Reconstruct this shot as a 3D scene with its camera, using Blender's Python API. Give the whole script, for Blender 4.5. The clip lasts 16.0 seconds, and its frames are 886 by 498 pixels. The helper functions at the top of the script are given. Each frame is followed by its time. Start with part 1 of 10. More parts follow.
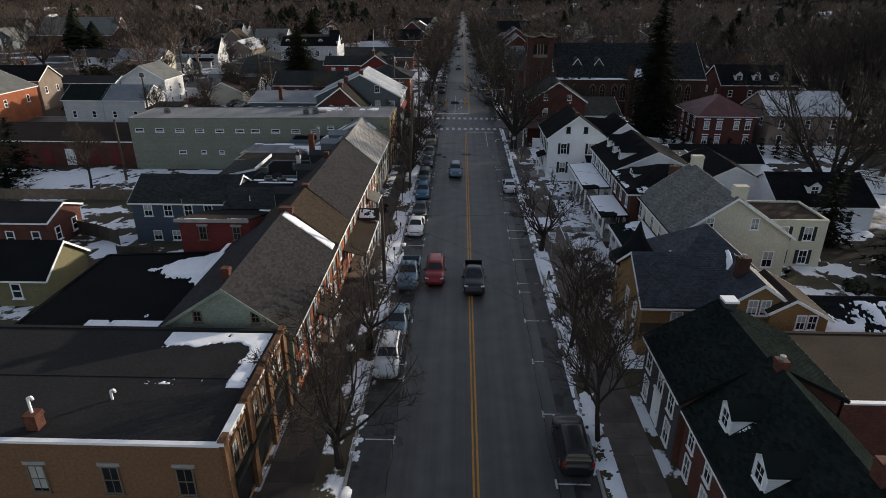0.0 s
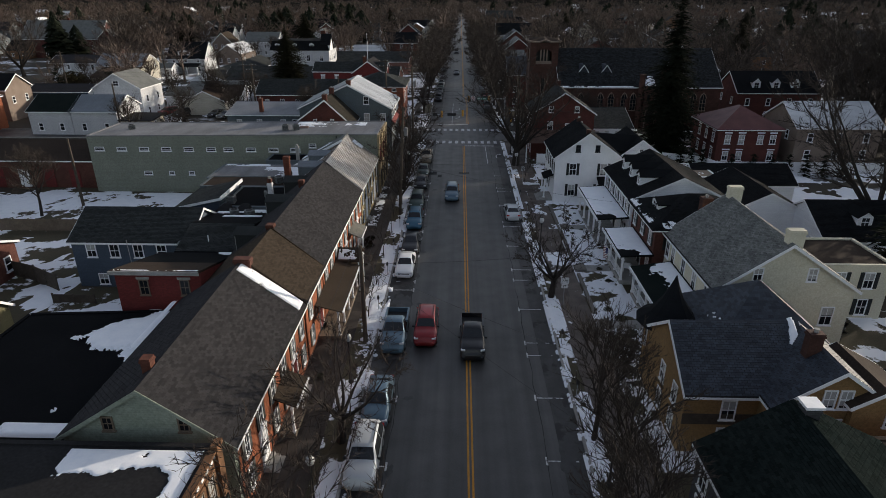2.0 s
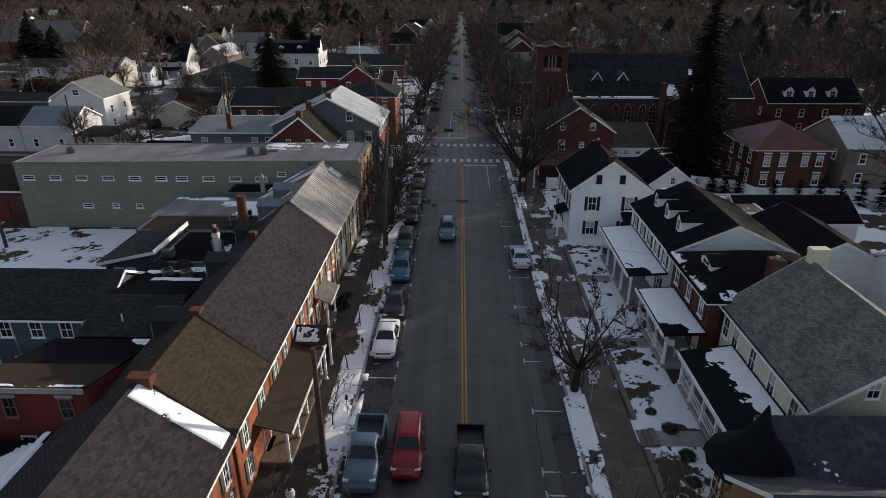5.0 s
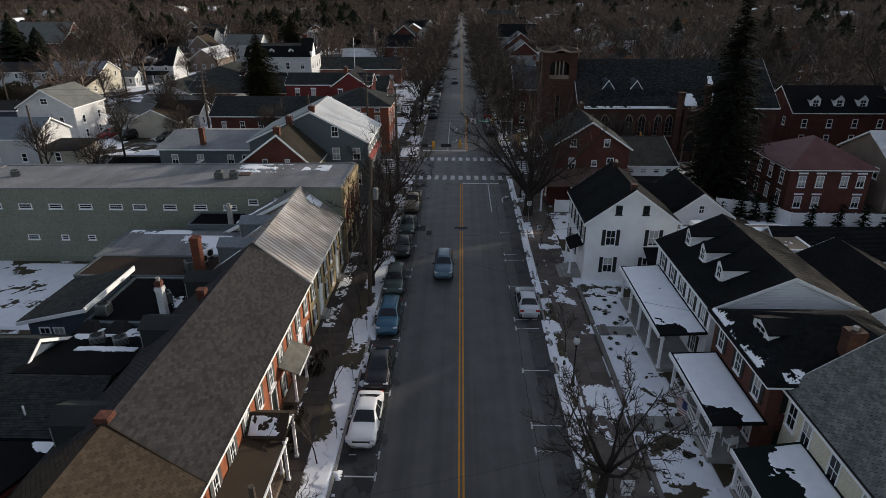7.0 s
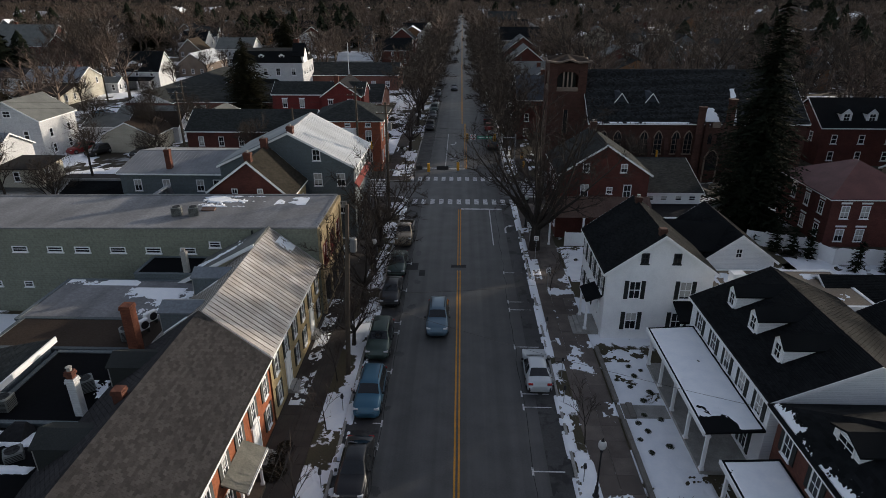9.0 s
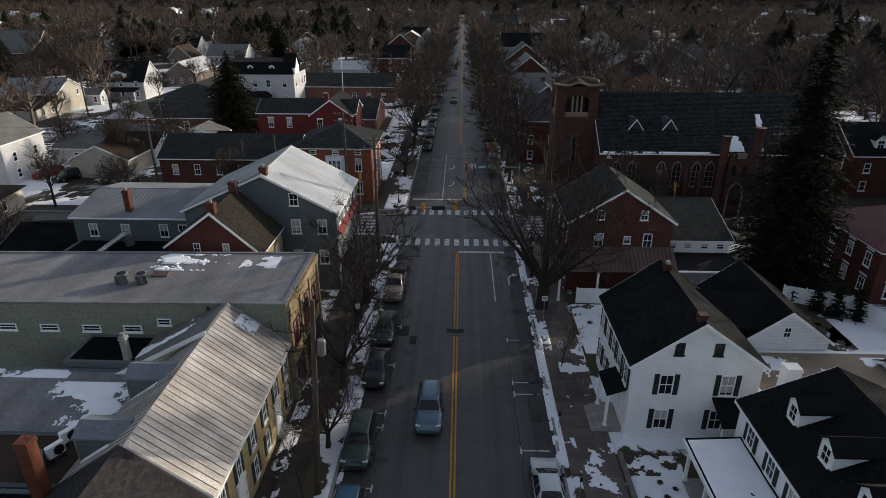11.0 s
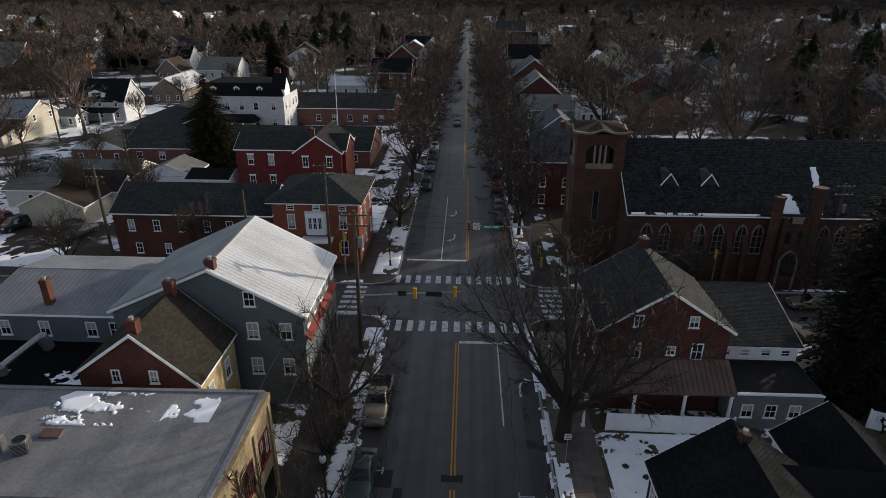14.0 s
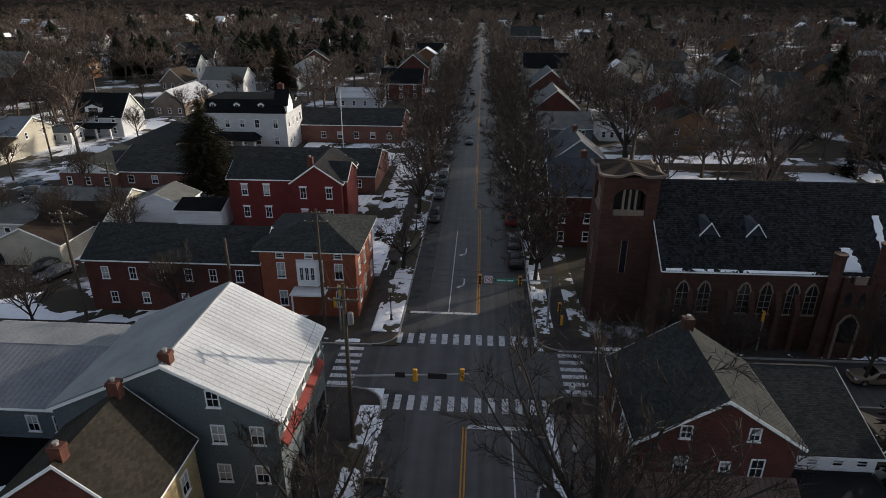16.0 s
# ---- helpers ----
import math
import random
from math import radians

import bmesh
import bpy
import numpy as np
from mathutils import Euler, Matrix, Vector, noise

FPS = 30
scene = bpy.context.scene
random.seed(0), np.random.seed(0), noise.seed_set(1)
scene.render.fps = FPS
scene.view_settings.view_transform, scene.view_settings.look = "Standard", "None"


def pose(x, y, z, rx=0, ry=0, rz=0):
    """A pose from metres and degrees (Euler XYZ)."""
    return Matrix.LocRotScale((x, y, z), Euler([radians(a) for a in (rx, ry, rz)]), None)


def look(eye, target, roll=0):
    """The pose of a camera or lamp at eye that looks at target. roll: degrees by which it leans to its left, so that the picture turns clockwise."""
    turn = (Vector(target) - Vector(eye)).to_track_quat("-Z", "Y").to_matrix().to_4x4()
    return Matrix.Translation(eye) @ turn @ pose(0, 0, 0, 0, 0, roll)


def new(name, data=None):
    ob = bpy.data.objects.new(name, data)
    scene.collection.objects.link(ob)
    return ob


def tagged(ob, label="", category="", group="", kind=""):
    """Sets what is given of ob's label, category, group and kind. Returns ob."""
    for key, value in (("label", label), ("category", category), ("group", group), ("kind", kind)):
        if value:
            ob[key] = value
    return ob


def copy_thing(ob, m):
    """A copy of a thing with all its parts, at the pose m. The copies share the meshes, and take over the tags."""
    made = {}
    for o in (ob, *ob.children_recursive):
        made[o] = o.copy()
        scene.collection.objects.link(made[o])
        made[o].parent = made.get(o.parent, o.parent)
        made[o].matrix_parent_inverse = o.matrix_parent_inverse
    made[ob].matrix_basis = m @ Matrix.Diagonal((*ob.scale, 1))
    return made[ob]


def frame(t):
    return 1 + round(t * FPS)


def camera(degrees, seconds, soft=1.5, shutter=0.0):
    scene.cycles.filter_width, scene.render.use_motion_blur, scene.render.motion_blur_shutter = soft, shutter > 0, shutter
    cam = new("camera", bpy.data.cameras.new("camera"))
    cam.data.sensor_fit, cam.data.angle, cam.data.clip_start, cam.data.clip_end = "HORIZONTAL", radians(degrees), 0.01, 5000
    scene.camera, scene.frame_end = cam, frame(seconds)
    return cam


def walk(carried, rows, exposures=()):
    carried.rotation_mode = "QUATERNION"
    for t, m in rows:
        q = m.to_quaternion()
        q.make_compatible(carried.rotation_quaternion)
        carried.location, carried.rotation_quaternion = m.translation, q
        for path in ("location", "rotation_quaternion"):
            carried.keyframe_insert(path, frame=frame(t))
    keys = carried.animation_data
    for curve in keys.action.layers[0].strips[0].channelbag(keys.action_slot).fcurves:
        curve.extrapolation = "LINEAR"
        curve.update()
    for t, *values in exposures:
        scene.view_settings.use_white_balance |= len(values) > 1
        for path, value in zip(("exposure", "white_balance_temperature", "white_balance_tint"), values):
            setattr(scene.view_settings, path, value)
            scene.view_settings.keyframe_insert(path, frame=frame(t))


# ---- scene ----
cam = camera(72.5, 16.0, soft=0.3)
METRES, EYE, TILT, LEAN, TURN = 79.43, 25.9, 0.0, 0.0, 1.6
ROWS = [
    (0.0, 0.0, 0.0, 0.0, 0.04, -23.18, -0.1),
    (0.5, 0.0018, 0.0331, -0.0, 0.01, -23.14, -0.08),
    (1.0, 0.0035, 0.0663, -0.0002, -0.03, -23.11, -0.03),
    (1.5, 0.0052, 0.0988, 0.0003, -0.06, -23.1, -0.0),
    (2.0, 0.0072, 0.1309, 0.0012, -0.08, -23.08, 0.02),
    (2.5, 0.0094, 0.1618, 0.0009, -0.08, -23.1, 0.03),
    (3.0, 0.0122, 0.1921, 0.0013, -0.07, -23.13, 0.05),
    (3.5, 0.0134, 0.2211, 0.0015, -0.08, -23.17, 0.05),
    (6.0, 0.0198, 0.3715, 0.0023, -0.03, -23.24, 0.12),
    (6.5, 0.0214, 0.4018, 0.0025, -0.02, -23.23, 0.13),
    (7.0, 0.0235, 0.4321, 0.0029, -0.0, -23.23, 0.1),
    (7.5, 0.0257, 0.4625, 0.0031, 0.03, -23.23, 0.13),
    (8.0, 0.0273, 0.4932, 0.0034, 0.04, -23.21, 0.11),
    (10.5, 0.0357, 0.6474, 0.0272, 0.15, -23.23, -0.05),
    (11.0, 0.0371, 0.6783, 0.0339, 0.17, -23.24, -0.08),
    (11.5, 0.0387, 0.7098, 0.0402, 0.2, -23.22, -0.1),
    (12.0, 0.0405, 0.7411, 0.0472, 0.22, -23.22, -0.16),
    (12.5, 0.0425, 0.7724, 0.0536, 0.27, -23.2, -0.13),
    (13.0, 0.0432, 0.8036, 0.0598, 0.31, -23.2, -0.18),
    (13.5, 0.0446, 0.8352, 0.0663, 0.46, -23.16, -0.21),
    (14.0, 0.0454, 0.8655, 0.0725, 0.7, -23.16, -0.22),
    (14.5, 0.0468, 0.8965, 0.0781, 1.03, -23.13, -0.2),
    (15.0, 0.0481, 0.9275, 0.0851, 1.34, -23.13, -0.16),
    (15.5, 0.0498, 0.9583, 0.0918, 1.66, -23.11, -0.14),
    (16.0, 0.0504, 0.9892, 0.0989, 1.97, -23.09, -0.14),
]
walk(cam, [(t, pose(0, 0, EYE, TILT, LEAN, TURN) @ pose(METRES * x, METRES * y, METRES * z, 90 + pitch, roll, yaw)) for t, x, y, z, yaw, pitch, roll in ROWS])

# ---- daylight ----
SUN_AZ, SUN_EL = 55.0, 12.9          # degrees clockwise from +y, degrees above the horizon
world = bpy.data.worlds.new("sky")
scene.world = world
world.use_nodes = True
wn = world.node_tree.nodes
sky = wn.new("ShaderNodeTexSky")
sky.sky_type = "NISHITA"
sky.sun_disc = False
sky.sun_elevation = radians(SUN_EL)
sky.sun_rotation = radians(SUN_AZ)
sky.altitude, sky.air_density, sky.dust_density, sky.ozone_density = 100, 1.0, 1.5, 1.0
wn["Background"].inputs["Strength"].default_value = 0.130
haze = wn.new("ShaderNodeHueSaturation")
haze.inputs["Hue"].default_value = 0.513
haze.inputs["Saturation"].default_value = 0.60
world.node_tree.links.new(sky.outputs["Color"], haze.inputs["Color"])
world.node_tree.links.new(haze.outputs["Color"], wn["Background"].inputs["Color"])
sun = new("sun", bpy.data.lights.new("sun", "SUN"))
sun.data.energy, sun.data.angle, sun.data.color = 3.1, radians(0.8), (1.0, 0.87, 0.72)
sun_dir = Vector((math.sin(radians(SUN_AZ)) * math.cos(radians(SUN_EL)), math.cos(radians(SUN_AZ)) * math.cos(radians(SUN_EL)), math.sin(radians(SUN_EL))))
sun.matrix_world = look(sun_dir * 100, (0, 0, 0))
scene.view_settings.exposure = 0.40

# ---- materials ----
def mat(name, a, b=None, rough=0.8, scale=1.5, fine=14.0, bump=0.15, metal=0.0, spec=0.3, pattern="", pc=None, psize=(0.22, 0.075), rnd=0.0, island=False, stain=0.35):
    """A painted, stony or wooden surface: two colours mixed by coarse and fine noise, with relief; pattern: brick, siding or courses."""
    m = bpy.data.materials.new(name)
    m.use_nodes = True
    nt = m.node_tree
    N, L = nt.nodes, nt.links
    bs = N["Principled BSDF"]
    b = b or tuple(c * 0.72 for c in a)
    geo = N.new("ShaderNodeNewGeometry")
    n1, n2 = N.new("ShaderNodeTexNoise"), N.new("ShaderNodeTexNoise")
    n1.inputs["Scale"].default_value, n1.inputs["Detail"].default_value = scale, 6
    n2.inputs["Scale"].default_value, n2.inputs["Detail"].default_value = fine, 4
    for n in (n1, n2):
        L.new(geo.outputs["Position"], n.inputs["Vector"])
    ramp = N.new("ShaderNodeMapRange")
    ramp.inputs["From Min"].default_value, ramp.inputs["From Max"].default_value = 0.5 - stain * 0.6, 0.5 + stain * 0.6
    L.new(n1.outputs["Fac"], ramp.inputs["Value"])
    mx = N.new("ShaderNodeMix")
    mx.data_type = "RGBA"
    mx.inputs["A"].default_value, mx.inputs["B"].default_value = (*a, 1), (*b, 1)
    L.new(ramp.outputs["Result"], mx.inputs["Factor"])
    grain = N.new("ShaderNodeMix")
    grain.data_type, grain.blend_type = "RGBA", "OVERLAY"
    grain.inputs["Factor"].default_value = 0.45
    L.new(mx.outputs["Result"], grain.inputs["A"])
    L.new(n2.outputs["Fac"], grain.inputs["B"])
    col = grain.outputs["Result"]
    height = n2.outputs["Fac"]
    if pattern:
        sep, com, add = N.new("ShaderNodeSeparateXYZ"), N.new("ShaderNodeCombineXYZ"), N.new("ShaderNodeMath")
        L.new(geo.outputs["Position"], sep.inputs["Vector"])
        L.new(sep.outputs["X"], add.inputs[0]), L.new(sep.outputs["Y"], add.inputs[1])
        L.new(add.outputs[0], com.inputs["X"]), L.new(sep.outputs["Z"], com.inputs["Y"])
        br = N.new("ShaderNodeTexBrick")
        L.new(com.outputs["Vector"], br.inputs["Vector"])
        br.inputs["Scale"].default_value = 1.0
        br.inputs["Brick Width"].default_value, br.inputs["Row Height"].default_value = psize
        br.inputs["Mortar Size"].default_value = 0.008 if pattern == "brick" else 0.006
        br.inputs["Color1"].default_value, br.inputs["Color2"].default_value = (1.0, 1.0, 1.0, 1), (0.72, 0.7, 0.7, 1) if pattern == "brick" else (0.93, 0.93, 0.93, 1)
        br.inputs["Mortar"].default_value = (*(pc or (0.55, 0.55, 0.55)), 1)
        mul = N.new("ShaderNodeMix")
        mul.data_type, mul.blend_type = "RGBA", "MULTIPLY"
        mul.inputs["Factor"].default_value = 1.0
        L.new(col, mul.inputs["A"]), L.new(br.outputs["Color"], mul.inputs["B"])
        col, height = mul.outputs["Result"], br.outputs["Fac"]
    if rnd:
        src = geo.outputs["Random Per Island"] if island else N.new("ShaderNodeObjectInfo").outputs["Random"]
        mr = N.new("ShaderNodeMapRange")
        mr.inputs["To Min"].default_value, mr.inputs["To Max"].default_value = 1 - rnd, 1 + rnd
        L.new(src, mr.inputs["Value"])
        hs = N.new("ShaderNodeHueSaturation")
        L.new(col, hs.inputs["Color"]), L.new(mr.outputs["Result"], hs.inputs["Value"])
        col = hs.outputs["Color"]
    L.new(col, bs.inputs["Base Color"])
    bp = N.new("ShaderNodeBump")
    bp.inputs["Strength"].default_value, bp.inputs["Distance"].default_value = bump, 0.02
    bp.invert = pattern != ""
    L.new(height, bp.inputs["Height"])
    L.new(bp.outputs["Normal"], bs.inputs["Normal"])
    rr = N.new("ShaderNodeMapRange")
    rr.inputs["To Min"].default_value, rr.inputs["To Max"].default_value = max(0.05, rough - 0.12), min(1.0, rough + 0.12)
    L.new(n1.outputs["Fac"], rr.inputs["Value"])
    L.new(rr.outputs["Result"], bs.inputs["Roughness"])
    bs.inputs["Metallic"].default_value, bs.inputs["Specular IOR Level"].default_value = metal, spec
    return m


def plain(name, a, rough=0.5, metal=0.0, spec=0.5, coat=0.0):
    m = bpy.data.materials.new(name)
    m.use_nodes = True
    bs = m.node_tree.nodes["Principled BSDF"]
    bs.inputs["Base Color"].default_value = (*a, 1)
    bs.inputs["Roughness"].default_value, bs.inputs["Metallic"].default_value, bs.inputs["Specular IOR Level"].default_value = rough, metal, spec
    bs.inputs["Coat Weight"].default_value, bs.inputs["Coat Roughness"].default_value = coat, 0.08
    return m


def patchy(name, a, b, c, scale, cut, soft=0.06, rough=0.9, second=None, bump=0.3):
    """Ground of a and b, over which c lies in ragged patches where noise passes cut."""
    m = mat(name, a, b, rough, 0.6, 9.0, bump)
    N, L = m.node_tree.nodes, m.node_tree.links
    bs = N["Principled BSDF"]
    old = bs.inputs["Base Color"].links[0].from_socket
    geo = N.new("ShaderNodeNewGeometry")
    n = N.new("ShaderNodeTexNoise")
    n.inputs["Scale"].default_value, n.inputs["Detail"].default_value, n.inputs["Roughness"].default_value = scale, 9, 0.62
    L.new(geo.outputs["Position"], n.inputs["Vector"])
    mr = N.new("ShaderNodeMapRange")
    mr.inputs["From Min"].default_value, mr.inputs["From Max"].default_value = cut - soft, cut + soft
    L.new(n.outputs["Fac"], mr.inputs["Value"])
    mx = N.new("ShaderNodeMix")
    mx.data_type = "RGBA"
    L.new(mr.outputs["Result"], mx.inputs["Factor"]), L.new(old, mx.inputs["A"])
    mx.inputs["B"].default_value = (*c, 1)
    L.new(mx.outputs["Result"], bs.inputs["Base Color"])
    return m


SNOW = mat("snow", (0.93, 0.95, 0.98), (0.84, 0.87, 0.92), 0.7, 1.2, 7.0, 0.35, spec=0.2)
ASPHALT = patchy("asphalt", (0.044, 0.044, 0.044), (0.036, 0.036, 0.036), (0.056, 0.056, 0.055), 0.35, 0.56, 0.12, 0.52, bump=0.2)
ASPHALT.node_tree.nodes["Principled BSDF"].inputs["Specular IOR Level"].default_value = 0.6


def streaked(m, sc=(1.1, 0.012, 1.0), lo=0.62, hi=1.25):
    """Long streaks one way, as tyres leave them on a street and rain on a roof."""
    N, L = m.node_tree.nodes, m.node_tree.links
    bs = N["Principled BSDF"]
    old = bs.inputs["Base Color"].links[0].from_socket
    geo, mp, n, mr, mx = N.new("ShaderNodeNewGeometry"), N.new("ShaderNodeMapping"), N.new("ShaderNodeTexNoise"), N.new("ShaderNodeMapRange"), N.new("ShaderNodeMix")
    mp.inputs["Scale"].default_value = sc
    n.inputs["Scale"].default_value, n.inputs["Detail"].default_value = 1.0, 3
    mr.inputs["From Min"].default_value, mr.inputs["From Max"].default_value = 0.35, 0.65
    mr.inputs["To Min"].default_value, mr.inputs["To Max"].default_value = lo, hi
    mx.data_type, mx.blend_type = "RGBA", "MULTIPLY"
    mx.inputs["Factor"].default_value = 1.0
    L.new(geo.outputs["Position"], mp.inputs["Vector"]), L.new(mp.outputs["Vector"], n.inputs["Vector"]), L.new(n.outputs["Fac"], mr.inputs["Value"])
    L.new(old, mx.inputs["A"]), L.new(mr.outputs["Result"], mx.inputs["B"]), L.new(mx.outputs["Result"], bs.inputs["Base Color"])
    return m


streaked(ASPHALT, lo=0.66, hi=1.3)
GUTTER = patchy("gutter_asphalt", (0.056, 0.055, 0.055), (0.042, 0.042, 0.042), (0.020, 0.020, 0.021), 0.5, 0.56, 0.03, 0.6)
PATCH = mat("asphalt_patch", (0.024, 0.025, 0.027), (0.018, 0.019, 0.02), 0.8, 1.0, 20)
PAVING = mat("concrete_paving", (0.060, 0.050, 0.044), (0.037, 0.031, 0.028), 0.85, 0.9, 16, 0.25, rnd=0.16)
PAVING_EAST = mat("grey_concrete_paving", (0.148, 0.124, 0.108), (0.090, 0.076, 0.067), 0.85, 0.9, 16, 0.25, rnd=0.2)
KERB = mat("kerb_stone", (0.36, 0.35, 0.33), (0.24, 0.235, 0.22), 0.85, 1.2, 16, 0.25)
GRASS = patchy("winter_lawn", (0.060, 0.054, 0.032), (0.080, 0.066, 0.042), (0.88, 0.90, 0.94), 0.22, 0.53, 0.012)
EARTH = patchy("town_ground", (0.040, 0.034, 0.024), (0.055, 0.045, 0.032), (0.74, 0.77, 0.82), 0.06, 0.575, 0.04)
YELLOW = mat("yellow_line", (0.55, 0.26, 0.03), (0.40, 0.18, 0.02), 0.7, 0.8, 12)
WHITE_LINE = patchy("white_line", (0.62, 0.63, 0.64), (0.5, 0.5, 0.51), (0.10, 0.10, 0.11), 2.4, 0.60, 0.08, 0.75)
WHITE = mat("white_paint", (0.87, 0.88, 0.89), (0.78, 0.79, 0.80), 0.55, 0.8, 9, 0.1)
WHITE_SIDING = mat("white_siding", (0.87, 0.89, 0.91), (0.78, 0.80, 0.83), 0.6, 0.5, 6, 0.6, pattern="siding", psize=(40.0, 0.12), pc=(0.6, 0.6, 0.62))
CREAM = mat("cream_stucco", (0.66, 0.625, 0.49), (0.57, 0.54, 0.42), 0.75, 0.5, 9, 0.15)
GREEN_SIDING = mat("sage_siding", (0.225, 0.240, 0.190), (0.195, 0.208, 0.165), 0.7, 0.3, 6, 0.6, pattern="siding", psize=(60.0, 0.2), pc=(0.65, 0.65, 0.65))
PALE_GREEN = mat("pale_green_boards", (0.28, 0.32, 0.265), (0.22, 0.26, 0.21), 0.7, 0.6, 8, 0.5, pattern="siding", psize=(60.0, 0.14), pc=(0.65, 0.65, 0.65))
GREY_SIDING = mat("blue_grey_siding", (0.132, 0.156, 0.168), (0.104, 0.126, 0.137), 0.7, 0.4, 8, 0.6, pattern="siding", psize=(60.0, 0.15), pc=(0.62, 0.62, 0.62))
BLUE_SIDING = mat("slate_blue_siding", (0.070, 0.094, 0.128), (0.056, 0.076, 0.104), 0.7, 0.4, 8, 0.6, pattern="siding", psize=(60.0, 0.15), pc=(0.62, 0.62, 0.62))
YELLOW_SIDING = mat("ochre_siding", (0.30, 0.185, 0.078), (0.25, 0.152, 0.064), 0.7, 0.5, 8, 0.6, pattern="siding", psize=(60.0, 0.15), pc=(0.62, 0.62, 0.62))
TAN_BRICK = mat("tan_painted_brick", (0.200, 0.112, 0.062), (0.170, 0.096, 0.054), 0.85, 0.4, 6, 0.12, stain=0.6, spec=0.15)
BRICK_MID = mat("mid_red_brick", (0.32, 0.105, 0.058), (0.24, 0.075, 0.044), 0.85, 0.7, 12, 0.4, pattern="brick", pc=(0.85, 0.8, 0.75))
WORN_WHITE = patchy("worn_whitewashed_brick", (0.62, 0.61, 0.59), (0.5, 0.49, 0.47), (0.13, 0.085, 0.07), 3.0, 0.53, 0.05, 0.85)
YELLOW_PAINT = mat("pale_yellow_painted_brick", (0.50, 0.40, 0.22), (0.40, 0.31, 0.17), 0.8, 0.6, 9, 0.3, pattern="brick", pc=(0.85, 0.82, 0.78))
FELT = mat("roof_felt", (0.028, 0.027, 0.027), (0.02, 0.02, 0.02), 0.95, 0.5, 12, spec=0.1)
CHIM_ORANGE = mat("dull_orange_brick", (0.20, 0.068, 0.038), (0.12, 0.042, 0.026), 0.9, 1.2, 12, 0.4, pattern="brick", pc=(0.7, 0.65, 0.6))
CHIM_BRICK = mat("sooty_brick", (0.150, 0.055, 0.036), (0.070, 0.030, 0.022), 0.9, 1.5, 12, 0.4, pattern="brick", pc=(0.85, 0.8, 0.75))
YELLOW_BRICK = mat("buff_brick", (0.225, 0.118, 0.060), (0.145, 0.075, 0.039), 0.85, 1.2, 12, 0.4, pattern="brick", pc=(0.75, 0.72, 0.68))
ORANGE_BRICK = mat("orange_brick", (0.37, 0.122, 0.056), (0.27, 0.088, 0.042), 0.85, 0.7, 12, 0.4, pattern="brick", pc=(0.8, 0.75, 0.7))
DULL_BRICK = mat("dull_pinkish_brick", (0.22, 0.105, 0.082), (0.165, 0.078, 0.062), 0.85, 0.7, 12, 0.4, pattern="brick", pc=(0.85, 0.8, 0.75))
RED_BRICK = mat("red_brick", (0.125, 0.042, 0.033), (0.085, 0.030, 0.025), 0.85, 0.7, 12, 0.4, pattern="brick", pc=(0.85, 0.8, 0.75))
RED_PAINT = mat("barn_red_wall", (0.175, 0.030, 0.027), (0.135, 0.024, 0.022), 0.8, 0.6, 12, 0.3, pattern="brick", pc=(0.8, 0.8, 0.8))
DARK_BRICK = mat("brown_brick", (0.13, 0.052, 0.038), (0.09, 0.036, 0.027), 0.85, 0.7, 12, 0.4, pattern="brick", pc=(0.95, 0.9, 0.85))
STONE_BROWN = mat("brownstone", (0.085, 0.040, 0.030), (0.055, 0.026, 0.020), 0.85, 0.5, 7, 0.5, pattern="brick", psize=(0.6, 0.28), pc=(0.7, 0.65, 0.6))
CREAM_WALL = mat("cream_boards", (0.50, 0.47, 0.39), (0.40, 0.375, 0.31), 0.75, 0.5, 8, 0.5, pattern="siding", psize=(60.0, 0.15), pc=(0.65, 0.65, 0.65))
SH_GREY = mat("grey_shingle", (0.0435, 0.0420, 0.0440), (0.031, 0.0300, 0.032), 0.94, 0.3, 22, 0.4, rnd=0.26, island=True, spec=0.06, stain=0.6)
SH_BROWN = mat("brown_shingle", (0.058, 0.045, 0.034), (0.046, 0.036, 0.027), 0.92, 0.3, 22, 0.4, rnd=0.22, island=True, spec=0.05, stain=0.6)
SH_BLACK = mat("black_shingle", (0.013, 0.0145, 0.016), (0.009, 0.010, 0.011), 0.9, 0.5, 22, 0.3, rnd=0.3, island=True, spec=0.05)
SH_GREEN = mat("dark_green_shingle", (0.019, 0.024, 0.022), (0.013, 0.018, 0.017), 1.0, 0.5, 22, 0.3, rnd=0.3, island=True, spec=0.0)
SH_SLATE = mat("blue_slate", (0.042, 0.050, 0.064), (0.028, 0.034, 0.045), 0.65, 0.7, 12, 0.3, rnd=0.34, island=True)
SH_CHAR = mat("charcoal_shingle", (0.046, 0.050, 0.049), (0.034, 0.037, 0.037), 0.9, 0.4, 20, 0.4, rnd=0.28, island=True, spec=0.05)
STONE_TAN = mat("brown_stucco", (0.24, 0.19, 0.155), (0.17, 0.13, 0.105), 0.85, 0.5, 8, 0.3)
SH_CHURCH = mat("dark_church_slate", (0.017, 0.020, 0.022), (0.010, 0.012, 0.0135), 0.65, 1.6, 14, 0.4, rnd=0.95, island=True, spec=0.18)
SH_DULL = mat("dull_brown_shingle", (0.042, 0.038, 0.031), (0.030, 0.027, 0.022), 0.94, 0.4, 20, 0.3, rnd=0.22, island=True, spec=0.05)
SH_OLD = mat("weathered_slate", (0.165, 0.17, 0.16), (0.115, 0.12, 0.115), 0.75, 0.7, 12, 0.3, rnd=0.3, island=True)
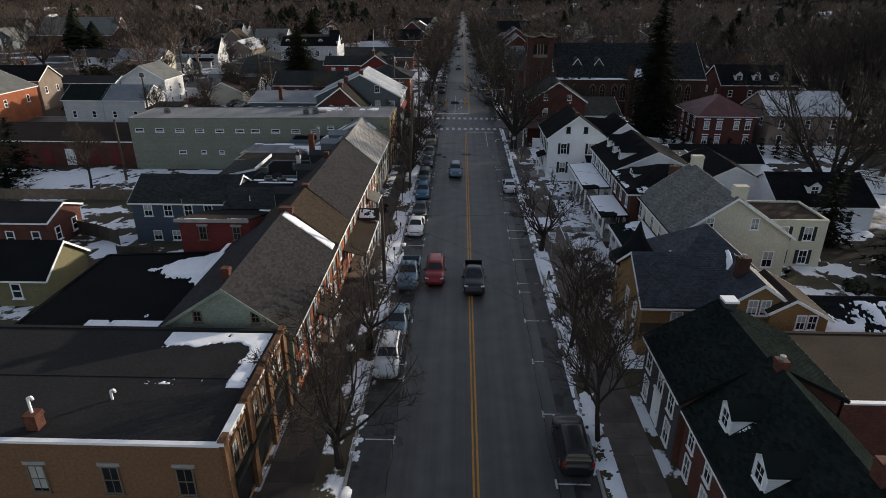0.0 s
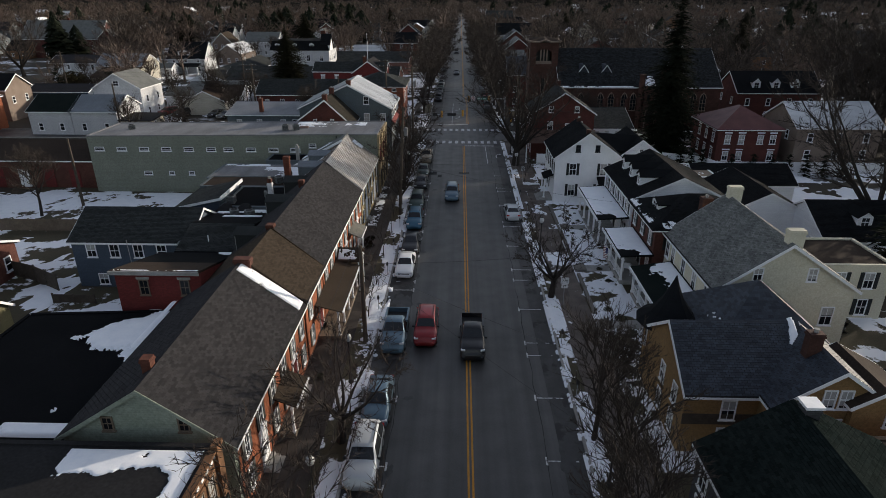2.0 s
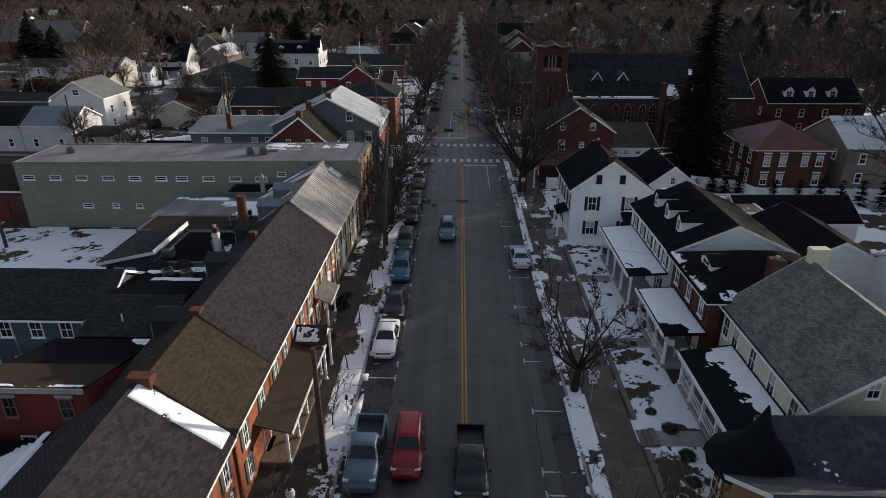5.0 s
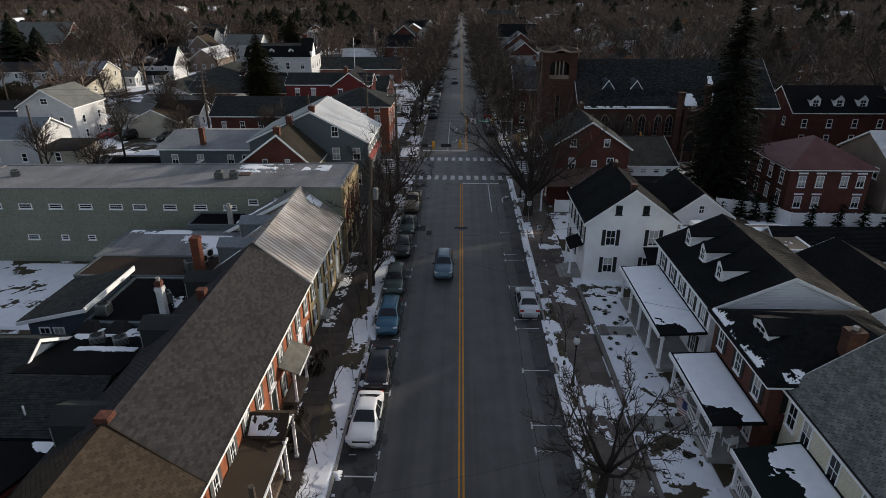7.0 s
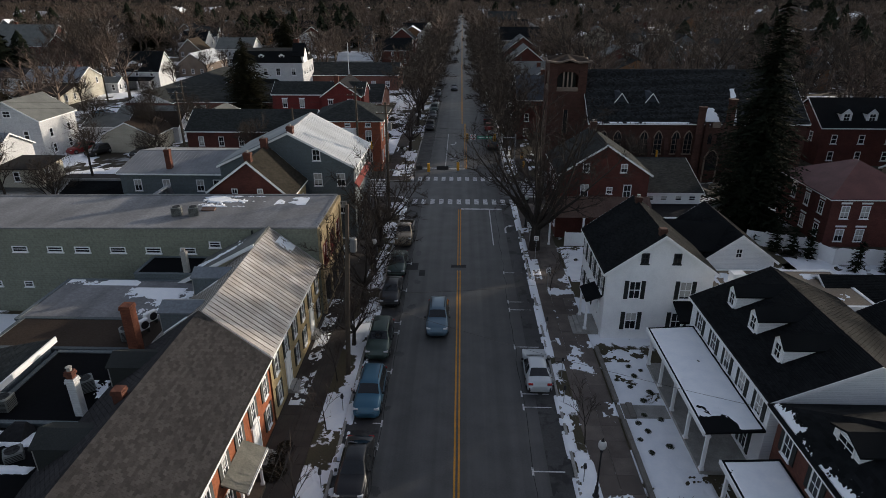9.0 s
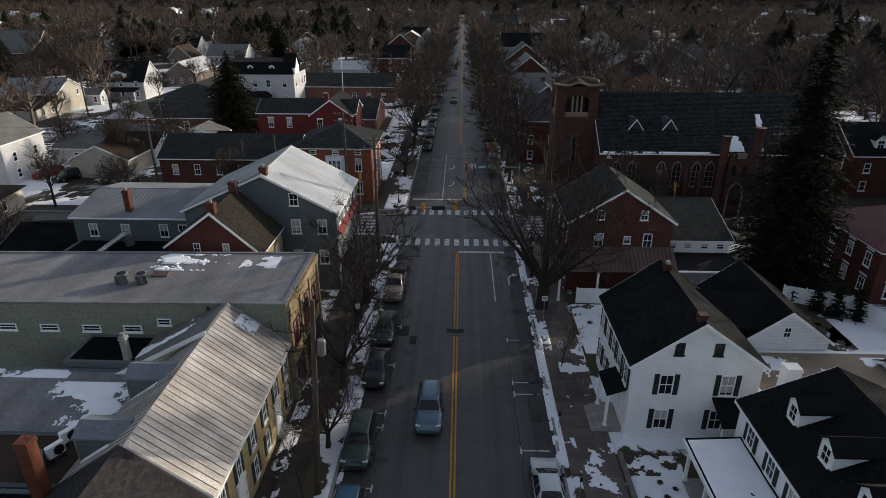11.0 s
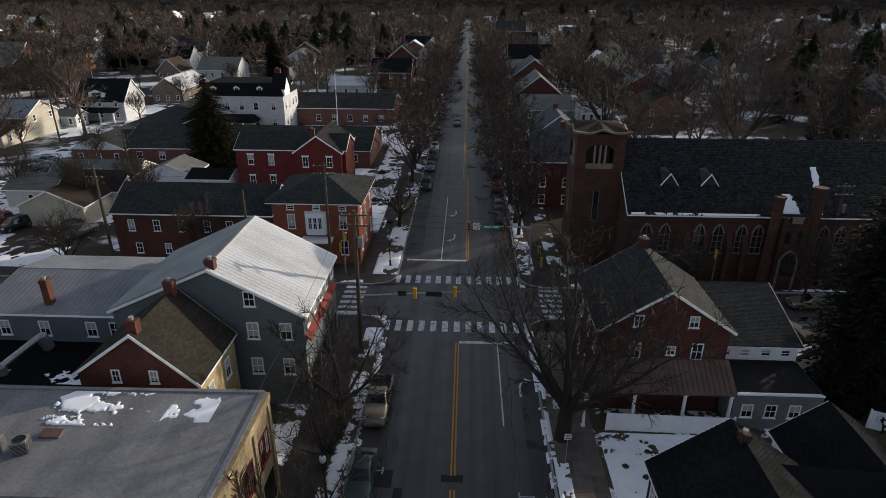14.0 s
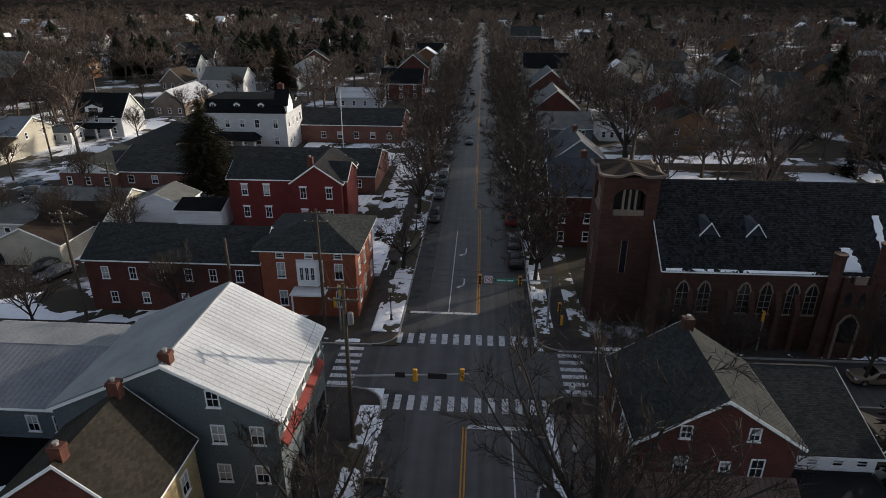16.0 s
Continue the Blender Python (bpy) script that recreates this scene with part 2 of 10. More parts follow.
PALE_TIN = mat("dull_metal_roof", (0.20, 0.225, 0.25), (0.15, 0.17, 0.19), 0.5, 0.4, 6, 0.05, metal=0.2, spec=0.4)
# White siding darkened in colour, standing in for shade on distant walls.
DIMMED_SIDING = mat("dimmed_white_siding", (0.60, 0.61, 0.62), (0.50, 0.51, 0.53), 0.65, 0.5, 6, 0.6, pattern="siding", psize=(40.0, 0.12), pc=(0.6, 0.6, 0.62))
OLIVE_BOARDS = mat("olive_cream_boards", (0.19, 0.175, 0.095), (0.15, 0.138, 0.075), 0.75, 0.5, 8, 0.5, pattern="siding", psize=(60.0, 0.15), pc=(0.65, 0.65, 0.65))
SLATE_PAINT = mat("dark_grey_painted_brick", (0.075, 0.078, 0.082), (0.055, 0.058, 0.062), 0.8, 0.7, 10, 0.4, pattern="brick", pc=(0.85, 0.85, 0.85))
TIN = mat("weathered_tin", (0.46, 0.445, 0.425), (0.31, 0.28, 0.25), 0.45, 0.8, 7, 0.1, metal=0.35, spec=0.5)
TIN_SEAM = mat("rusted_seam_metal", (0.23, 0.20, 0.175), (0.12, 0.09, 0.07), 0.6, 1.2, 8, 0.1, metal=0.2)
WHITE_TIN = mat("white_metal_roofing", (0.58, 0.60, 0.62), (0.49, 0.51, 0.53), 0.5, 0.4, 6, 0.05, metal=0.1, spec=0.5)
RIBBED_TIN = mat("dull_ribbed_metal", (0.215, 0.225, 0.24), (0.155, 0.165, 0.18), 0.5, 0.4, 6, 0.05, metal=0.2, spec=0.4)
RUST_TIN = mat("rusty_metal_roofing", (0.17, 0.115, 0.092), (0.12, 0.075, 0.06), 0.55, 0.7, 8, 0.1, metal=0.2)
RED_TIN = mat("red_metal_roofing", (0.11, 0.030, 0.030), (0.075, 0.022, 0.023), 0.5, 0.6, 8, 0.1, metal=0.1)
FLAT_DARK = mat("rubber_roofing", (0.029, 0.029, 0.030), (0.021, 0.021, 0.022), 0.92, 0.25, 6, 0.15, spec=0.06)
FLAT_BLACK = mat("black_rubber_roofing", (0.008, 0.0085, 0.010), (0.0055, 0.006, 0.007), 0.92, 0.25, 6, 0.15, spec=0.05)
FLAT_GREY = mat("grey_roof_membrane", (0.215, 0.218, 0.228), (0.150, 0.152, 0.160), 0.75, 0.22, 5, 0.15)
# Roof membrane with warm sunlight put into its tan colour.
FLAT_SUN_TAN = mat("sun_toned_roof_membrane", (0.27, 0.215, 0.16), (0.20, 0.16, 0.12), 0.85, 0.3, 8, 0.15)
FLAT_BROWN = mat("brown_roof_felt", (0.050, 0.038, 0.030), (0.037, 0.028, 0.023), 0.92, 0.3, 8, 0.2, spec=0.06)
DARK_TRIM = mat("dark_green_shutter_paint", (0.018, 0.022, 0.021), (0.013, 0.016, 0.015), 0.55, 1.0, 10)
TIMBER = mat("weathered_timber", (0.19, 0.15, 0.11), (0.13, 0.10, 0.075), 0.85, 1.5, 14, 0.3)
POLE_WOOD = mat("pole_timber", (0.085, 0.068, 0.052), (0.06, 0.048, 0.038), 0.85, 2.0, 18, 0.4)
BARK = mat("bark", (0.038, 0.031, 0.026), (0.024, 0.020, 0.017), 0.9, 3.0, 20, 0.4)
TWIG = mat("twigs", (0.050, 0.038, 0.031), (0.033, 0.026, 0.021), 0.9, 0.3, 6, 0.0, rnd=0.2)
# Paler than the near twigs: haze over the woods is mixed into this colour.
FAR_TWIG = mat("far_twigs", (0.140, 0.103, 0.083), (0.064, 0.052, 0.044), 0.95, 0.045, 3, 0.0, rnd=0.3, island=True)
CANOPY = mat("distant_treetops", (0.030, 0.026, 0.023), (0.010, 0.011, 0.010), 1.0, 0.11, 0.6, 0.0, spec=0.0)
NEEDLE = mat("conifer_needles", (0.011, 0.016, 0.011), (0.019, 0.021, 0.013), 0.95, 1.2, 9, 0.0, rnd=0.25, island=True, spec=0.02)
SHRUB = mat("evergreen_shrub_leaves", (0.035, 0.045, 0.026), (0.05, 0.045, 0.028), 0.85, 1.2, 9, 0.0, rnd=0.4, island=True)
streaked(TIN, (0.16, 1.5, 0.16), 0.72, 1.2), streaked(WHITE_TIN, (0.04, 0.7, 0.04), 0.88, 1.08), streaked(FLAT_GREY, (0.5, 0.12, 1.0), 0.8, 1.15)
GLASS = plain("window_glass", (0.014, 0.016, 0.019), 0.14, 0.0, 0.35)
CURTAIN = mat("drawn_blind", (0.42, 0.42, 0.40), (0.33, 0.33, 0.32), 0.5, 1.0, 8, spec=0.5)
IRON = plain("black_iron", (0.012, 0.012, 0.013), 0.5, 0.3)
STEEL = mat("galvanised_steel", (0.42, 0.43, 0.44), (0.32, 0.33, 0.34), 0.4, 2.0, 12, metal=0.7)
WIRE = plain("cable_black", (0.012, 0.012, 0.012), 0.7)

# ---- building tools ----
def box(bm, x0, x1, y0, y1, z0, z1, m=None):
    vs = [bm.verts.new((m @ Vector(p)) if m else p) for p in ((x0, y0, z0), (x1, y0, z0), (x1, y1, z0), (x0, y1, z0), (x0, y0, z1), (x1, y0, z1), (x1, y1, z1), (x0, y1, z1))]
    for f in ((3, 2, 1, 0), (4, 5, 6, 7), (0, 1, 5, 4), (1, 2, 6, 5), (2, 3, 7, 6), (3, 0, 4, 7)):
        bm.faces.new([vs[i] for i in f])


def loft(bm, loops, caps=True):
    """Joins loops of equal length into a closed skin."""
    rings = [[bm.verts.new(p) for p in loop] for loop in loops]
    n = len(rings[0])
    for a, b in zip(rings, rings[1:]):
        for i in range(n):
            bm.faces.new((a[i], a[(i + 1) % n], b[(i + 1) % n], b[i]))
    if caps:
        bm.faces.new(rings[0][::-1])
        bm.faces.new(rings[-1])
    return rings


def ring(x, y, z, r, n, turn=0.0):
    return [(x + r * math.cos(turn + 2 * math.pi * i / n), y + r * math.sin(turn + 2 * math.pi * i / n), z) for i in range(n)]


def turned(bm, x, y, prof, n=10):
    """A body of revolution from (radius, height) pairs."""
    loft(bm, [ring(x, y, z, r, n) for r, z in prof])


def prism(bm, pts, a, b, axis):
    """Extrudes the outline pts (u, z) from a to b along axis."""
    put = (lambda u, z, s: (s, u, z)) if axis == "x" else (lambda u, z, s: (u, s, z))
    loft(bm, [[put(u, z, s) for u, z in pts] for s in (a, b)])


def tube(bm, p, q, r, n=6, r2=None):
    p, q = Vector(p), Vector(q)
    d = (q - p).normalized()
    u = d.orthogonal().normalized()
    v = d.cross(u)
    loft(bm, [[c + (u * math.cos(2 * math.pi * i / n) + v * math.sin(2 * math.pi * i / n)) * s for i in range(n)] for c, s in ((p, r), (q, r if r2 is None else r2))])


def mesh_of(bm, name, material, smooth=False):
    bmesh.ops.recalc_face_normals(bm, faces=bm.faces)
    me = bpy.data.meshes.new(name)
    bm.to_mesh(me)
    bm.free()
    me.materials.append(material)
    if smooth:
        me.polygons.foreach_set("use_smooth", [True] * len(me.polygons))
    return me


def root(name, x, y, z, label, category, group="", kind="", turn=0.0):
    ob = new(name)
    ob.matrix_basis = pose(x, y, z, 0, 0, turn)
    ob.empty_display_size = 0.3
    return tagged(ob, label, category, group, kind)


def part(name, bm, material, parent=None, label="", smooth=False, local=False):
    """Links a bmesh, built in world metres (or in the thing's own, with local), as one mesh under its thing."""
    if parent is not None and not local:
        bm.transform(base_of(parent).inverted())
    ob = new(name, mesh_of(bm, name, material, smooth))
    ob.parent = parent
    return tagged(ob, label)


def base_of(ob):
    m = ob.matrix_basis.copy()
    while ob.parent:
        ob = ob.parent
        m = ob.matrix_basis @ m
    return m


def piece(name, me, m, parent, label=""):
    """A part on a shared mesh at the world pose m."""
    ob = new(name, me)
    ob.parent = parent
    ob.matrix_basis = base_of(parent).inverted() @ m
    return tagged(ob, label)


def thing(name, bm, material, label, category, group="", kind="", smooth=False):
    ob = new(name, mesh_of(bm, name, material, smooth))
    return tagged(ob, label, category, group, kind)


def raw(name, verts, faces, material, parent=None, label="", kind="", smooth=False):
    me = bpy.data.meshes.new(name)
    verts = np.asarray(verts, float)
    if parent is not None:
        m = np.array(base_of(parent).inverted())
        verts = verts @ m[:3, :3].T + m[:3, 3]
    me.from_pydata(verts.tolist(), [], faces if isinstance(faces, list) else faces.tolist())
    me.materials.append(material)
    if smooth:
        me.polygons.foreach_set("use_smooth", [True] * len(me.polygons))
    ob = new(name, me)
    ob.parent = parent
    return tagged(ob, label, kind=kind)


def fbm(x, y, seed=0, octaves=4, gain=0.55):
    """Smooth value noise in 0..1 over arrays of metres."""
    out, amp, tot = np.zeros_like(x, dtype=float), 1.0, 0.0
    for o in range(octaves):
        xi, yi = np.floor(x).astype(int), np.floor(y).astype(int)
        fx, fy = x - xi, y - yi
        fx, fy = fx * fx * (3 - 2 * fx), fy * fy * (3 - 2 * fy)
        def h(i, j):
            n = (i * 374761393 + j * 668265263 + (seed + o) * 1442695041) & 0x7FFFFFFF
            n = ((n ^ (n >> 13)) * 1274126177) & 0x7FFFFFFF
            return ((n ^ (n >> 16)) & 0xFFFF) / 65535.0
        out += amp * ((h(xi, yi) * (1 - fx) + h(xi + 1, yi) * fx) * (1 - fy) + (h(xi, yi + 1) * (1 - fx) + h(xi + 1, yi + 1) * fx) * fy)
        tot += amp
        amp, x, y = amp * gain, x * 2.03 + 11.3, y * 2.03 + 7.7
    return out / tot


def snow(name, o, u, v, lu, lv, cover, seed, step=0.2, thick=0.05, rough=0.9, freq=0.6, label="thin patch of old white snow", shape=None, parent=None, kind="stuff"):
    """A sheet of snow on the plane at o spanned by unit ways u and v: it sinks under the surface where its ragged outline ends."""
    o, u, v = np.array(o, float), np.array(u, float), np.array(v, float)
    n = np.cross(u, v)
    n = n / np.linalg.norm(n)
    if n[2] < 0:
        n = -n
    nu, nv = max(3, int(lu / step) + 1), max(3, int(lv / step) + 1)
    a, b = np.meshgrid(np.linspace(0, lu, nu), np.linspace(0, lv, nv), indexing="ij")
    edge = np.minimum(np.minimum(a, lu - a) / 0.5, np.minimum(b, lv - b) / 0.5)
    f = fbm(a * freq + seed * 3.1, b * freq + seed * 1.7, seed, 7, 0.74)
    hgt = cover - 0.5 + (f - 0.5) * rough * 3.2
    if shape is not None:
        hgt = hgt + shape(a / lu, b / lv)
    hgt = np.minimum(hgt, edge * 0.5 - 0.08)
    z = np.clip(np.where(hgt > 0, hgt * 0.5, hgt * 1.6), -0.16, thick)
    p = o + a[..., None] * u + b[..., None] * v + z[..., None] * n
    idx = np.arange(nu * nv).reshape(nu, nv)
    keep = np.maximum.reduce([hgt[:-1, :-1], hgt[1:, :-1], hgt[:-1, 1:], hgt[1:, 1:]]) > 0
    q = np.stack([idx[:-1, :-1], idx[1:, :-1], idx[1:, 1:], idx[:-1, 1:]], -1)[keep]
    if not len(q):
        return None
    ob = raw(name, p.reshape(-1, 3), q, SNOW, parent, smooth=True)
    return tagged(ob, label, "" if parent else "snow", kind=kind)


FACE = {"s": 0, "e": 90, "n": 180, "w": -90}
CACHE = {}


def cached(key, make, material):
    if key not in CACHE:
        bm = bmesh.new()
        make(bm)
        CACHE[key] = mesh_of(bm, key[0], material)
    return CACHE[key]


def window(parent, x, y, z, face, w=0.9, h=1.5, shutters=None, frame_mat=None, blind=0.0, lintel=None, bars=True):
    """A sash window on a wall, its sill at z: frame, sash bars, panes, sill, and at wish a blind, shutters and a lintel."""
    frame_mat = frame_mat or WHITE
    m = pose(x, y, z, 0, 0, FACE[face])
    k = (round(w, 2), round(h, 2), frame_mat.name)

    def ring_box(bm):
        t, g = 0.08, 0.06
        rect = lambda e, y: [(-w / 2 + e, y, e), (w / 2 - e, y, e), (w / 2 - e, y, h - e), (-w / 2 + e, y, h - e)]
        loft(bm, [rect(0, 0.02), rect(0, -0.07), rect(t, -0.07), rect(t, 0.0)], caps=False)
        box(bm, -w / 2 - g, w / 2 + g, -0.12, 0.03, -0.07, 0.0)

    def sash_bars(bm):
        x, z, t = 0.018 if bars else 0.0, 0.03, 0.08
        if bars:
            pts = [(-w / 2 + t, h / 2 - z), (-x, h / 2 - z), (-x, t), (x, t), (x, h / 2 - z), (w / 2 - t, h / 2 - z), (w / 2 - t, h / 2 + z), (x, h / 2 + z), (x, h - t), (-x, h - t), (-x, h / 2 + z), (-w / 2 + t, h / 2 + z)]
        else:
            pts = [(-w / 2 + t, h / 2 - z), (w / 2 - t, h / 2 - z), (w / 2 - t, h / 2 + z), (-w / 2 + t, h / 2 + z)]
        loft(bm, [[(a, y, b) for a, b in pts] for y in (-0.046, -0.03)])
    win = piece("window", cached(("window_frame", *k, bars), ring_box, frame_mat), m, parent)
    piece("pane", cached(("pane", w, h), lambda bm: box(bm, -w / 2 + 0.08, w / 2 - 0.08, -0.022, -0.004, 0.08, h - 0.08), GLASS), m, win)
    piece("sash", cached(("sash", *k, bars), sash_bars, frame_mat), m, win)
    if blind:
        piece("blind", cached(("blind", w, h, blind), lambda bm: box(bm, -w / 2 + 0.095, w / 2 - 0.095, -0.028, -0.0235, h - 0.09 - (h - 0.18) * blind, h - 0.09), CURTAIN), m, win, "pale drawn window blind")
    if lintel:
        piece("lintel", cached(("lintel", w, lintel.name), lambda bm: box(bm, -w / 2 - 0.12, w / 2 + 0.12, -0.06, 0.03, h + 0.004, h + 0.2), lintel), m, win)
    if shutters:
        def shut(bm):
            n = int(h / 0.11)
            prism(bm, [(-0.003, 0), (-0.06, 0)] + [(-0.075 if i % 2 else -0.045, 0.05 + i * (h - 0.1) / (2 * n)) for i in range(2 * n + 1)] + [(-0.06, h), (-0.003, h)], 0, 0.33, "x")
        me = cached(("shutter", h, shutters.name), shut, shutters)
        for s in (-w / 2 - 0.35, w / 2 + 0.02):
            piece("shutter", me, m @ pose(s, 0, 0), parent)
    return win


def far_window(parent, x, y, z, face, w=0.95, h=1.5):
    """A window seen from far off: white frame with sill and dark panes in one."""
    if ("far_window",) not in CACHE:
        bm = bmesh.new()
        t = 0.11
        for q in ((-w / 2, -w / 2 + t, 0, h), (w / 2 - t, w / 2, 0, h), (-w / 2 + t, w / 2 - t, h - t, h), (-w / 2 + t, w / 2 - t, 0, t), (-w / 2 + t, w / 2 - t, h / 2 - 0.04, h / 2 + 0.04)):
            box(bm, q[0], q[1], -0.08, 0.02, q[2], q[3])
        box(bm, -w / 2 - 0.1, w / 2 + 0.1, -0.15, 0.02, -0.09, 0.0)
        n = len(bm.faces)
        box(bm, -w / 2 + t * 0.5, w / 2 - t * 0.5, -0.03, -0.005, t * 0.5, h - t * 0.5)
        bm.faces.ensure_lookup_table()
        for f in bm.faces[n:]:
            f.material_index = 1
        CACHE[("far_window",)] = mesh_of(bm, "far_window", WHITE)
        CACHE[("far_window",)].materials.append(GLASS)
    return piece("window", CACHE[("far_window",)], pose(x, y, z, 0, 0, FACE[face]), parent)


def windows(parent, face, at, us, zs, w=0.9, h=1.5, **kw):
    """Rows of windows on a wall in the plane at; every third or so has its blind down."""
    rng = random.Random(int(at * 7 + sum(us) * 3))
    for z in zs:
        for u in us:
            b = rng.choice((0.0, 0.0, 0.45, 0.9, 0.5))
            x, y = (u, at) if face in "sn" else (at, u)
            window(parent, x, y, z, face, w, h, blind=b, **kw)


def door(parent, x, y, z, face, material, w=0.95, h=2.1, label="painted panel front door"):
    m = pose(x, y, z, 0, 0, FACE[face])

    def leaf(bm):
        box(bm, -w / 2, w / 2, -0.05, 0.02, 0, h)
        for sx in (-w / 4, w / 4):
            for z0, z1 in ((0.15, 0.85), (1.0, h - 0.2)):
                box(bm, sx - w / 6, sx + w / 6, -0.065, -0.05, z0, z1)

    def surround(bm):
        box(bm, -w / 2 - 0.13, -w / 2 - 0.003, -0.09, 0.02, 0, h + 0.15), box(bm, w / 2 + 0.003, w / 2 + 0.13, -0.09, 0.02, 0, h + 0.15)
        box(bm, -w / 2 - 0.18, w / 2 + 0.18, -0.13, 0.02, h + 0.153, h + 0.3)
    d = piece("door", cached(("door", w, h, material.name), leaf, material), m, parent, label)
    piece("door_frame", cached(("door_frame", w, h), surround, WHITE), m, d)
    piece("door_handle", cached(("door_handle", w), lambda bm: box(bm, w / 2 - 0.14, w / 2 - 0.06, -0.11, -0.05, 0.98, 1.05), STEEL), m, d)


def chimney(parent, x, y, z0, z1, w=0.8, d=0.6, material=None, cap=True):
    """A brick stack with a corbelled head and clay pots."""
    bm = bmesh.new()
    box(bm, x - w / 2, x + w / 2, y - d / 2, y + d / 2, z0, z1 - 0.25)
    box(bm, x - w / 2 - 0.05, x + w / 2 + 0.05, y - d / 2 - 0.05, y + d / 2 + 0.05, z1 - 0.25, z1 - 0.12)
    box(bm, x - w / 2 - 0.02, x + w / 2 + 0.02, y - d / 2 - 0.02, y + d / 2 + 0.02, z1 - 0.12, z1)
    c = part("chimney", bm, material or CHIM_BRICK, parent)
    if cap:
        bm = bmesh.new()
        turned(bm, x, y, [(0.14, z1 - 0.01), (0.13, z1 + 0.16), (0.17, z1 + 0.17), (0.17, z1 + 0.22), (0.10, z1 + 0.23)], 8)
        part("chimney_cap", bm, KERB, c)


def shingled(name, o, u, v, lu, lv, material, parent, row=0.16, tab=0.32, lift=0.03, seed=1):
    """Courses of shingles on a slope: o the upper corner, u along the ridge, v down the slope."""
    o, u, v = np.array(o, float), np.array(u, float), np.array(v, float)
    n = np.cross(u, v)
    n = n / np.linalg.norm(n)
    if n[2] < 0:
        n = -n
    rng = np.random.RandomState(seed)
    rows, cols = max(1, int(round(lv / row))), max(1, int(round(lu / tab)))
    row, tab = lv / rows, lu / cols
    V, Fc = [], []
    i, j = np.meshgrid(np.arange(rows), np.arange(cols), indexing="ij")
    i, j = i.ravel(), j.ravel()
    off = (i % 2) * 0.5 * tab
    a0 = np.clip(j * tab + off + rng.uniform(-0.01, 0.01, i.size), 0, lu - 0.02)
    a1 = np.clip((j + 1) * tab + off - 0.022, 0.02, lu)
    a0 = np.where((j == 0), 0, a0)
    b0, b1 = i * row, np.minimum((i + 1) * row + 0.012, lv)
    up = lift + rng.uniform(0, 0.007, i.size)
    P = lambda a, b, h: o + a[:, None] * u + b[:, None] * v + h[:, None] * n
    z0 = np.full(i.size, 0.004)
    quad = np.stack([P(a0, b0, z0), P(a1, b0, z0), P(a1, b1, up), P(a0, b1, up), P(a0, b1, z0 - 0.004), P(a1, b1, z0 - 0.004)], 1)
    k = np.arange(i.size)[:, None] * 6
    faces = np.concatenate([k + np.array([[0, 1, 2, 3]]), k + np.array([[3, 2, 5, 4]])])
    ob = raw(name, quad.reshape(-1, 3), faces, material, parent)
    return tagged(ob, kind="stuff")


def seams(name, o, u, v, lu, lv, material, parent, gap=0.45, h=0.022, cross=0.0):
    """Standing seams down a metal slope."""
    bm = bmesh.new()
    o, u, v = Vector(o), Vector(u), Vector(v)
    n = u.cross(v).normalized()
    n = -n if n.z < 0 else n
    m = Matrix((u, v, n)).transposed().to_4x4()
    m.translation = o
    for i in range(int(lu / gap) + 1):
        box(bm, i * gap - 0.012, i * gap + 0.012, 0, lv, -0.005, h, m)
    if cross:
        for i in range(1, int(lv / cross) + 1):
            box(bm, 0, lu, i * cross - 0.01, i * cross + 0.01, -0.005, h * 0.5, m)
    return part(name, bm, material, parent)


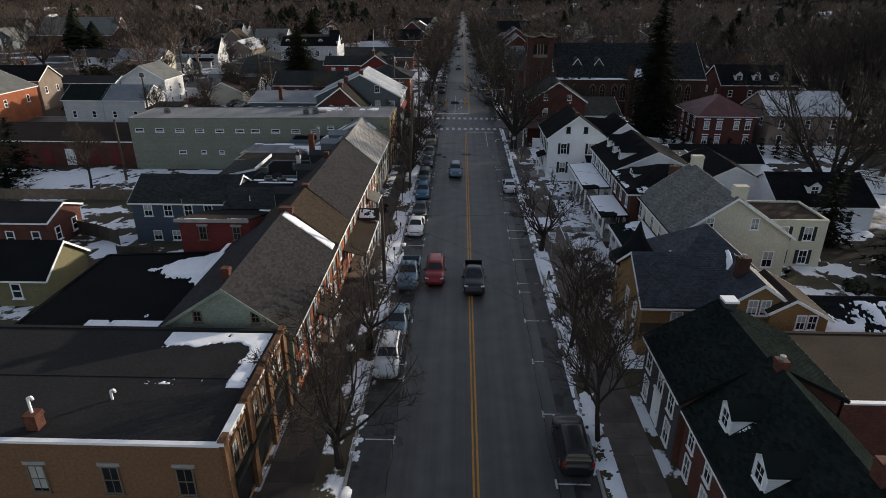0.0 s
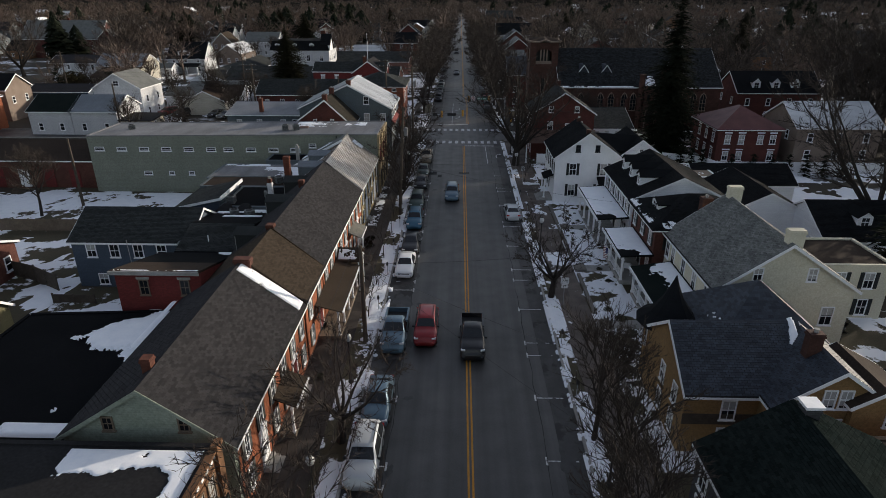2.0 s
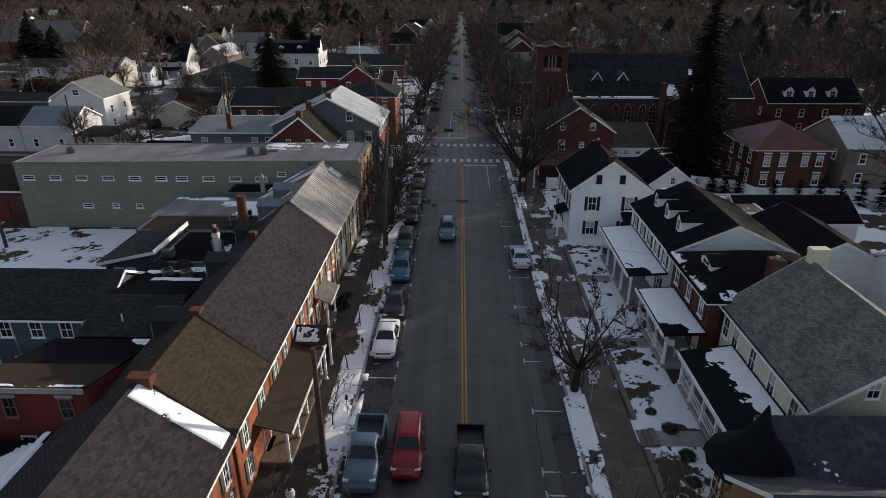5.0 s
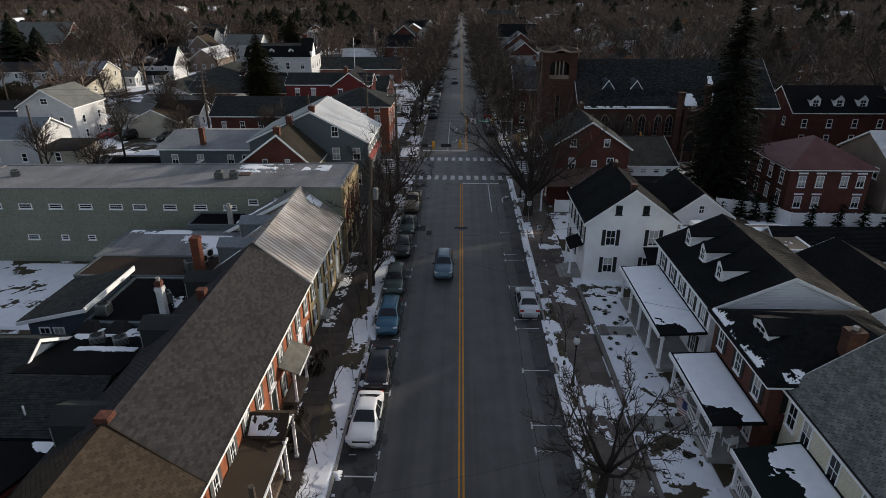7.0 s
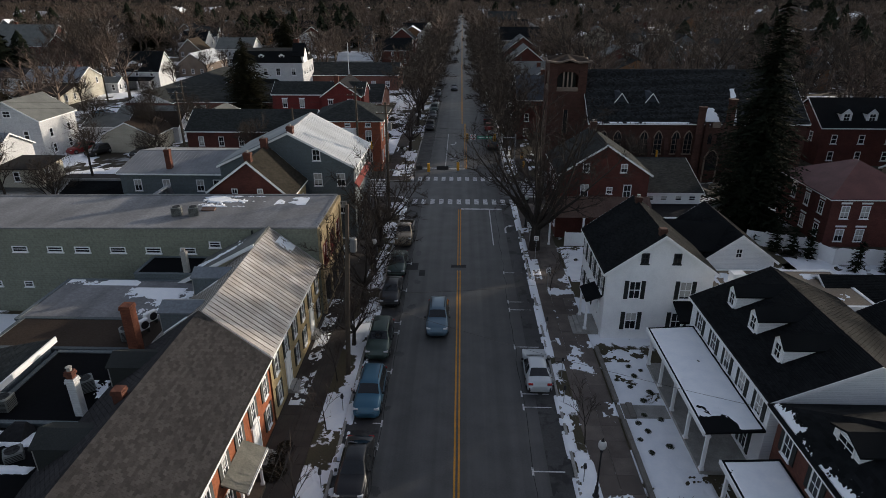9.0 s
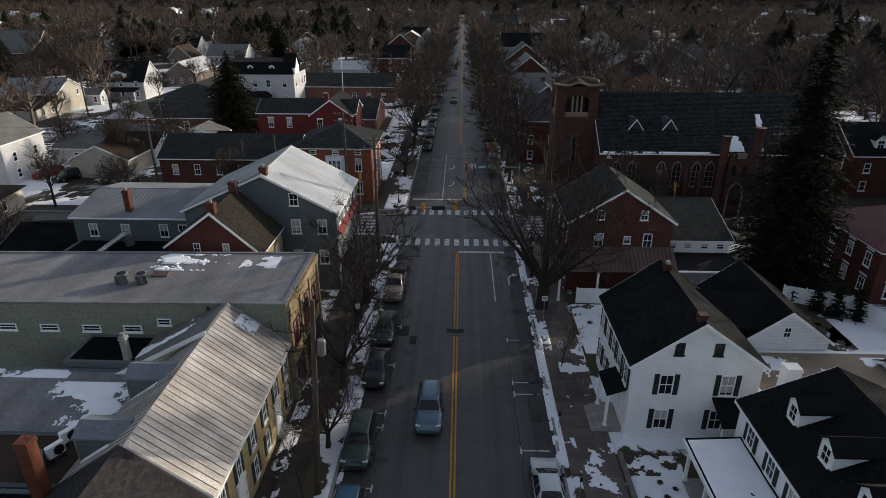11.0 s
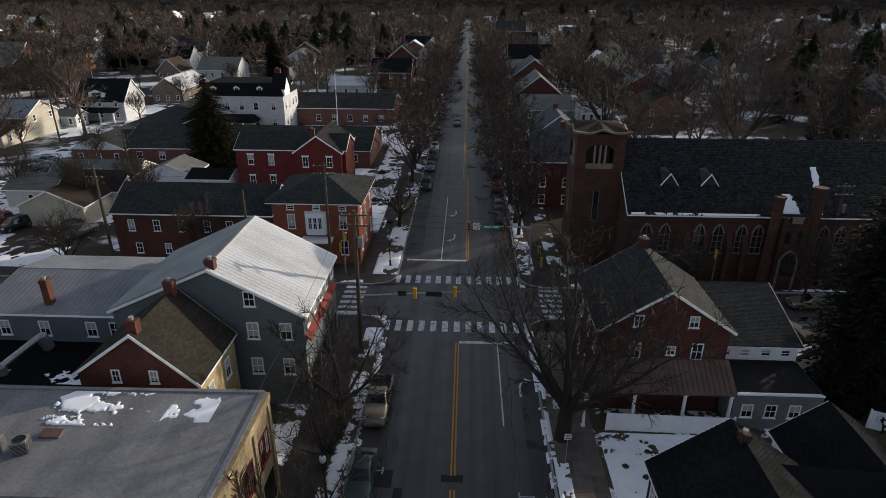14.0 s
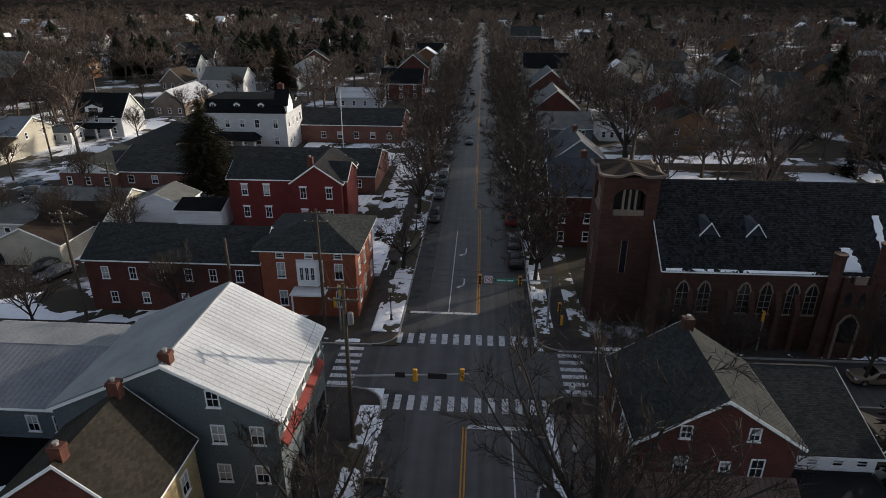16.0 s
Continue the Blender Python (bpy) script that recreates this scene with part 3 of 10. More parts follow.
def gable(name, label, x0, x1, y0, y1, eave, ridge, axis, wall, roof, base=0.0, at=None, eave2=None, over=0.3, end=0.2, cover="shingles", trim=None, row=0.16, tab=0.32, group="", seed=1, boards=True, barge=None, lift=0.03):
    """A house under a pitched roof. axis: the ridge's way; at: the ridge's place across it; eave2: the eave on the far (higher) side."""
    r = root(name, (x0 + x1) / 2, (y0 + y1) / 2, base, label, "house", group)
    trim = trim or WHITE
    a0, a1, l0, l1 = (x0, x1, y0, y1) if axis == "y" else (y0, y1, x0, x1)
    at = (a0 + a1) / 2 if at is None else at
    eave2 = eave if eave2 is None else eave2
    bm = bmesh.new()
    prism(bm, [(a0, base - 0.6), (a1, base - 0.6), (a1, eave2), (at, ridge), (a0, eave)], l0, l1, "y" if axis == "y" else "x")
    part("wall", bm, wall, r)
    rf = None
    for s, (ae, ze) in ((-1, (a0, eave)), (1, (a1, eave2))):
        w, dz = ae - at, ze - ridge
        ln = math.hypot(w, dz)
        k = (ln + over) / ln
        ex, ez = at + w * k, ridge + dz * k
        nx, nz = (-dz / ln * (1 if w > 0 else -1), abs(w) / ln)
        t = 0.16
        bm = bmesh.new()
        prism(bm, [(at, ridge + 0.01), (at + nx * 0.0, ridge + t / nz), (ex + nx * t, ez + nz * t), (ex, ez)], l0 - end, l1 + end, "y" if axis == "y" else "x")
        rf = part("roof", bm, FELT if cover == "shingles" else roof, r)
        if not boards:
            continue
        bm = bmesh.new()
        q = 0.10
        prism(bm, [(ex + s * 0.004, ez - 0.06), (ex + s * q, ez - 0.04), (ex + s * q, ez + t * 0.8), (ex + s * 0.004, ez + t * 0.75)], l0 - end, l1 + end, "y" if axis == "y" else "x")
        part("gutter", bm, trim, r)
        for l, d in ((l0 - end, -1), (l1 + end, 1)):
            bm = bmesh.new()
            lo, hi = sorted((l + d * 0.003, l + d * 0.05))
            prism(bm, [(at, ridge - 0.05), (at, ridge + t / nz), (ex + nx * t, ez + nz * t), (ex, ez - 0.05)], lo, hi, "y" if axis == "y" else "x")
            part("barge_board", bm, barge or trim, r)
        if cover:
            lu, lv = (l1 - l0) + 2 * end, ln + over
            if axis == "y":
                o, u, v = (at + nx * t * 0, l0 - end, ridge + t / nz), (0, 1, 0), (w / ln, 0, dz / ln)
            else:
                o, u, v = (l0 - end, at, ridge + t / nz), (1, 0, 0), (0, w / ln, dz / ln)
            if cover == "shingles":
                shingled("shingles", o, u, v, lu, lv, roof, rf, row, tab, lift, seed=seed + s)
            elif cover == "seams":
                seams("roof_seams", o, u, v, lu, lv, TIN_SEAM if roof is TIN else roof, rf, h=0.028 if roof is TIN else 0.022)
    if not boards:
        return r
    bm = bmesh.new()
    prism(bm, [(at - 0.16, ridge + 0.10), (at, ridge + 0.215), (at + 0.16, ridge + 0.10), (at, ridge + 0.13)], l0 - end, l1 + end, "y" if axis == "y" else "x")
    part("ridge_cap", bm, roof, r)
    return r


def hip(name, label, x0, x1, y0, y1, eave, top, wall, roof, base=0.0, over=0.45, flat=0.0, ridge_axis=None, cover=True, trim=None, group="", seed=3):
    """A house under a hipped roof; flat: the share of the plan that stays level on top."""
    r = root(name, (x0 + x1) / 2, (y0 + y1) / 2, base, label, "house", group)
    bm = bmesh.new()
    box(bm, x0, x1, y0, y1, base - 0.6, eave)
    part("wall", bm, wall, r)
    bm = bmesh.new()
    box(bm, x0 - over, x1 + over, y0 - over, y1 + over, eave + 0.003, eave + 0.14)
    part("eave", bm, trim or WHITE, r)
    w, d = x1 - x0 + 2 * over, y1 - y0 + 2 * over
    cx, cy = (x0 + x1) / 2, (y0 + y1) / 2
    hx, hy = max(0.05, (w - min(w, d)) / 2 + flat * min(w, d) / 2), max(0.05, (d - min(w, d)) / 2 + flat * min(w, d) / 2)
    e = [(cx - w / 2 - 0.03, cy - d / 2 - 0.03), (cx + w / 2 + 0.03, cy - d / 2 - 0.03), (cx + w / 2 + 0.03, cy + d / 2 + 0.03), (cx - w / 2 - 0.03, cy + d / 2 + 0.03)]
    tp = [(cx - hx, cy - hy), (cx + hx, cy - hy), (cx + hx, cy + hy), (cx - hx, cy + hy)]
    bm = bmesh.new()
    loft(bm, [[(*p, eave + 0.144) for p in e], [(*p, eave + 0.22) for p in e], [(*p, top) for p in tp]])
    rf = part("roof", bm, roof, r)
    if cover:
        V, Fc, rng = [], [], random.Random(seed)
        rows = int((top - eave - 0.2) / math.sin(math.atan2(top - eave, min(w, d) / 2)) / 0.2)
        for s in range(4):
            a, b, c, dd = Vector((*e[s], eave + 0.225)), Vector((*e[(s + 1) % 4], eave + 0.225)), Vector((*tp[(s + 1) % 4], top)), Vector((*tp[s], top))
            n = (b - a).cross(dd - a).normalized()
            for i in range(rows):
                f0, f1 = i / rows, (i + 1.08) / rows
                p0, p1, q0, q1 = a.lerp(dd, f0), b.lerp(c, f0), a.lerp(dd, min(1, f1)), b.lerp(c, min(1, f1))
                cols = max(1, int((p1 - p0).length / 0.34))
                for j in range(cols):
                    j0, j1 = j / cols, (j + 0.97) / cols
                    up = n * (0.02 + rng.random() * 0.008)
                    k = len(V)
                    V += [p0.lerp(p1, j0) + up, p0.lerp(p1, j1) + up, q0.lerp(q1, j1) + n * 0.003, q0.lerp(q1, j0) + n * 0.003]
                    Fc.append((k, k + 1, k + 2, k + 3))
        tagged(raw("shingles", [tuple(v) for v in V], Fc, roof, rf), kind="stuff")
    return r


def flat_block(name, label, x0, x1, y0, y1, top, wall, roof, base=0.0, parapet=0.25, coping=None, cat="building", tilt=0.0, trimmed="senw"):
    """A building with a flat roof inside a low parapet; tilt: metres by which the roof falls to the west."""
    r = root(name, (x0 + x1) / 2, (y0 + y1) / 2, base, label, cat)
    bm = bmesh.new()
    loft(bm, [[(x0, y0, base - 0.6), (x1, y0, base - 0.6), (x1, y1, base - 0.6), (x0, y1, base - 0.6)], [(x0, y0, top - parapet - tilt), (x1, y0, top - parapet), (x1, y1, top - parapet), (x0, y1, top - parapet - tilt)]])
    part("wall", bm, wall, r)
    bm = bmesh.new()
    e = 0.005
    loft(bm, [[(x0 + .2, y0 + .2, top - parapet - tilt + h), (x1 - .2, y0 + .2, top - parapet + h), (x1 - .2, y1 - .2, top - parapet + h), (x0 + .2, y1 - .2, top - parapet - tilt + h)] for h in (e, 0.05)])
    part("roof", bm, roof, r)
    for side, p, q in (("s", (x0, y0), (x1, y0)), ("e", (x1, y0), (x1, y1)), ("n", (x1, y1), (x0, y1)), ("w", (x0, y1), (x0, y0))):
        bm = bmesh.new()
        dx, dy = np.sign(q[0] - p[0]), np.sign(q[1] - p[1])
        nx, ny = dy, -dx
        z = lambda t: top - parapet - (tilt if t[0] == x0 else 0)
        A = [(p[0] + nx * 0.06 - dx * 0, p[1] + ny * 0.06), (q[0] + nx * 0.06, q[1] + ny * 0.06), (q[0] - nx * 0.22 - dx * 0.24, q[1] - ny * 0.22 - dy * 0.24), (p[0] - nx * 0.22 + dx * 0.24, p[1] - ny * 0.22 + dy * 0.24)]
        zz = [z(p), z(q), z(q), z(p)]
        loft(bm, [[(*a, h + 0.004) for a, h in zip(A, zz)], [(*a, h + parapet) for a, h in zip(A, zz)]])
        part("coping", bm, (coping or wall) if side in trimmed else roof, r)
    return r


def dormer(parent, x, y, z, face, w=1.2, h=1.25, depth=2.2, rise=0.45, wall=None, roof=None):
    """A gabled dormer whose front foot stands at x, y, z."""
    m = pose(x, y, z, 0, 0, FACE[face])
    bm = bmesh.new()
    loft(bm, [[m @ Vector(p) for p in ((-w / 2, s, -0.4), (w / 2, s, -0.4), (w / 2, s, h), (0, s, h + rise), (-w / 2, s, h))] for s in (0, depth)])
    d = part("dormer", bm, wall or WHITE_SIDING, parent)
    for sx in (-1, 1):
        bm = bmesh.new()
        loft(bm, [[m @ Vector(p) for p in ((0, s, h + rise + 0.01), (0, s, h + rise + 0.12), (sx * (w / 2 + 0.18), s, h - 0.05), (sx * (w / 2 + 0.18), s, h - 0.15))] for s in (-0.16, depth + 0.6)])
        part("dormer_roof", bm, roof or SH_BLACK, d)
    window(parent, x, y, z + 0.12, face, w * 0.62, h * 0.86)


def post(bm, x, y, z0, z1, r=0.09):
    box(bm, x - r, x + r, y - r, y + r, z0, z1)
    box(bm, x - r * 1.5, x + r * 1.5, y - r * 1.5, y + r * 1.5, z0, z0 + 0.15)
    box(bm, x - r * 1.5, x + r * 1.5, y - r * 1.5, y + r * 1.5, z1 - 0.14, z1 - 0.002)


def porch(parent, x0, x1, y0, y1, top, floor, roof_mat, street="w", posts=4, rail=True, slope=0.35, roof_snow=0.0, seed=5, tilt=0.1):
    """An open porch against the side of a house: deck, posts, rails and a low lean-to roof falling to the street."""
    outer, inner = (x0, x1) if street == "w" else (x1, x0)
    bm = bmesh.new()
    box(bm, x0, x1, y0, y1, floor - 0.5, floor)
    part("porch_deck", bm, KERB, parent)
    s = 1 if street == "w" else -1
    bm = bmesh.new()
    loft(bm, [[(outer - s * 0.25, y, top), (outer - s * 0.25, y, top + 0.14), (inner - s * 0.01, y, top + slope + 0.14), (inner - s * 0.01, y, top + slope)] for y in (y0 - 0.2, y1 + 0.2)])
    part("porch_roof", bm, roof_mat, parent)
    bm = bmesh.new()
    xa, xb = sorted((outer - s * 0.36, outer - s * 0.254))
    box(bm, xa, xb, y0 - 0.22, y1 + 0.22, top - 0.10, top + 0.15)
    xa, xb = sorted((outer, outer + s * 0.16))
    box(bm, xa, xb, y0, y1, top - 0.28, top - 0.004)
    part("porch_beam", bm, WHITE, parent)
    ys = [y0 + 0.14 + (y1 - y0 - 0.28) * i / (posts - 1) for i in range(posts)]
    for y in ys:
        bm = bmesh.new()
        post(bm, outer + s * 0.10, y, floor + 0.002, top - 0.282)
        part("porch_post", bm, WHITE, parent)
    if rail:
        for a, b in zip(ys, ys[1:]):
            bm = bmesh.new()
            box(bm, outer + s * 0.10 - 0.03, outer + s * 0.10 + 0.03, a + 0.1, b - 0.1, floor + 0.85, floor + 0.92)
            box(bm, outer + s * 0.10 - 0.03, outer + s * 0.10 + 0.03, a + 0.1, b - 0.1, floor + 0.12, floor + 0.18)
            rl = part("porch_rail", bm, WHITE, parent)
            k = int((b - a) / 0.2)
            for i in range(1, k):
                piece("baluster", cached(("baluster",), lambda bm: box(bm, -0.018, 0.018, -0.018, 0.018, 0.18, 0.85), WHITE), pose(outer + s * 0.10, a + (b - a) * i / k, floor), rl)
    if roof_snow:
        ln = math.hypot(inner - outer + s * 0.24, slope)
        snow("porch_snow", (inner - s * 0.02, y0 - 0.15, top + slope + 0.135), (0, 1, 0), ((outer - inner) / abs(outer - inner) * math.cos(math.atan2(slope, abs(inner - outer))), 0, -math.sin(math.atan2(slope, abs(inner - outer)))), y1 - y0 + 0.3, ln, roof_snow, seed, 0.14, 0.06, 0.45, 0.7, "snow lying on a porch roof", lambda a, b: (0.5 - b) * tilt - np.clip((0.28 - a) / 0.2, 0, 1) * np.clip((b - 0.25) / 0.2, 0, 1) * 0.6)

# ---- ground, road and pavements ----
KL, KR, MID = -6.2, 8.2, 1.17       # kerb lines and the road's middle line
CY0, CY1 = 124.4, 131.8             # kerb lines of the crossing street


def sheet(name, label, category, material, pts, z, kind="structure", h=0.0):
    bm = bmesh.new()
    if h:
        loft(bm, [[(x, y, z - h) for x, y in pts], [(x, y, z) for x, y in pts]])
    else:
        bm.faces.new([bm.verts.new((x, y, z)) for x, y in pts])
    return thing(name, bm, material, label, category, kind=kind)


sheet("ground", "brown winter ground with thin old snow", "ground", EARTH, [(-2500, -400), (2500, -400), (2500, 4500), (-2500, 4500)], -0.06)
bm = bmesh.new()
for x0, x1, y0, y1 in ((KL + 2.25, KR - 1.5, -60, CY0), (-300, 300, CY0, CY1), (KL + 2.25, KR - 1.5, CY1, 820)):
    bm.faces.new([bm.verts.new(p) for p in ((x0, y0, 0), (x1, y0, 0), (x1, y1, 0), (x0, y1, 0))])
thing("road", bm, ASPHALT, "worn grey asphalt street with dark tyre tracks", "road", kind="structure")
bm = bmesh.new()
for x0, x1 in ((KL - 0.02, KL + 2.25), (KR - 1.5, KR + 0.02)):
    for y0, y1 in ((-60, CY0), (CY1, 820)):
        bm.faces.new([bm.verts.new(p) for p in ((x0, y0, 0), (x1, y0, 0), (x1, y1, 0), (x0, y1, 0))])
thing("parking_lane", bm, GUTTER, "damp dark asphalt parking lanes along the kerbs", "road", kind="structure")
# lawns and yards behind the pavements
for i, (x0, x1, y0, y1) in enumerate(((-9.6, KL - 0.16, -60, CY0), (KR + 0.16, 36, -60, CY0), (-9.6, KL - 0.16, CY1, 400), (KR + 0.16, 14, CY1, 400), (-60, -9.6, -20, CY0))):
    bm = bmesh.new()
    box(bm, x0, x1, y0, y1, -0.05, 0.10 if i < 4 else 0.02)
    thing("verge" if i < 4 else "back_yards", bm, GRASS, "winter grass strip with ragged thin snow", "lawn", kind="structure")
# kerbs in lengths of stone
def kerb_line(x, y0, y1):
    bm = bmesh.new()
    y = y0
    while y < y1 - 0.1:
        e = min(y + 3.0, y1)
        box(bm, x - 0.09, x + 0.09, y + 0.01, e - 0.01, -0.1, 0.15)
        y = e
    thing("kerb", bm, KERB, "pale concrete kerb in jointed lengths", "kerb", kind="structure")


for y0, y1 in ((-30, CY0 - 2.5), (CY1 + 2.5, 330)):
    kerb_line(KL - 0.09, y0, y1), kerb_line(KR + 0.09, y0, y1)
bm = bmesh.new()
for y in (CY0 + 0.0, CY1 - 0.0):
    for x0, x1 in ((-120, KL - 2.6), (KR + 2.6, 140)):
        box(bm, x0, x1, y - 0.09, y + 0.09, -0.1, 0.15)
for cx, cy, a0 in ((KL - 2.6, CY0 - 2.6, 0), (KR + 2.6, CY0 - 2.6, 90), (KR + 2.6, CY1 + 2.6, 180), (KL - 2.6, CY1 + 2.6, 270)):
    arc = [radians(a0 + 9 * i) for i in range(11)]
    loft(bm, [[(cx + r * math.cos(a), cy + r * math.sin(a), z) for r, z in ((2.42, -0.1), (2.6, -0.1), (2.6, 0.15), (2.42, 0.15))] for a in arc])
thing("corner_kerb", bm, KERB, "rounded concrete kerbs at the street corner", "kerb", kind="structure")
bm = bmesh.new()
for cx, cy, a0 in ((KL - 2.6, CY0 - 2.6, 0), (KR + 2.6, CY0 - 2.6, 90), (KR + 2.6, CY1 + 2.6, 180), (KL - 2.6, CY1 + 2.6, 270)):
    pts = [(cx, cy)] + [(cx + 2.42 * math.cos(radians(a0 + 9 * i)), cy + 2.42 * math.sin(radians(a0 + 9 * i))) for i in range(11)]
    loft(bm, [[(x, y, -0.05) for x, y in pts], [(x, y, 0.13) for x, y in pts]])
for x0, x1 in ((-60, KL - 2.6), (KR + 2.6, 90)):
    box(bm, x0, x1, CY0 - 2.6, CY0 - 0.09, -0.05, 0.125)
    box(bm, x0, x1, CY1 + 0.09, CY1 + 2.6, -0.05, 0.125)
thing("corner_pavement", bm, PAVING, "grey concrete pavement round the street corner", "pavement", kind="structure")


def flag_path(x0, x1, y0, y1, dx, dy, z=0.13, paving=PAVING):
    """A pavement of cast slabs, each a piece of its own."""
    bm = bmesh.new()
    box(bm, x0, x1, y0, y1, 0.0, z - 0.03)
    pv = root("pavement", (x0 + x1) / 2, (y0 + y1) / 2, 0, "worn grey concrete slab pavement beside the street", "pavement", kind="structure")
    part("bedding", bm, KERB, pv)
    nx, ny = max(1, round((x1 - x0) / dx)), max(1, round((y1 - y0) / dy))
    w, d = (x1 - x0) / nx, (y1 - y0) / ny
    b2 = bmesh.new()
    box(b2, -w / 2 + 0.008, w / 2 - 0.008, -d / 2 + 0.008, d / 2 - 0.008, -0.05, 0)
    me = mesh_of(b2, "slab", paving)
    rng = random.Random(int(x0 * 10 + y0))
    for i in range(nx):
        for j in range(ny):
            piece("slab", me, pose(x0 + (i + 0.5) * w, y0 + (j + 0.5) * d, z + rng.uniform(-0.006, 0.006), rng.uniform(-0.25, 0.25), rng.uniform(-0.25, 0.25)), pv)


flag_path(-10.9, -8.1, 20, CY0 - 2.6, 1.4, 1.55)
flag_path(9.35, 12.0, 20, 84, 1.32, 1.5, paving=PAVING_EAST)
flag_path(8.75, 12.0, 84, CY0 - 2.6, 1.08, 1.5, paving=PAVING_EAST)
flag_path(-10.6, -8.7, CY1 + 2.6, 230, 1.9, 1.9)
flag_path(10.3, 12.2, CY1 + 2.6, 230, 1.9, 1.9)

# ---- road paint ----
def stripe(name, label, material, quads, z=0.006):
    bm = bmesh.new()
    for x0, x1, y0, y1 in quads:
        box(bm, x0, x1, y0, y1, z - 0.01, z)
    return thing(name, bm, material, label, "road marking", kind="structure")


stripe("centre_line", "double yellow centre line, slightly worn", YELLOW, [(MID + s - 0.06, MID + s + 0.06, y0, y1) for s in (-0.13, 0.13) for y0, y1 in ((-40, 100.6), (101.9, 119.6))])
stripe("centre_line", "double yellow centre line, slightly worn", YELLOW, [(2.1 + s - 0.06, 2.1 + s + 0.06, 139.2, 175) for s in (-0.13, 0.13)] + [(1.4 + s - 0.06, 1.4 + s + 0.06, 175, 820) for s in (-0.13, 0.13)])
stripe("stop_line", "white stop line across the lane", WHITE_LINE, [(MID + 0.2, 6.7, 119.45, 119.9)])
stripe("stop_line", "white stop line across the lane", WHITE_LINE, [(-5.6, 2.1, 138.9, 139.35)])
stripe("stop_line", "white stop line across the side street", WHITE_LINE, [(-14.2, -13.75, 124.9, 131.5)])
stripe("lane_line", "white line between the turning lanes", WHITE_LINE, [(5.0, 5.12, 107.4, 119.4), (-1.3, -1.18, 139.4, 165)])
for y0, y1, x0 in ((121.6, 123.7, KL), (132.5, 134.5, KL)):
    for i in range(14):
        stripe("crosswalk_bar", "white painted crosswalk bar", WHITE_LINE, [(x0 - 1.45 + i * 1.2, x0 - 0.85 + i * 1.2, y0, y1)])
for x0, x1 in ((-11.9, -9.5), (10.2, 12.6)):
    for i in range(6):
        stripe("crosswalk_bar", "white painted crosswalk bar", WHITE_LINE, [(x0, x1, CY0 + 0.4 + i * 1.2, CY0 + 1.0 + i * 1.2)])
for y in (45.15, 50.5, 52.3, 57.9, 63.8, 66.2, 72.4, 78.5, 80.0, 86.2, 92.4, 93.9, 100.2, 39.0, 32.8, 26.6):
    stripe("parking_mark", "white T-shaped parking stall mark", WHITE_LINE, [(KR - 2.45, KR - 0.5, y - 0.05, y + 0.05), (KR - 2.5, KR - 2.38, y - 0.35, y + 0.35)])
for y in (30.0, 36.5, 38.3, 44.8, 53.0, 61.4, 63.2, 69.4, 74.3, 76.5, 82.5, 88.2, 89.8, 96.0, 102.2):
    stripe("parking_mark", "white T-shaped parking stall mark", WHITE_LINE, [(KL + 0.5, KL + 2.35, y - 0.05, y + 0.05), (KL + 2.28, KL + 2.4, y - 0.35, y + 0.35)])


def arrow(x, y, turn, side=1):
    """A bent turn arrow on the asphalt."""
    bm = bmesh.new()
    m = pose(x, y, 0.006, 0, 0, turn)
    path = [(0.0, -1.6), (0.0, -0.7), (0.02, -0.2), (0.12, 0.25), (0.32, 0.58), (0.58, 0.74)]
    for (ax, ay), (bx, by) in zip(path, path[1:]):
        d = Vector((bx - ax, by - ay)).normalized() * 0.10
        bm.faces.new([bm.verts.new(m @ Vector((side * px, py, 0))) for px, py in ((ax - d.y, ay + d.x), (ax + d.y, ay - d.x), (bx + d.y, by - d.x), (bx - d.y, by + d.x))])
    bm.faces.new([bm.verts.new(m @ Vector((side * px, py, 0))) for px, py in ((0.5, 0.36), (1.12, 0.84), (0.5, 1.16))])
    thing("turn_arrow", bm, WHITE_LINE, "white painted turn arrow, worn", "road marking", kind="structure")


arrow(6.7, 112.8, 0), arrow(0.3, 146.6, 180), arrow(0.3, 156.5, 180)
def tar_seam(x, y0, y1, seed, w=0.022, wob=0.12):
    rs = random.Random(seed)
    n = int((y1 - y0) / 1.5)
    p = [(x + rs.uniform(-wob, wob), y0 + (y1 - y0) * i / n, w * rs.uniform(0.5, 1.4)) for i in range(n + 1)]
    bm = bmesh.new()
    loft(bm, [[(a - ww, y, 0.002), (a + ww, y, 0.002), (a + ww * 0.7, y, 0.006), (a - ww * 0.7, y, 0.006)] for a, y, ww in p])
    thing("tar_seam", bm, PATCH, "dark wandering tar seam in the asphalt", "road marking", kind="structure")


tar_seam(KL + 2.3, 15, CY0 - 4, 1), tar_seam(KR - 2.4, 15, CY0 - 4, 2), tar_seam(KL + 2.3, CY1 + 5, 260, 5), tar_seam(KR - 2.4, CY1 + 5, 260, 6)
stripe("road_patch", "dark patched asphalt strip across the street", PATCH, [(KL + 0.9, KL + 3.1, 100.6, 102.3), (KL + 3.3, KL + 3.9, 99.2, 100.6), (0.35, 1.9, 101.3, 102.0)], 0.004)


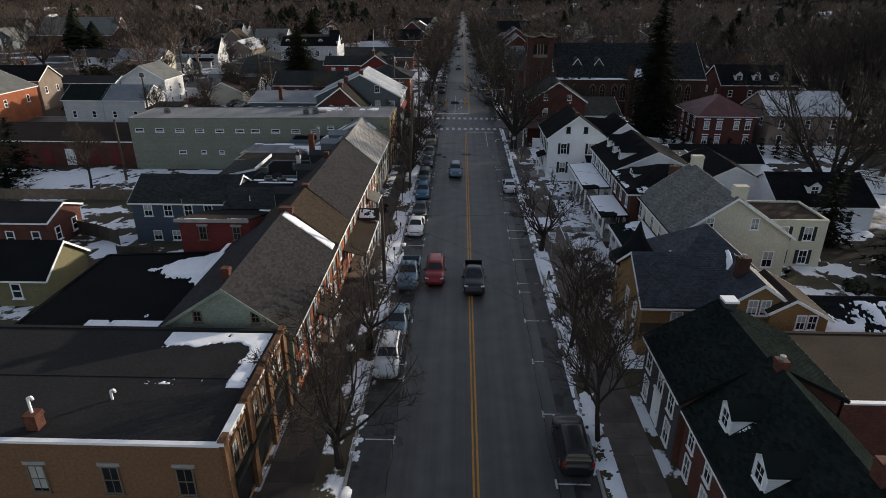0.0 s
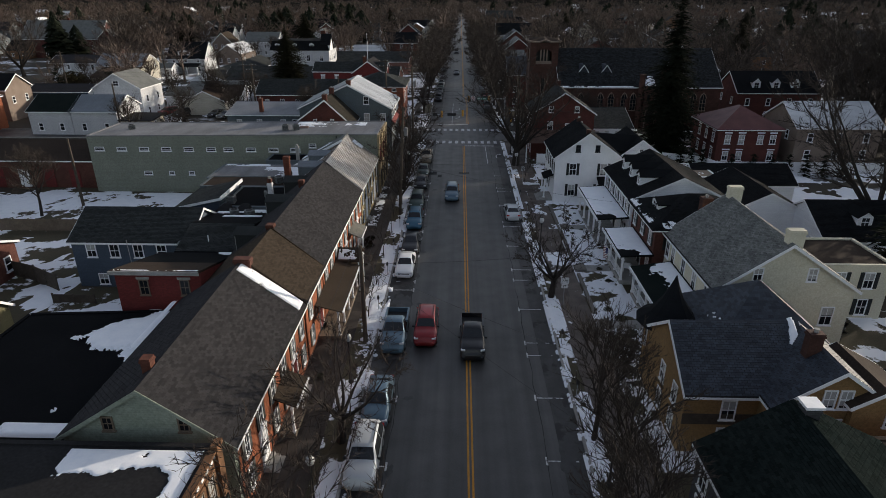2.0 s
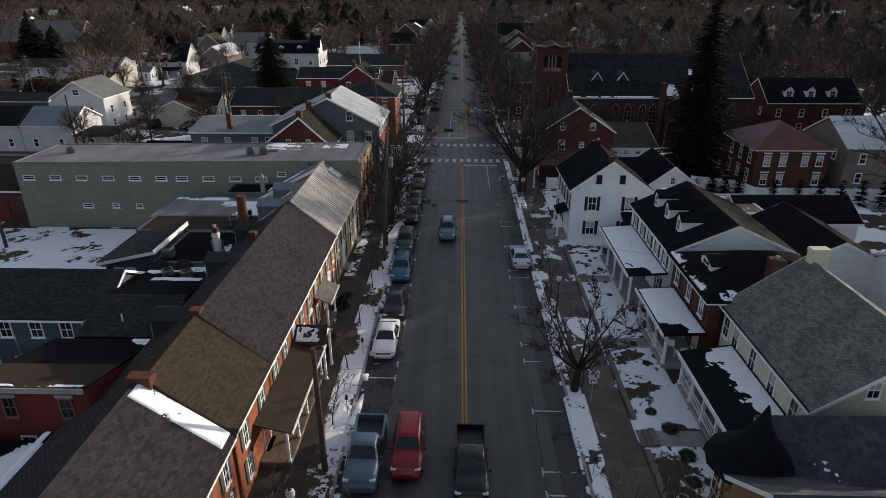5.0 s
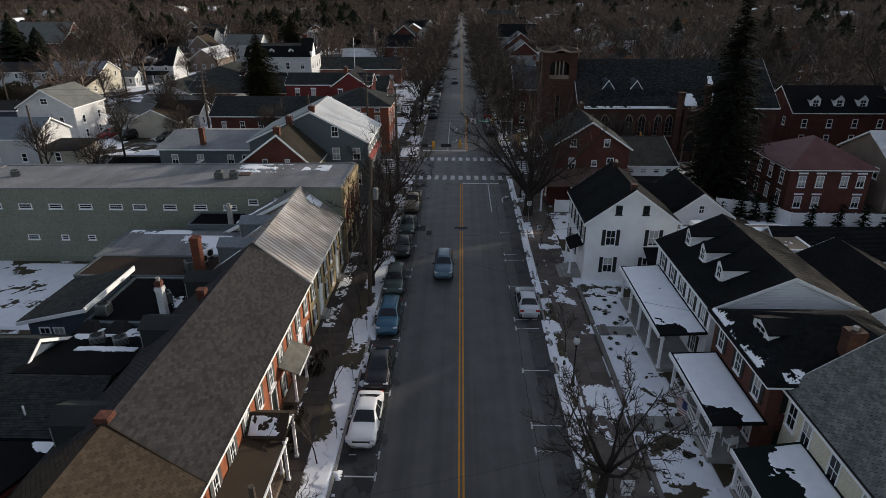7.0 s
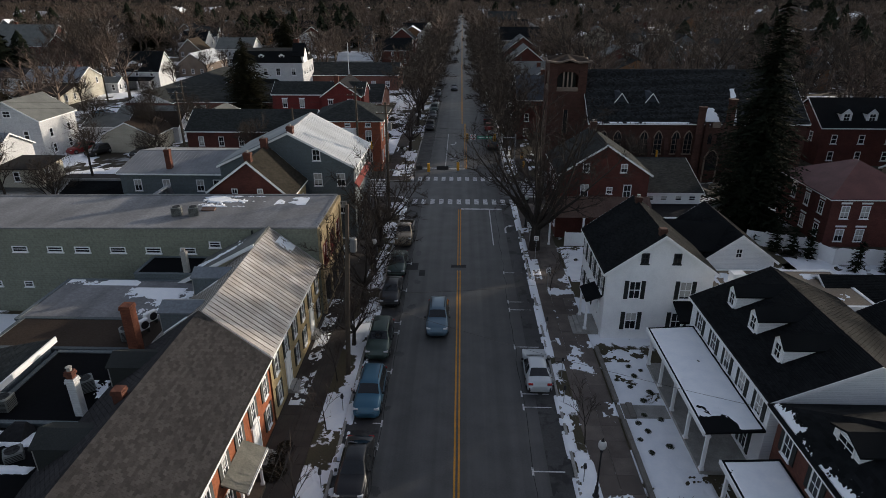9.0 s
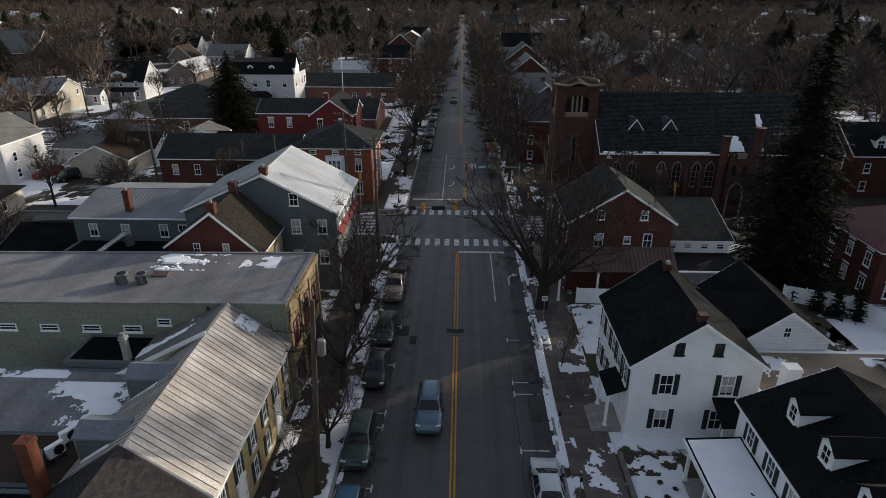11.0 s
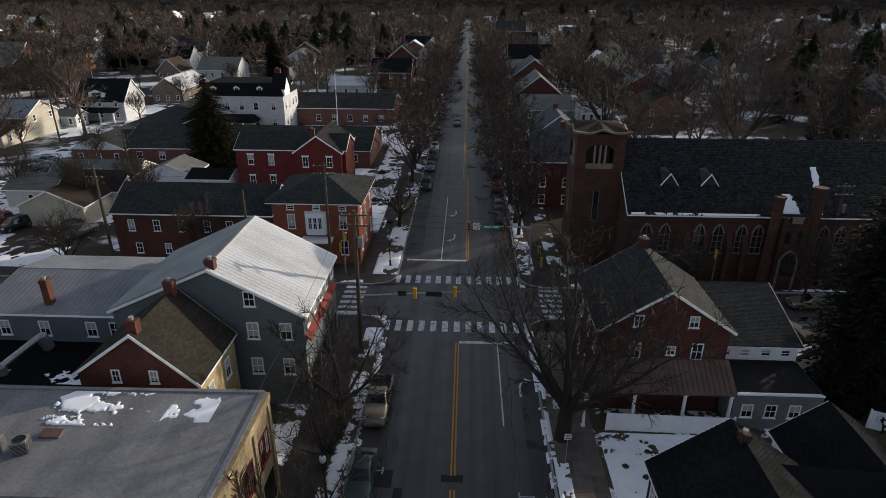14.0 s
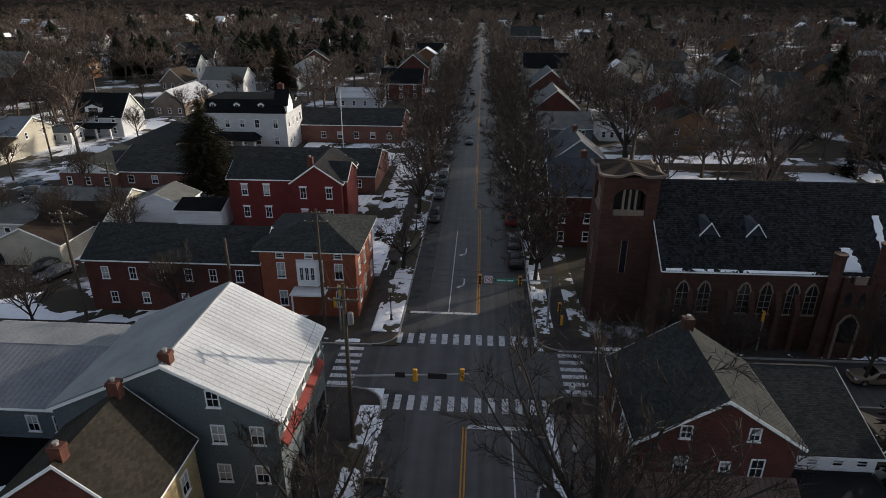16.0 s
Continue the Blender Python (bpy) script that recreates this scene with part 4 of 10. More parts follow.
def damp_patch(x, y, rx, ry, seed):
    """Ragged film of meltwater on the asphalt."""
    rs = random.Random(seed)
    a, b, c = rs.uniform(0, 6), rs.uniform(0, 6), rs.uniform(0, 6)
    ring = []
    for i in range(44):
        t = 2 * math.pi * i / 44
        r = 0.74 + 0.14 * math.sin(2 * t + a) + 0.09 * math.sin(5 * t + b) + 0.06 * math.sin(9 * t + c) + rs.uniform(-0.04, 0.04)
        ring.append((x + rx * r * math.cos(t), y + ry * r * math.sin(t)))
    bm = bmesh.new()
    zz = 0.0045 + (seed % 9) * 0.0005
    mid = bm.verts.new((x, y, zz))
    vs = [bm.verts.new((px, py, zz)) for px, py in ring]
    for i in range(44):
        bm.faces.new((mid, vs[i], vs[(i + 1) % 44]))
    thing("damp_patch", bm, WET, "dark ragged meltwater patch on the asphalt", "puddle", kind="structure")


WET = mat("wet_asphalt", (0.050, 0.050, 0.051), (0.034, 0.034, 0.036), 0.5, 1.4, 14, 0.1, spec=0.3)
rg = random.Random(77)
for i in range(24):
    yy = 26 + i * 3.4 + rg.uniform(-1, 1)
    if yy > CY0 - 7:
        continue
    damp_patch(KL + rg.uniform(1.1, 1.6), yy, rg.uniform(0.6, 1.05), rg.uniform(0.9, 2.0), 200 + i)
    if i % 2:
        damp_patch(KL + rg.uniform(2.5, 3.3), yy + 1.2, rg.uniform(0.25, 0.55), rg.uniform(0.3, 0.9), 240 + i)
    if i % 3:
        damp_patch(KR - rg.uniform(0.75, 1.1), yy, rg.uniform(0.5, 0.75), rg.uniform(1.0, 2.6), 280 + i)


# ---- west side of the street: the row ----
XF = -11.0
a = flat_block("corner_building", "tan painted brick corner building with dark flat roof", -30, -11.3, 22.5, 33.2, 5.95, TAN_BRICK, FLAT_DARK, parapet=0.14, coping=WHITE, trimmed="s")
windows(a, "s", 22.5, (-13.25, -16.95, -20.65, -24.3), (2.75,), 0.9, 1.75, lintel=KERB, frame_mat=TIMBER)
windows(a, "s", 22.5, (-13.25, -16.95, -20.65), (0.3,), 0.95, 1.7, lintel=WHITE)
bm = bmesh.new()
box(bm, -11.42, -11.02, 22.35, 25.4, 5.953, 6.12)
cn = part("cornice", bm, WHITE, a, "white stepped metal cornice")
for i in range(20):
    bm = bmesh.new()
    box(bm, -11.296, -11.18, 22.6 + i * 0.53, 22.86 + i * 0.53, 5.5, 5.75)
    part("bracket", bm, WHITE, cn)
bm = bmesh.new()
box(bm, -11.297, -11.24, 22.5, 33.2, 3.2, 5.79)
part("street_front", bm, YELLOW_BRICK, a, "buff brick upper front")
bm = bmesh.new()
box(bm, -11.40, -11.03, 25.41, 33.2, 5.953, 6.08)
part("parapet", bm, YELLOW_BRICK, a)
for y in (22.75, 26.1, 29.6, 33.0):
    bm = bmesh.new()
    box(bm, -11.30, -11.05, y - 0.28, y + 0.28, 0, 5.95)
    box(bm, -11.34, -10.98, y - 0.34, y + 0.34, 5.98, 6.22)
    part("pier", bm, YELLOW_BRICK, a)
windows(a, "e", -11.24, (23.9, 25.1, 27.2, 28.5, 30.7, 31.9), (3.45,), 0.8, 1.6, lintel=YELLOW_BRICK, frame_mat=TIMBER)
bm = bmesh.new()
box(bm, -11.29, -10.95, 23.0, 33.0, 2.75, 3.1)
part("shop_fascia", bm, DARK_TRIM, a, "dark painted shop fascia")
for y0, y1 in ((23.2, 25.6), (26.7, 29.2), (30.1, 32.5)):
    bm = bmesh.new()
    box(bm, -11.296, -11.2, y0, y1, 0.5, 2.7)
    part("shop_window", bm, GLASS, a)
bm = bmesh.new()
box(bm, -29.8, -11.55, 27.9, 28.02, 5.86, 5.90)
part("roof_seam", bm, FLAT_DARK, a)
chimney(a, -20.9, 23.6, 5.8, 6.75, 0.6, 0.6, cap=False)
for x, y, h in ((-18.3, 25.9, 0.55), (-20.9, 23.6, 1.75)):
    bm = bmesh.new()
    tube(bm, (x, y, 5.85), (x, y, 5.85 + h), 0.07, 8), tube(bm, (x, y, 5.85 + h), (x + 0.16, y + 0.05, 5.9 + h), 0.07, 8)
    tube(bm, (x + 0.16, y + 0.05, 5.9 + h), (x + 0.2, y + 0.06, 5.72 + h), 0.07, 8)
    part("vent_pipe", bm, WHITE, a, "white bent vent pipe")

b0 = flat_block("rear_hall", "low rear hall with black sloping roof", -31.8, -19.3, 34.6, 49.4, 4.3, PALE_GREEN, FLAT_BLACK, parapet=0.12, tilt=0.5, trimmed="")
b = gable("gabled_house", "old brick row house with grey shingle roof", -19.6, XF, 34.3, 49.0, 5.3, 8.15, "y", PALE_GREEN, SH_GREY, at=-15.2, eave2=4.95, barge=PALE_GREEN)
windows(b, "s", 34.3, (-17.1, -13.25), (5.75,), 0.6, 0.85, frame_mat=TIMBER)
chimney(b, -15.55, 36.2, 7.4, 8.85, 0.5, 0.5, CHIM_BRICK, cap=False)
chimney(b, -15.0, 49.25, 7.2, 8.6, 1.15, 0.6, DARK_BRICK, cap=False)
c = gable("brown_roof_house", "brick row house with brown shingle roof", -18.8, XF, 49.25, 55.57, 5.5, 8.2, "y", ORANGE_BRICK, SH_BROWN, at=-14.85, eave2=5.07, end=0.02, barge=SH_BROWN)
d = gable("long_row_house", "long orange brick row with grey shingle roof", -18.6, XF + 0.02, 55.6, 76.3, 5.6, 8.3, "y", ORANGE_BRICK, SH_GREY, at=-14.8, eave2=5.1, end=0.02, barge=SH_BROWN)
chimney(d, -14.95, 55.9, 7.5, 8.65, 0.6, 0.6, CHIM_BRICK, cap=False)
chimney(d, -15.4, 68.1, 7.6, 8.75, 0.5, 0.5, CHIM_BRICK, cap=False)
PALE_BRICK = mat("worn_pale_yellow_brick", (0.52, 0.44, 0.27), (0.24, 0.16, 0.09), 0.85, 1.6, 9, 0.4, pattern="brick", pc=(0.8, 0.77, 0.7), stain=0.8)
e = gable("tin_roof_house", "buff brick row house with weathered tin roof", -18.4, XF + 0.05, 76.55, 90.85, 5.6, 8.15, "y", YELLOW_BRICK, TIN, at=-14.7, eave2=5.15, end=0.02, cover="seams")


def row_front(parent, y0, y1, n, brick, doors=True, seed=1):
    """Street front of a row: thin facing, two storeys of shuttered windows, doors and steps."""
    rng = random.Random(seed)
    x = XF + 0.06
    bm = bmesh.new()
    box(bm, XF + 0.053, x, y0 + 0.05, y1 - 0.05, 0, 4.8)
    part("front_facing", bm, brick, parent)
    w = (y1 - y0) / n
    for i in range(n):
        y = y0 + (i + 0.5) * w
        window(parent, x, y, 3.0, "e", 0.68, 1.4, shutters=DARK_TRIM, blind=rng.choice((0, 0, 0, 0.4)))
        if doors and i % 3 == 1:
            door(parent, x, y, 0.45, "e", rng.choice((DARK_TRIM, WHITE, RED_PAINT)))
            bm = bmesh.new()
            for s in range(3):
                box(bm, x + 0.01, x + 0.35 + 0.3 * s, y - 0.7, y + 0.7, 0.02 + 0.15 * (2 - s) - 0.02, 0.15 * (3 - s))
            part("steps", bm, KERB, parent)
        else:
            window(parent, x, y, 0.75, "e", 0.68, 1.5, shutters=DARK_TRIM, blind=rng.choice((0, 0, 0, 0.4)))


row_front(b, 34.6, 49.0, 6, ORANGE_BRICK, seed=2)
row_front(c, 49.25, 55.35, 2, ORANGE_BRICK, seed=3)
row_front(d, 55.6, 76.3, 9, ORANGE_BRICK, seed=4)
row_front(e, 76.55, 90.9, 6, YELLOW_PAINT, seed=5)


MOSSY_TIN = mat("mossy_metal_roofing", (0.175, 0.170, 0.145), (0.105, 0.105, 0.090), 0.7, 1.4, 10, 0.2)


def street_porch(parent, y0, y1, top, depth, roof_mat, floor=0.45, n=4):
    """A small front porch with a lean-to roof towards the street."""
    x = XF + 0.13
    bm = bmesh.new()
    box(bm, x, x + depth, y0, y1, 0, floor)
    part("porch_deck", bm, TIMBER, parent)
    bm = bmesh.new()
    loft(bm, [[(x, y, top + 0.55), (x, y, top + 0.65), (x + depth + 0.3, y, top + 0.08), (x + depth + 0.3, y, top)] for y in (y0 - 0.2, y1 + 0.2)])
    part("porch_roof", bm, roof_mat, parent)
    for i in range(n):
        bm = bmesh.new()
        post(bm, x + depth - 0.1, y0 + 0.12 + (y1 - y0 - 0.24) * i / (n - 1), floor + 0.002, top + 0.05, 0.07)
        part("porch_post", bm, WHITE, parent)
    bm = bmesh.new()
    box(bm, x + depth + 0.304, x + depth + 0.38, y0 - 0.2, y1 + 0.2, top - 0.04, top + 0.1)
    part("porch_gutter", bm, WHITE, parent)


street_porch(d, 52.2, 61.2, 2.7, 1.8, SH_BROWN, n=5)
street_porch(d, 67.6, 70.6, 2.75, 1.0, MOSSY_TIN, n=2)
for sy in (-1, 1):
    bm = bmesh.new()
    prism(bm, [(61.9, 4.0), (61.9, 4.12), (61.9 + sy * 1.25, 3.3), (61.9 + sy * 1.25, 3.18)], -10.86, -8.6, "x")
    part("porch_gable_roof", bm, SH_BROWN, d, "small gabled porch roof")
bm = bmesh.new()
prism(bm, [(60.9, 3.2), (62.9, 3.2), (61.9, 3.96)], -8.85, -8.75, "x")
part("porch_gable", bm, WHITE, d, "white boarded porch gable")
for y in (60.95, 62.85):
    bm = bmesh.new()
    post(bm, -8.8, y, 0.1, 3.2, 0.08)
    part("porch_post", bm, WHITE, d)
snow("roof_snow", (-10.8, 60.72, 3.36), (1, 0, 0), (0, 0.84, 0.545), 2.1, 1.3, 0.6, 90, 0.07, 0.04, 0.5, 0.8, "snow on a small porch gable", lambda a, b: 0.3 - 0.6 * a)
street_porch(b, 40.5, 43.2, 2.6, 1.1, SH_BROWN, n=2)

# sage green hall with long flat roof
f = flat_block("green_hall", "long sage green hall with pale flat roof", -50.6, -10.75, 90.95, 99.9, 8.4, GREEN_SIDING, FLAT_GREY, parapet=0.13, tilt=0.45, coping=FLAT_GREY)
for x in (-49.1, -46.0, -42.9, -39.8, -36.7, -33.6, -31.2, -28.1, -25.0, -22.0, -19.6):
    window(f, x, 90.95, 5.85 if x < -20 else 6.45, "s", 1.35 if x < -20 else 1.0, 0.55, bars=False)
for x in (-42.9, -39.6, -36.8):
    window(f, x, 90.95, 2.5, "s", 1.2 if x < -40 else 0.8, 0.55, bars=False)
bm = bmesh.new()
box(bm, -16.35, -16.2, 90.86, 90.945, 0.2, 8.05)
part("downpipe", bm, DARK_TRIM, f)
bm = bmesh.new()
box(bm, -10.748, -10.62, 90.95, 99.9, 0.0, 8.0)
box(bm, -10.748, -10.45, 90.9, 99.95, 7.7, 8.25)
for y in (91.2, 94.1, 96.9, 99.7):
    box(bm, -10.62, -10.5, y - 0.2, y + 0.2, 0, 7.7)
part("brick_front", bm, PALE_BRICK, f, "weathered pale yellow brick street front")
windows(f, "e", -10.62, (92.2, 93.1, 95.0, 95.9, 97.8, 98.7), (4.3,), 0.72, 2.0, frame_mat=RED_PAINT)
for y0, y1 in ((91.6, 93.7), (94.5, 96.5), (97.3, 99.3)):
    bm = bmesh.new()
    box(bm, -10.64, -10.58, y0, y1, 0.5, 2.9)
    part("shop_window", bm, GLASS, f)
# dark brick warehouse
g = gable("warehouse", "long dark brick warehouse with brown roof", -80, -51.2, 92.6, 101.4, 4.0, 5.8, "x", DARK_BRICK, FLAT_BROWN, cover="", end=0.3)
for x in (-54.5, -58.2, -61.9, -65.6, -69.3, -73.0):
    bm = bmesh.new()
    box(bm, x - 0.75, x + 0.75, 92.52, 92.594, 0.1, 2.7)
    part("loading_door", bm, WHITE if x == -61.9 else RED_PAINT, g, "boarded loading door")

# blue house, red block and the rear wings
bl = gable("blue_house", "slate blue clapboard house with dark roof", -35.7, -24.5, 61.35, 68.6, 4.7, 6.65, "x", BLUE_SIDING, SH_CHAR, at=65.0, barge=WHITE)
windows(bl, "s", 61.35, (-33.9, -31.7, -29.45, -27.25), (3.1,), 0.95, 1.35)
windows(bl, "s", 61.35, (-33.3, -31.2), (0.3,), 0.95, 1.15)
rd = root("red_wing", -22.0, 54.0, 0, "barn red brick rear wing with sloping flat roof", "building")
bm = bmesh.new()
prism(bm, [(50.4, -0.5), (58.0, -0.5), (58.0, 4.95), (50.4, 6.8)], -25.3, -18.85, "x")
part("wall", bm, RED_PAINT, rd)
bm = bmesh.new()
prism(bm, [(50.2, 6.86), (50.2, 7.02), (53.6, 6.2), (53.6, 6.04)], -25.6, -18.82, "x")
part("roof", bm, FLAT_BROWN, rd, "olive brown felt roof edge")
bm = bmesh.new()
prism(bm, [(53.603, 6.04), (53.603, 6.2), (58.05, 5.12), (58.05, 4.96)], -25.6, -18.82, "x")
part("roof", bm, FLAT_BLACK, rd, "black felt roof")
bm = bmesh.new()
box(bm, -25.6, -18.82, 50.1, 50.196, 6.7, 7.0)
part("coping", bm, KERB, rd, "pale coping with a line of snow")
windows(rd, "s", 50.4, (-23.2, -20.1), (4.95,), 0.75, 1.3, lintel=KERB, frame_mat=TIMBER)
windows(rd, "s", 50.4, (-22.7,), (2.6,), 0.9, 1.1)
w1 = gable("rear_wing", "rear wing of the row, shingled south and black felt north", -24.4, -18.5, 58.3, 69.2, 4.95, 6.1, "x", GREY_SIDING, FLAT_BLACK, at=62.2, eave2=4.95, over=0.1, end=0.05, cover="", barge=FLAT_BLACK, trim=FLAT_BLACK)
shingled("shingles", (-24.45, 62.2, 6.29), (1, 0, 0), (0, -0.959, -0.283), 6.0, 4.1, SH_CHAR, w1)
for x in (-23.75, -21.8):
    bm = bmesh.new()
    loft(bm, [[(x - 0.75, 67.9, 5.2), (x + 0.75, 67.9, 5.2), (x + 0.75, 69.15, 5.0), (x - 0.75, 69.15, 5.0)], [(x - 0.72, 67.95, 5.45), (x + 0.72, 67.95, 5.45), (x + 0.72, 69.1, 5.45), (x - 0.72, 69.1, 5.45)], [(x - 0.1, 68.7, 5.95), (x + 0.55, 68.7, 5.95), (x + 0.55, 68.9, 5.95), (x - 0.1, 68.9, 5.95)]])
    part("skylight", bm, FLAT_DARK, w1, "dark hooded roof light")
bm = bmesh.new()
tube(bm, (-21.9, 59.6, 5.4), (-21.9, 59.6, 6.1), 0.05, 8)
part("vent_pipe", bm, WHITE, w1, "short white vent pipe")


def rear_dormer(parent, y0, wall, roof):
    """A plain gabled dormer on the rear slope of the row, facing the yards."""
    y1, x0, x1 = y0 + 1.7, -18.3, -15.6
    bm = bmesh.new()
    prism(bm, [(y0, 5.7), (y1, 5.7), (y1, 7.3), ((y0 + y1) / 2, 7.72), (y0, 7.3)], x0, x1, "x")
    dm = part("rear_dormer", bm, wall, parent, "plain rear dormer without a window")
    for sy, ye in ((-1, y0), (1, y1)):
        bm = bmesh.new()
        prism(bm, [((y0 + y1) / 2, 7.735), ((y0 + y1) / 2, 7.84), (ye + sy * 0.12, 7.37), (ye + sy * 0.12, 7.27)], x0 - 0.1, x1, "x")
        part("dormer_roof", bm, roof, dm)
    bm = bmesh.new()
    box(bm, x0 - 0.05, x0 - 0.003, y0 - 0.02, y0 + 0.06, 5.7, 7.3)
    part("corner_board", bm, KERB, dm)


for y in (56.7, 65.4, 71.9):
    rear_dormer(d, y, SH_CHAR, SH_CHAR)
for y in (78.1, 83.3):
    rear_dormer(e, y, GREY_SIDING, PALE_TIN)
w2 = flat_block("rear_flat", "low rear block with dark rubber roof", -24.5, -18.7, 69.4, 76.4, 5.45, GREY_SIDING, FLAT_BLACK, parapet=0.12)
w3 = root("rear_wing", -27.0, 73.2, 0, "slate blue rear wing under a shed roof", "house")
bm = bmesh.new()
prism(bm, [(-29.0, -0.5), (-24.9, -0.5), (-24.9, 5.9), (-29.0, 5.05)], 70.1, 76.4, "y")
part("wall", bm, BLUE_SIDING, w3)
bm = bmesh.new()
prism(bm, [(-29.6, 4.95), (-29.6, 5.1), (-24.6, 6.2), (-24.6, 6.05)], 69.85, 76.6, "y")
w3r = part("roof", bm, FELT, w3)
shingled("shingles", (-24.6, 69.85, 6.2), (0, 1, 0), tuple(Vector((-5.0, 0, -1.1)).normalized()), 6.75, 5.1, SH_CHAR, w3r)
bm = bmesh.new()
box(bm, -24.596, -24.5, 69.8, 76.65, 5.92, 6.3)
part("fascia", bm, WHITE, w3, "white fascia board")
bm = bmesh.new()
prism(bm, [(-29.6, 4.83), (-29.6, 5.09), (-24.6, 6.19), (-24.6, 5.93)], 69.76, 69.846, "y")
part("barge_board", bm, WHITE, w3)
windows(w3, "s", 70.1, (-27.9, -26.9), (3.5,), 0.8, 1.1)
flat_block("rear_flat", "low rear block with pale grey roof", -30.4, -18.5, 80.8, 87.3, 5.15, GREY_SIDING, FLAT_GREY, parapet=0.1)
w6 = flat_block("rear_flat", "low rear block with brown felt roof", -29.6, -18.6, 76.7, 80.7, 5.4, GREY_SIDING, FLAT_BROWN, parapet=0.1)
windows(w6, "s", 76.7, (-21.9, -23.4), (4.75,), 0.8, 0.5, bars=False)
w5 = flat_block("rear_flat", "small grey rear block with black roof", -25.1, -18.55, 87.5, 90.9, 5.6, GREY_SIDING, FLAT_BLACK, parapet=0.1)
window(w5, -21.6, 87.5, 3.9, "s", 0.7, 1.1)
chimney(w5, -20.9, 87.9, 5.3, 7.4, 0.4, 0.4, KERB)
chimney(w6, -18.95, 75.9, 5.3, 9.1, 0.62, 0.66, CHIM_ORANGE, cap=False)
chimney(w2, -19.3, 70.3, 5.3, 7.75, 0.45, 0.45, DIMMED_SIDING, cap=False)
chimney(w2, -19.3, 70.3, 7.753, 8.2, 0.36, 0.36)

# red gabled house, grey corner house with the white metal roof, its rear range
rs = gable("red_gable_house", "red brick gabled house with dark roof", -24.2, -16.1, 102.0, 108.4, 7.9, 10.9, "y", RED_BRICK, SH_DULL, at=-20.0, eave2=7.3)
windows(rs, "s", 102.0, (-21.6, -19.0), (7.2,), 0.6, 1.0)
windows(rs, "e", -16.04, (103.6, 106.6), (4.6, 1.6), 0.9, 1.6)
bm = bmesh.new()
box(bm, -16.097, -16.04, 102.0, 108.4, 0, 7.1)
part("front_facing", bm, YELLOW_PAINT, rs, "pale yellow painted front")
chimney(rs, -20.0, 102.5, 10.3, 11.8, 0.7, 0.6)
chimney(rs, -20.0, 107.9, 10.3, 12.0, 0.7, 0.6, DARK_BRICK)
mt = gable("grey_corner_house", "blue-grey clapboard corner house with white metal roof", -25.8, -10.75, 109.4, 120.7, 8.5, 12.15, "y", GREY_SIDING, WHITE_TIN, at=-17.75, eave2=8.45, cover="seams")
windows(mt, "s", 109.4, (-14.8, -12.2), (6.25, 3.0), 0.95, 1.5)
windows(mt, "s", 109.4, (-14.8,), (9.15,), 0.9, 1.3)
windows(mt, "e", -10.75, (110.6, 112.8, 115.0, 117.2, 119.4), (6.9,), 0.85, 1.3)
bm = bmesh.new()
loft(bm, [[(-10.74, y, 6.5), (-10.74, y, 6.6), (-10.3, y, 6.2), (-10.3, y, 5.95)] for y in (109.6, 119.4)])
RED_CANVAS = mat("red_awning_canvas", (0.20, 0.030, 0.024), (0.15, 0.022, 0.019), 0.8, 0.6, 9)
part("awning", bm, RED_CANVAS, mt, "red canvas awning over the shop front")
for y0, y1 in ((110.4, 113.2), (114.0, 116.6), (117.4, 120.0)):
    bm = bmesh.new()
    box(bm, -10.745, -10.68, y0, y1, 0.5, 2.9)
    part("shop_window", bm, GLASS, mt)
chimney(mt, -17.6, 109.9, 11.4, 12.9, 0.7, 0.6, DARK_BRICK)
# Darker sheet over the west slope: its shade is put into the colour.
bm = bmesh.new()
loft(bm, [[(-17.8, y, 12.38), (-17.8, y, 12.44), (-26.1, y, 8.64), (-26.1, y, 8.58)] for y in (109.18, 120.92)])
part("west_slope", bm, PALE_TIN, mt, "metal west slope with shade put into its grey colour")
m2 = gable("metal_roof_range", "grey clapboard range with pale metal roof", -38.6, -25.9, 111.3, 121.5, 7.0, 8.1, "x", GREY_SIDING, RIBBED_TIN, at=117.2, eave2=7.4, cover="seams")
windows(m2, "s", 111.3, (-36.6, -33.2, -29.2, -27.2), (4.9,), 0.9, 1.4)
chimney(m2, -33.0, 112.4, 6.9, 9.6, 0.6, 0.6)
flat_block("rear_shed_block", "low rear block with black flat roof", -38.0, -24.5, 104.6, 111.2, 4.6, GREY_SIDING, FLAT_BLACK, parapet=0.12)
m3 = gable("rear_shed", "grey rear shed with low black roof", -47.0, -39.0, 110.6, 119.5, 3.3, 4.7, "x", GREY_SIDING, SH_BLACK)
windows(m3, "s", 110.6, (-44.5, -41.5), (1.2,), 1.2, 1.0)

# beyond the side street
hp = hip("brick_corner_house", "orange brick corner house under a hipped roof", -21.9, -11.3, 137.6, 148.0, 7.9, 10.4, BRICK_MID, SH_CHAR, over=0.6)
windows(hp, "e", -11.3, (139.3, 142.4, 146.2), (4.6, 1.2), 0.95, 1.9)
windows(hp, "s", 137.6, (-13.2, -19.6), (4.6, 1.2), 0.95, 1.9)
windows(hp, "s", 137.6, (-13.2, -16.4, -19.6), (7.05,), 0.9, 0.6, bars=False)
windows(hp, "e", -11.3, (139.3, 142.4, 146.2), (7.05,), 0.9, 0.6, bars=False)
bm = bmesh.new()
loft(bm, [[(-17.9, 137.58, z), (-17.5, 136.5, z), (-15.3, 136.5, z), (-14.9, 137.58, z)] for z in (4.2, 6.9)])
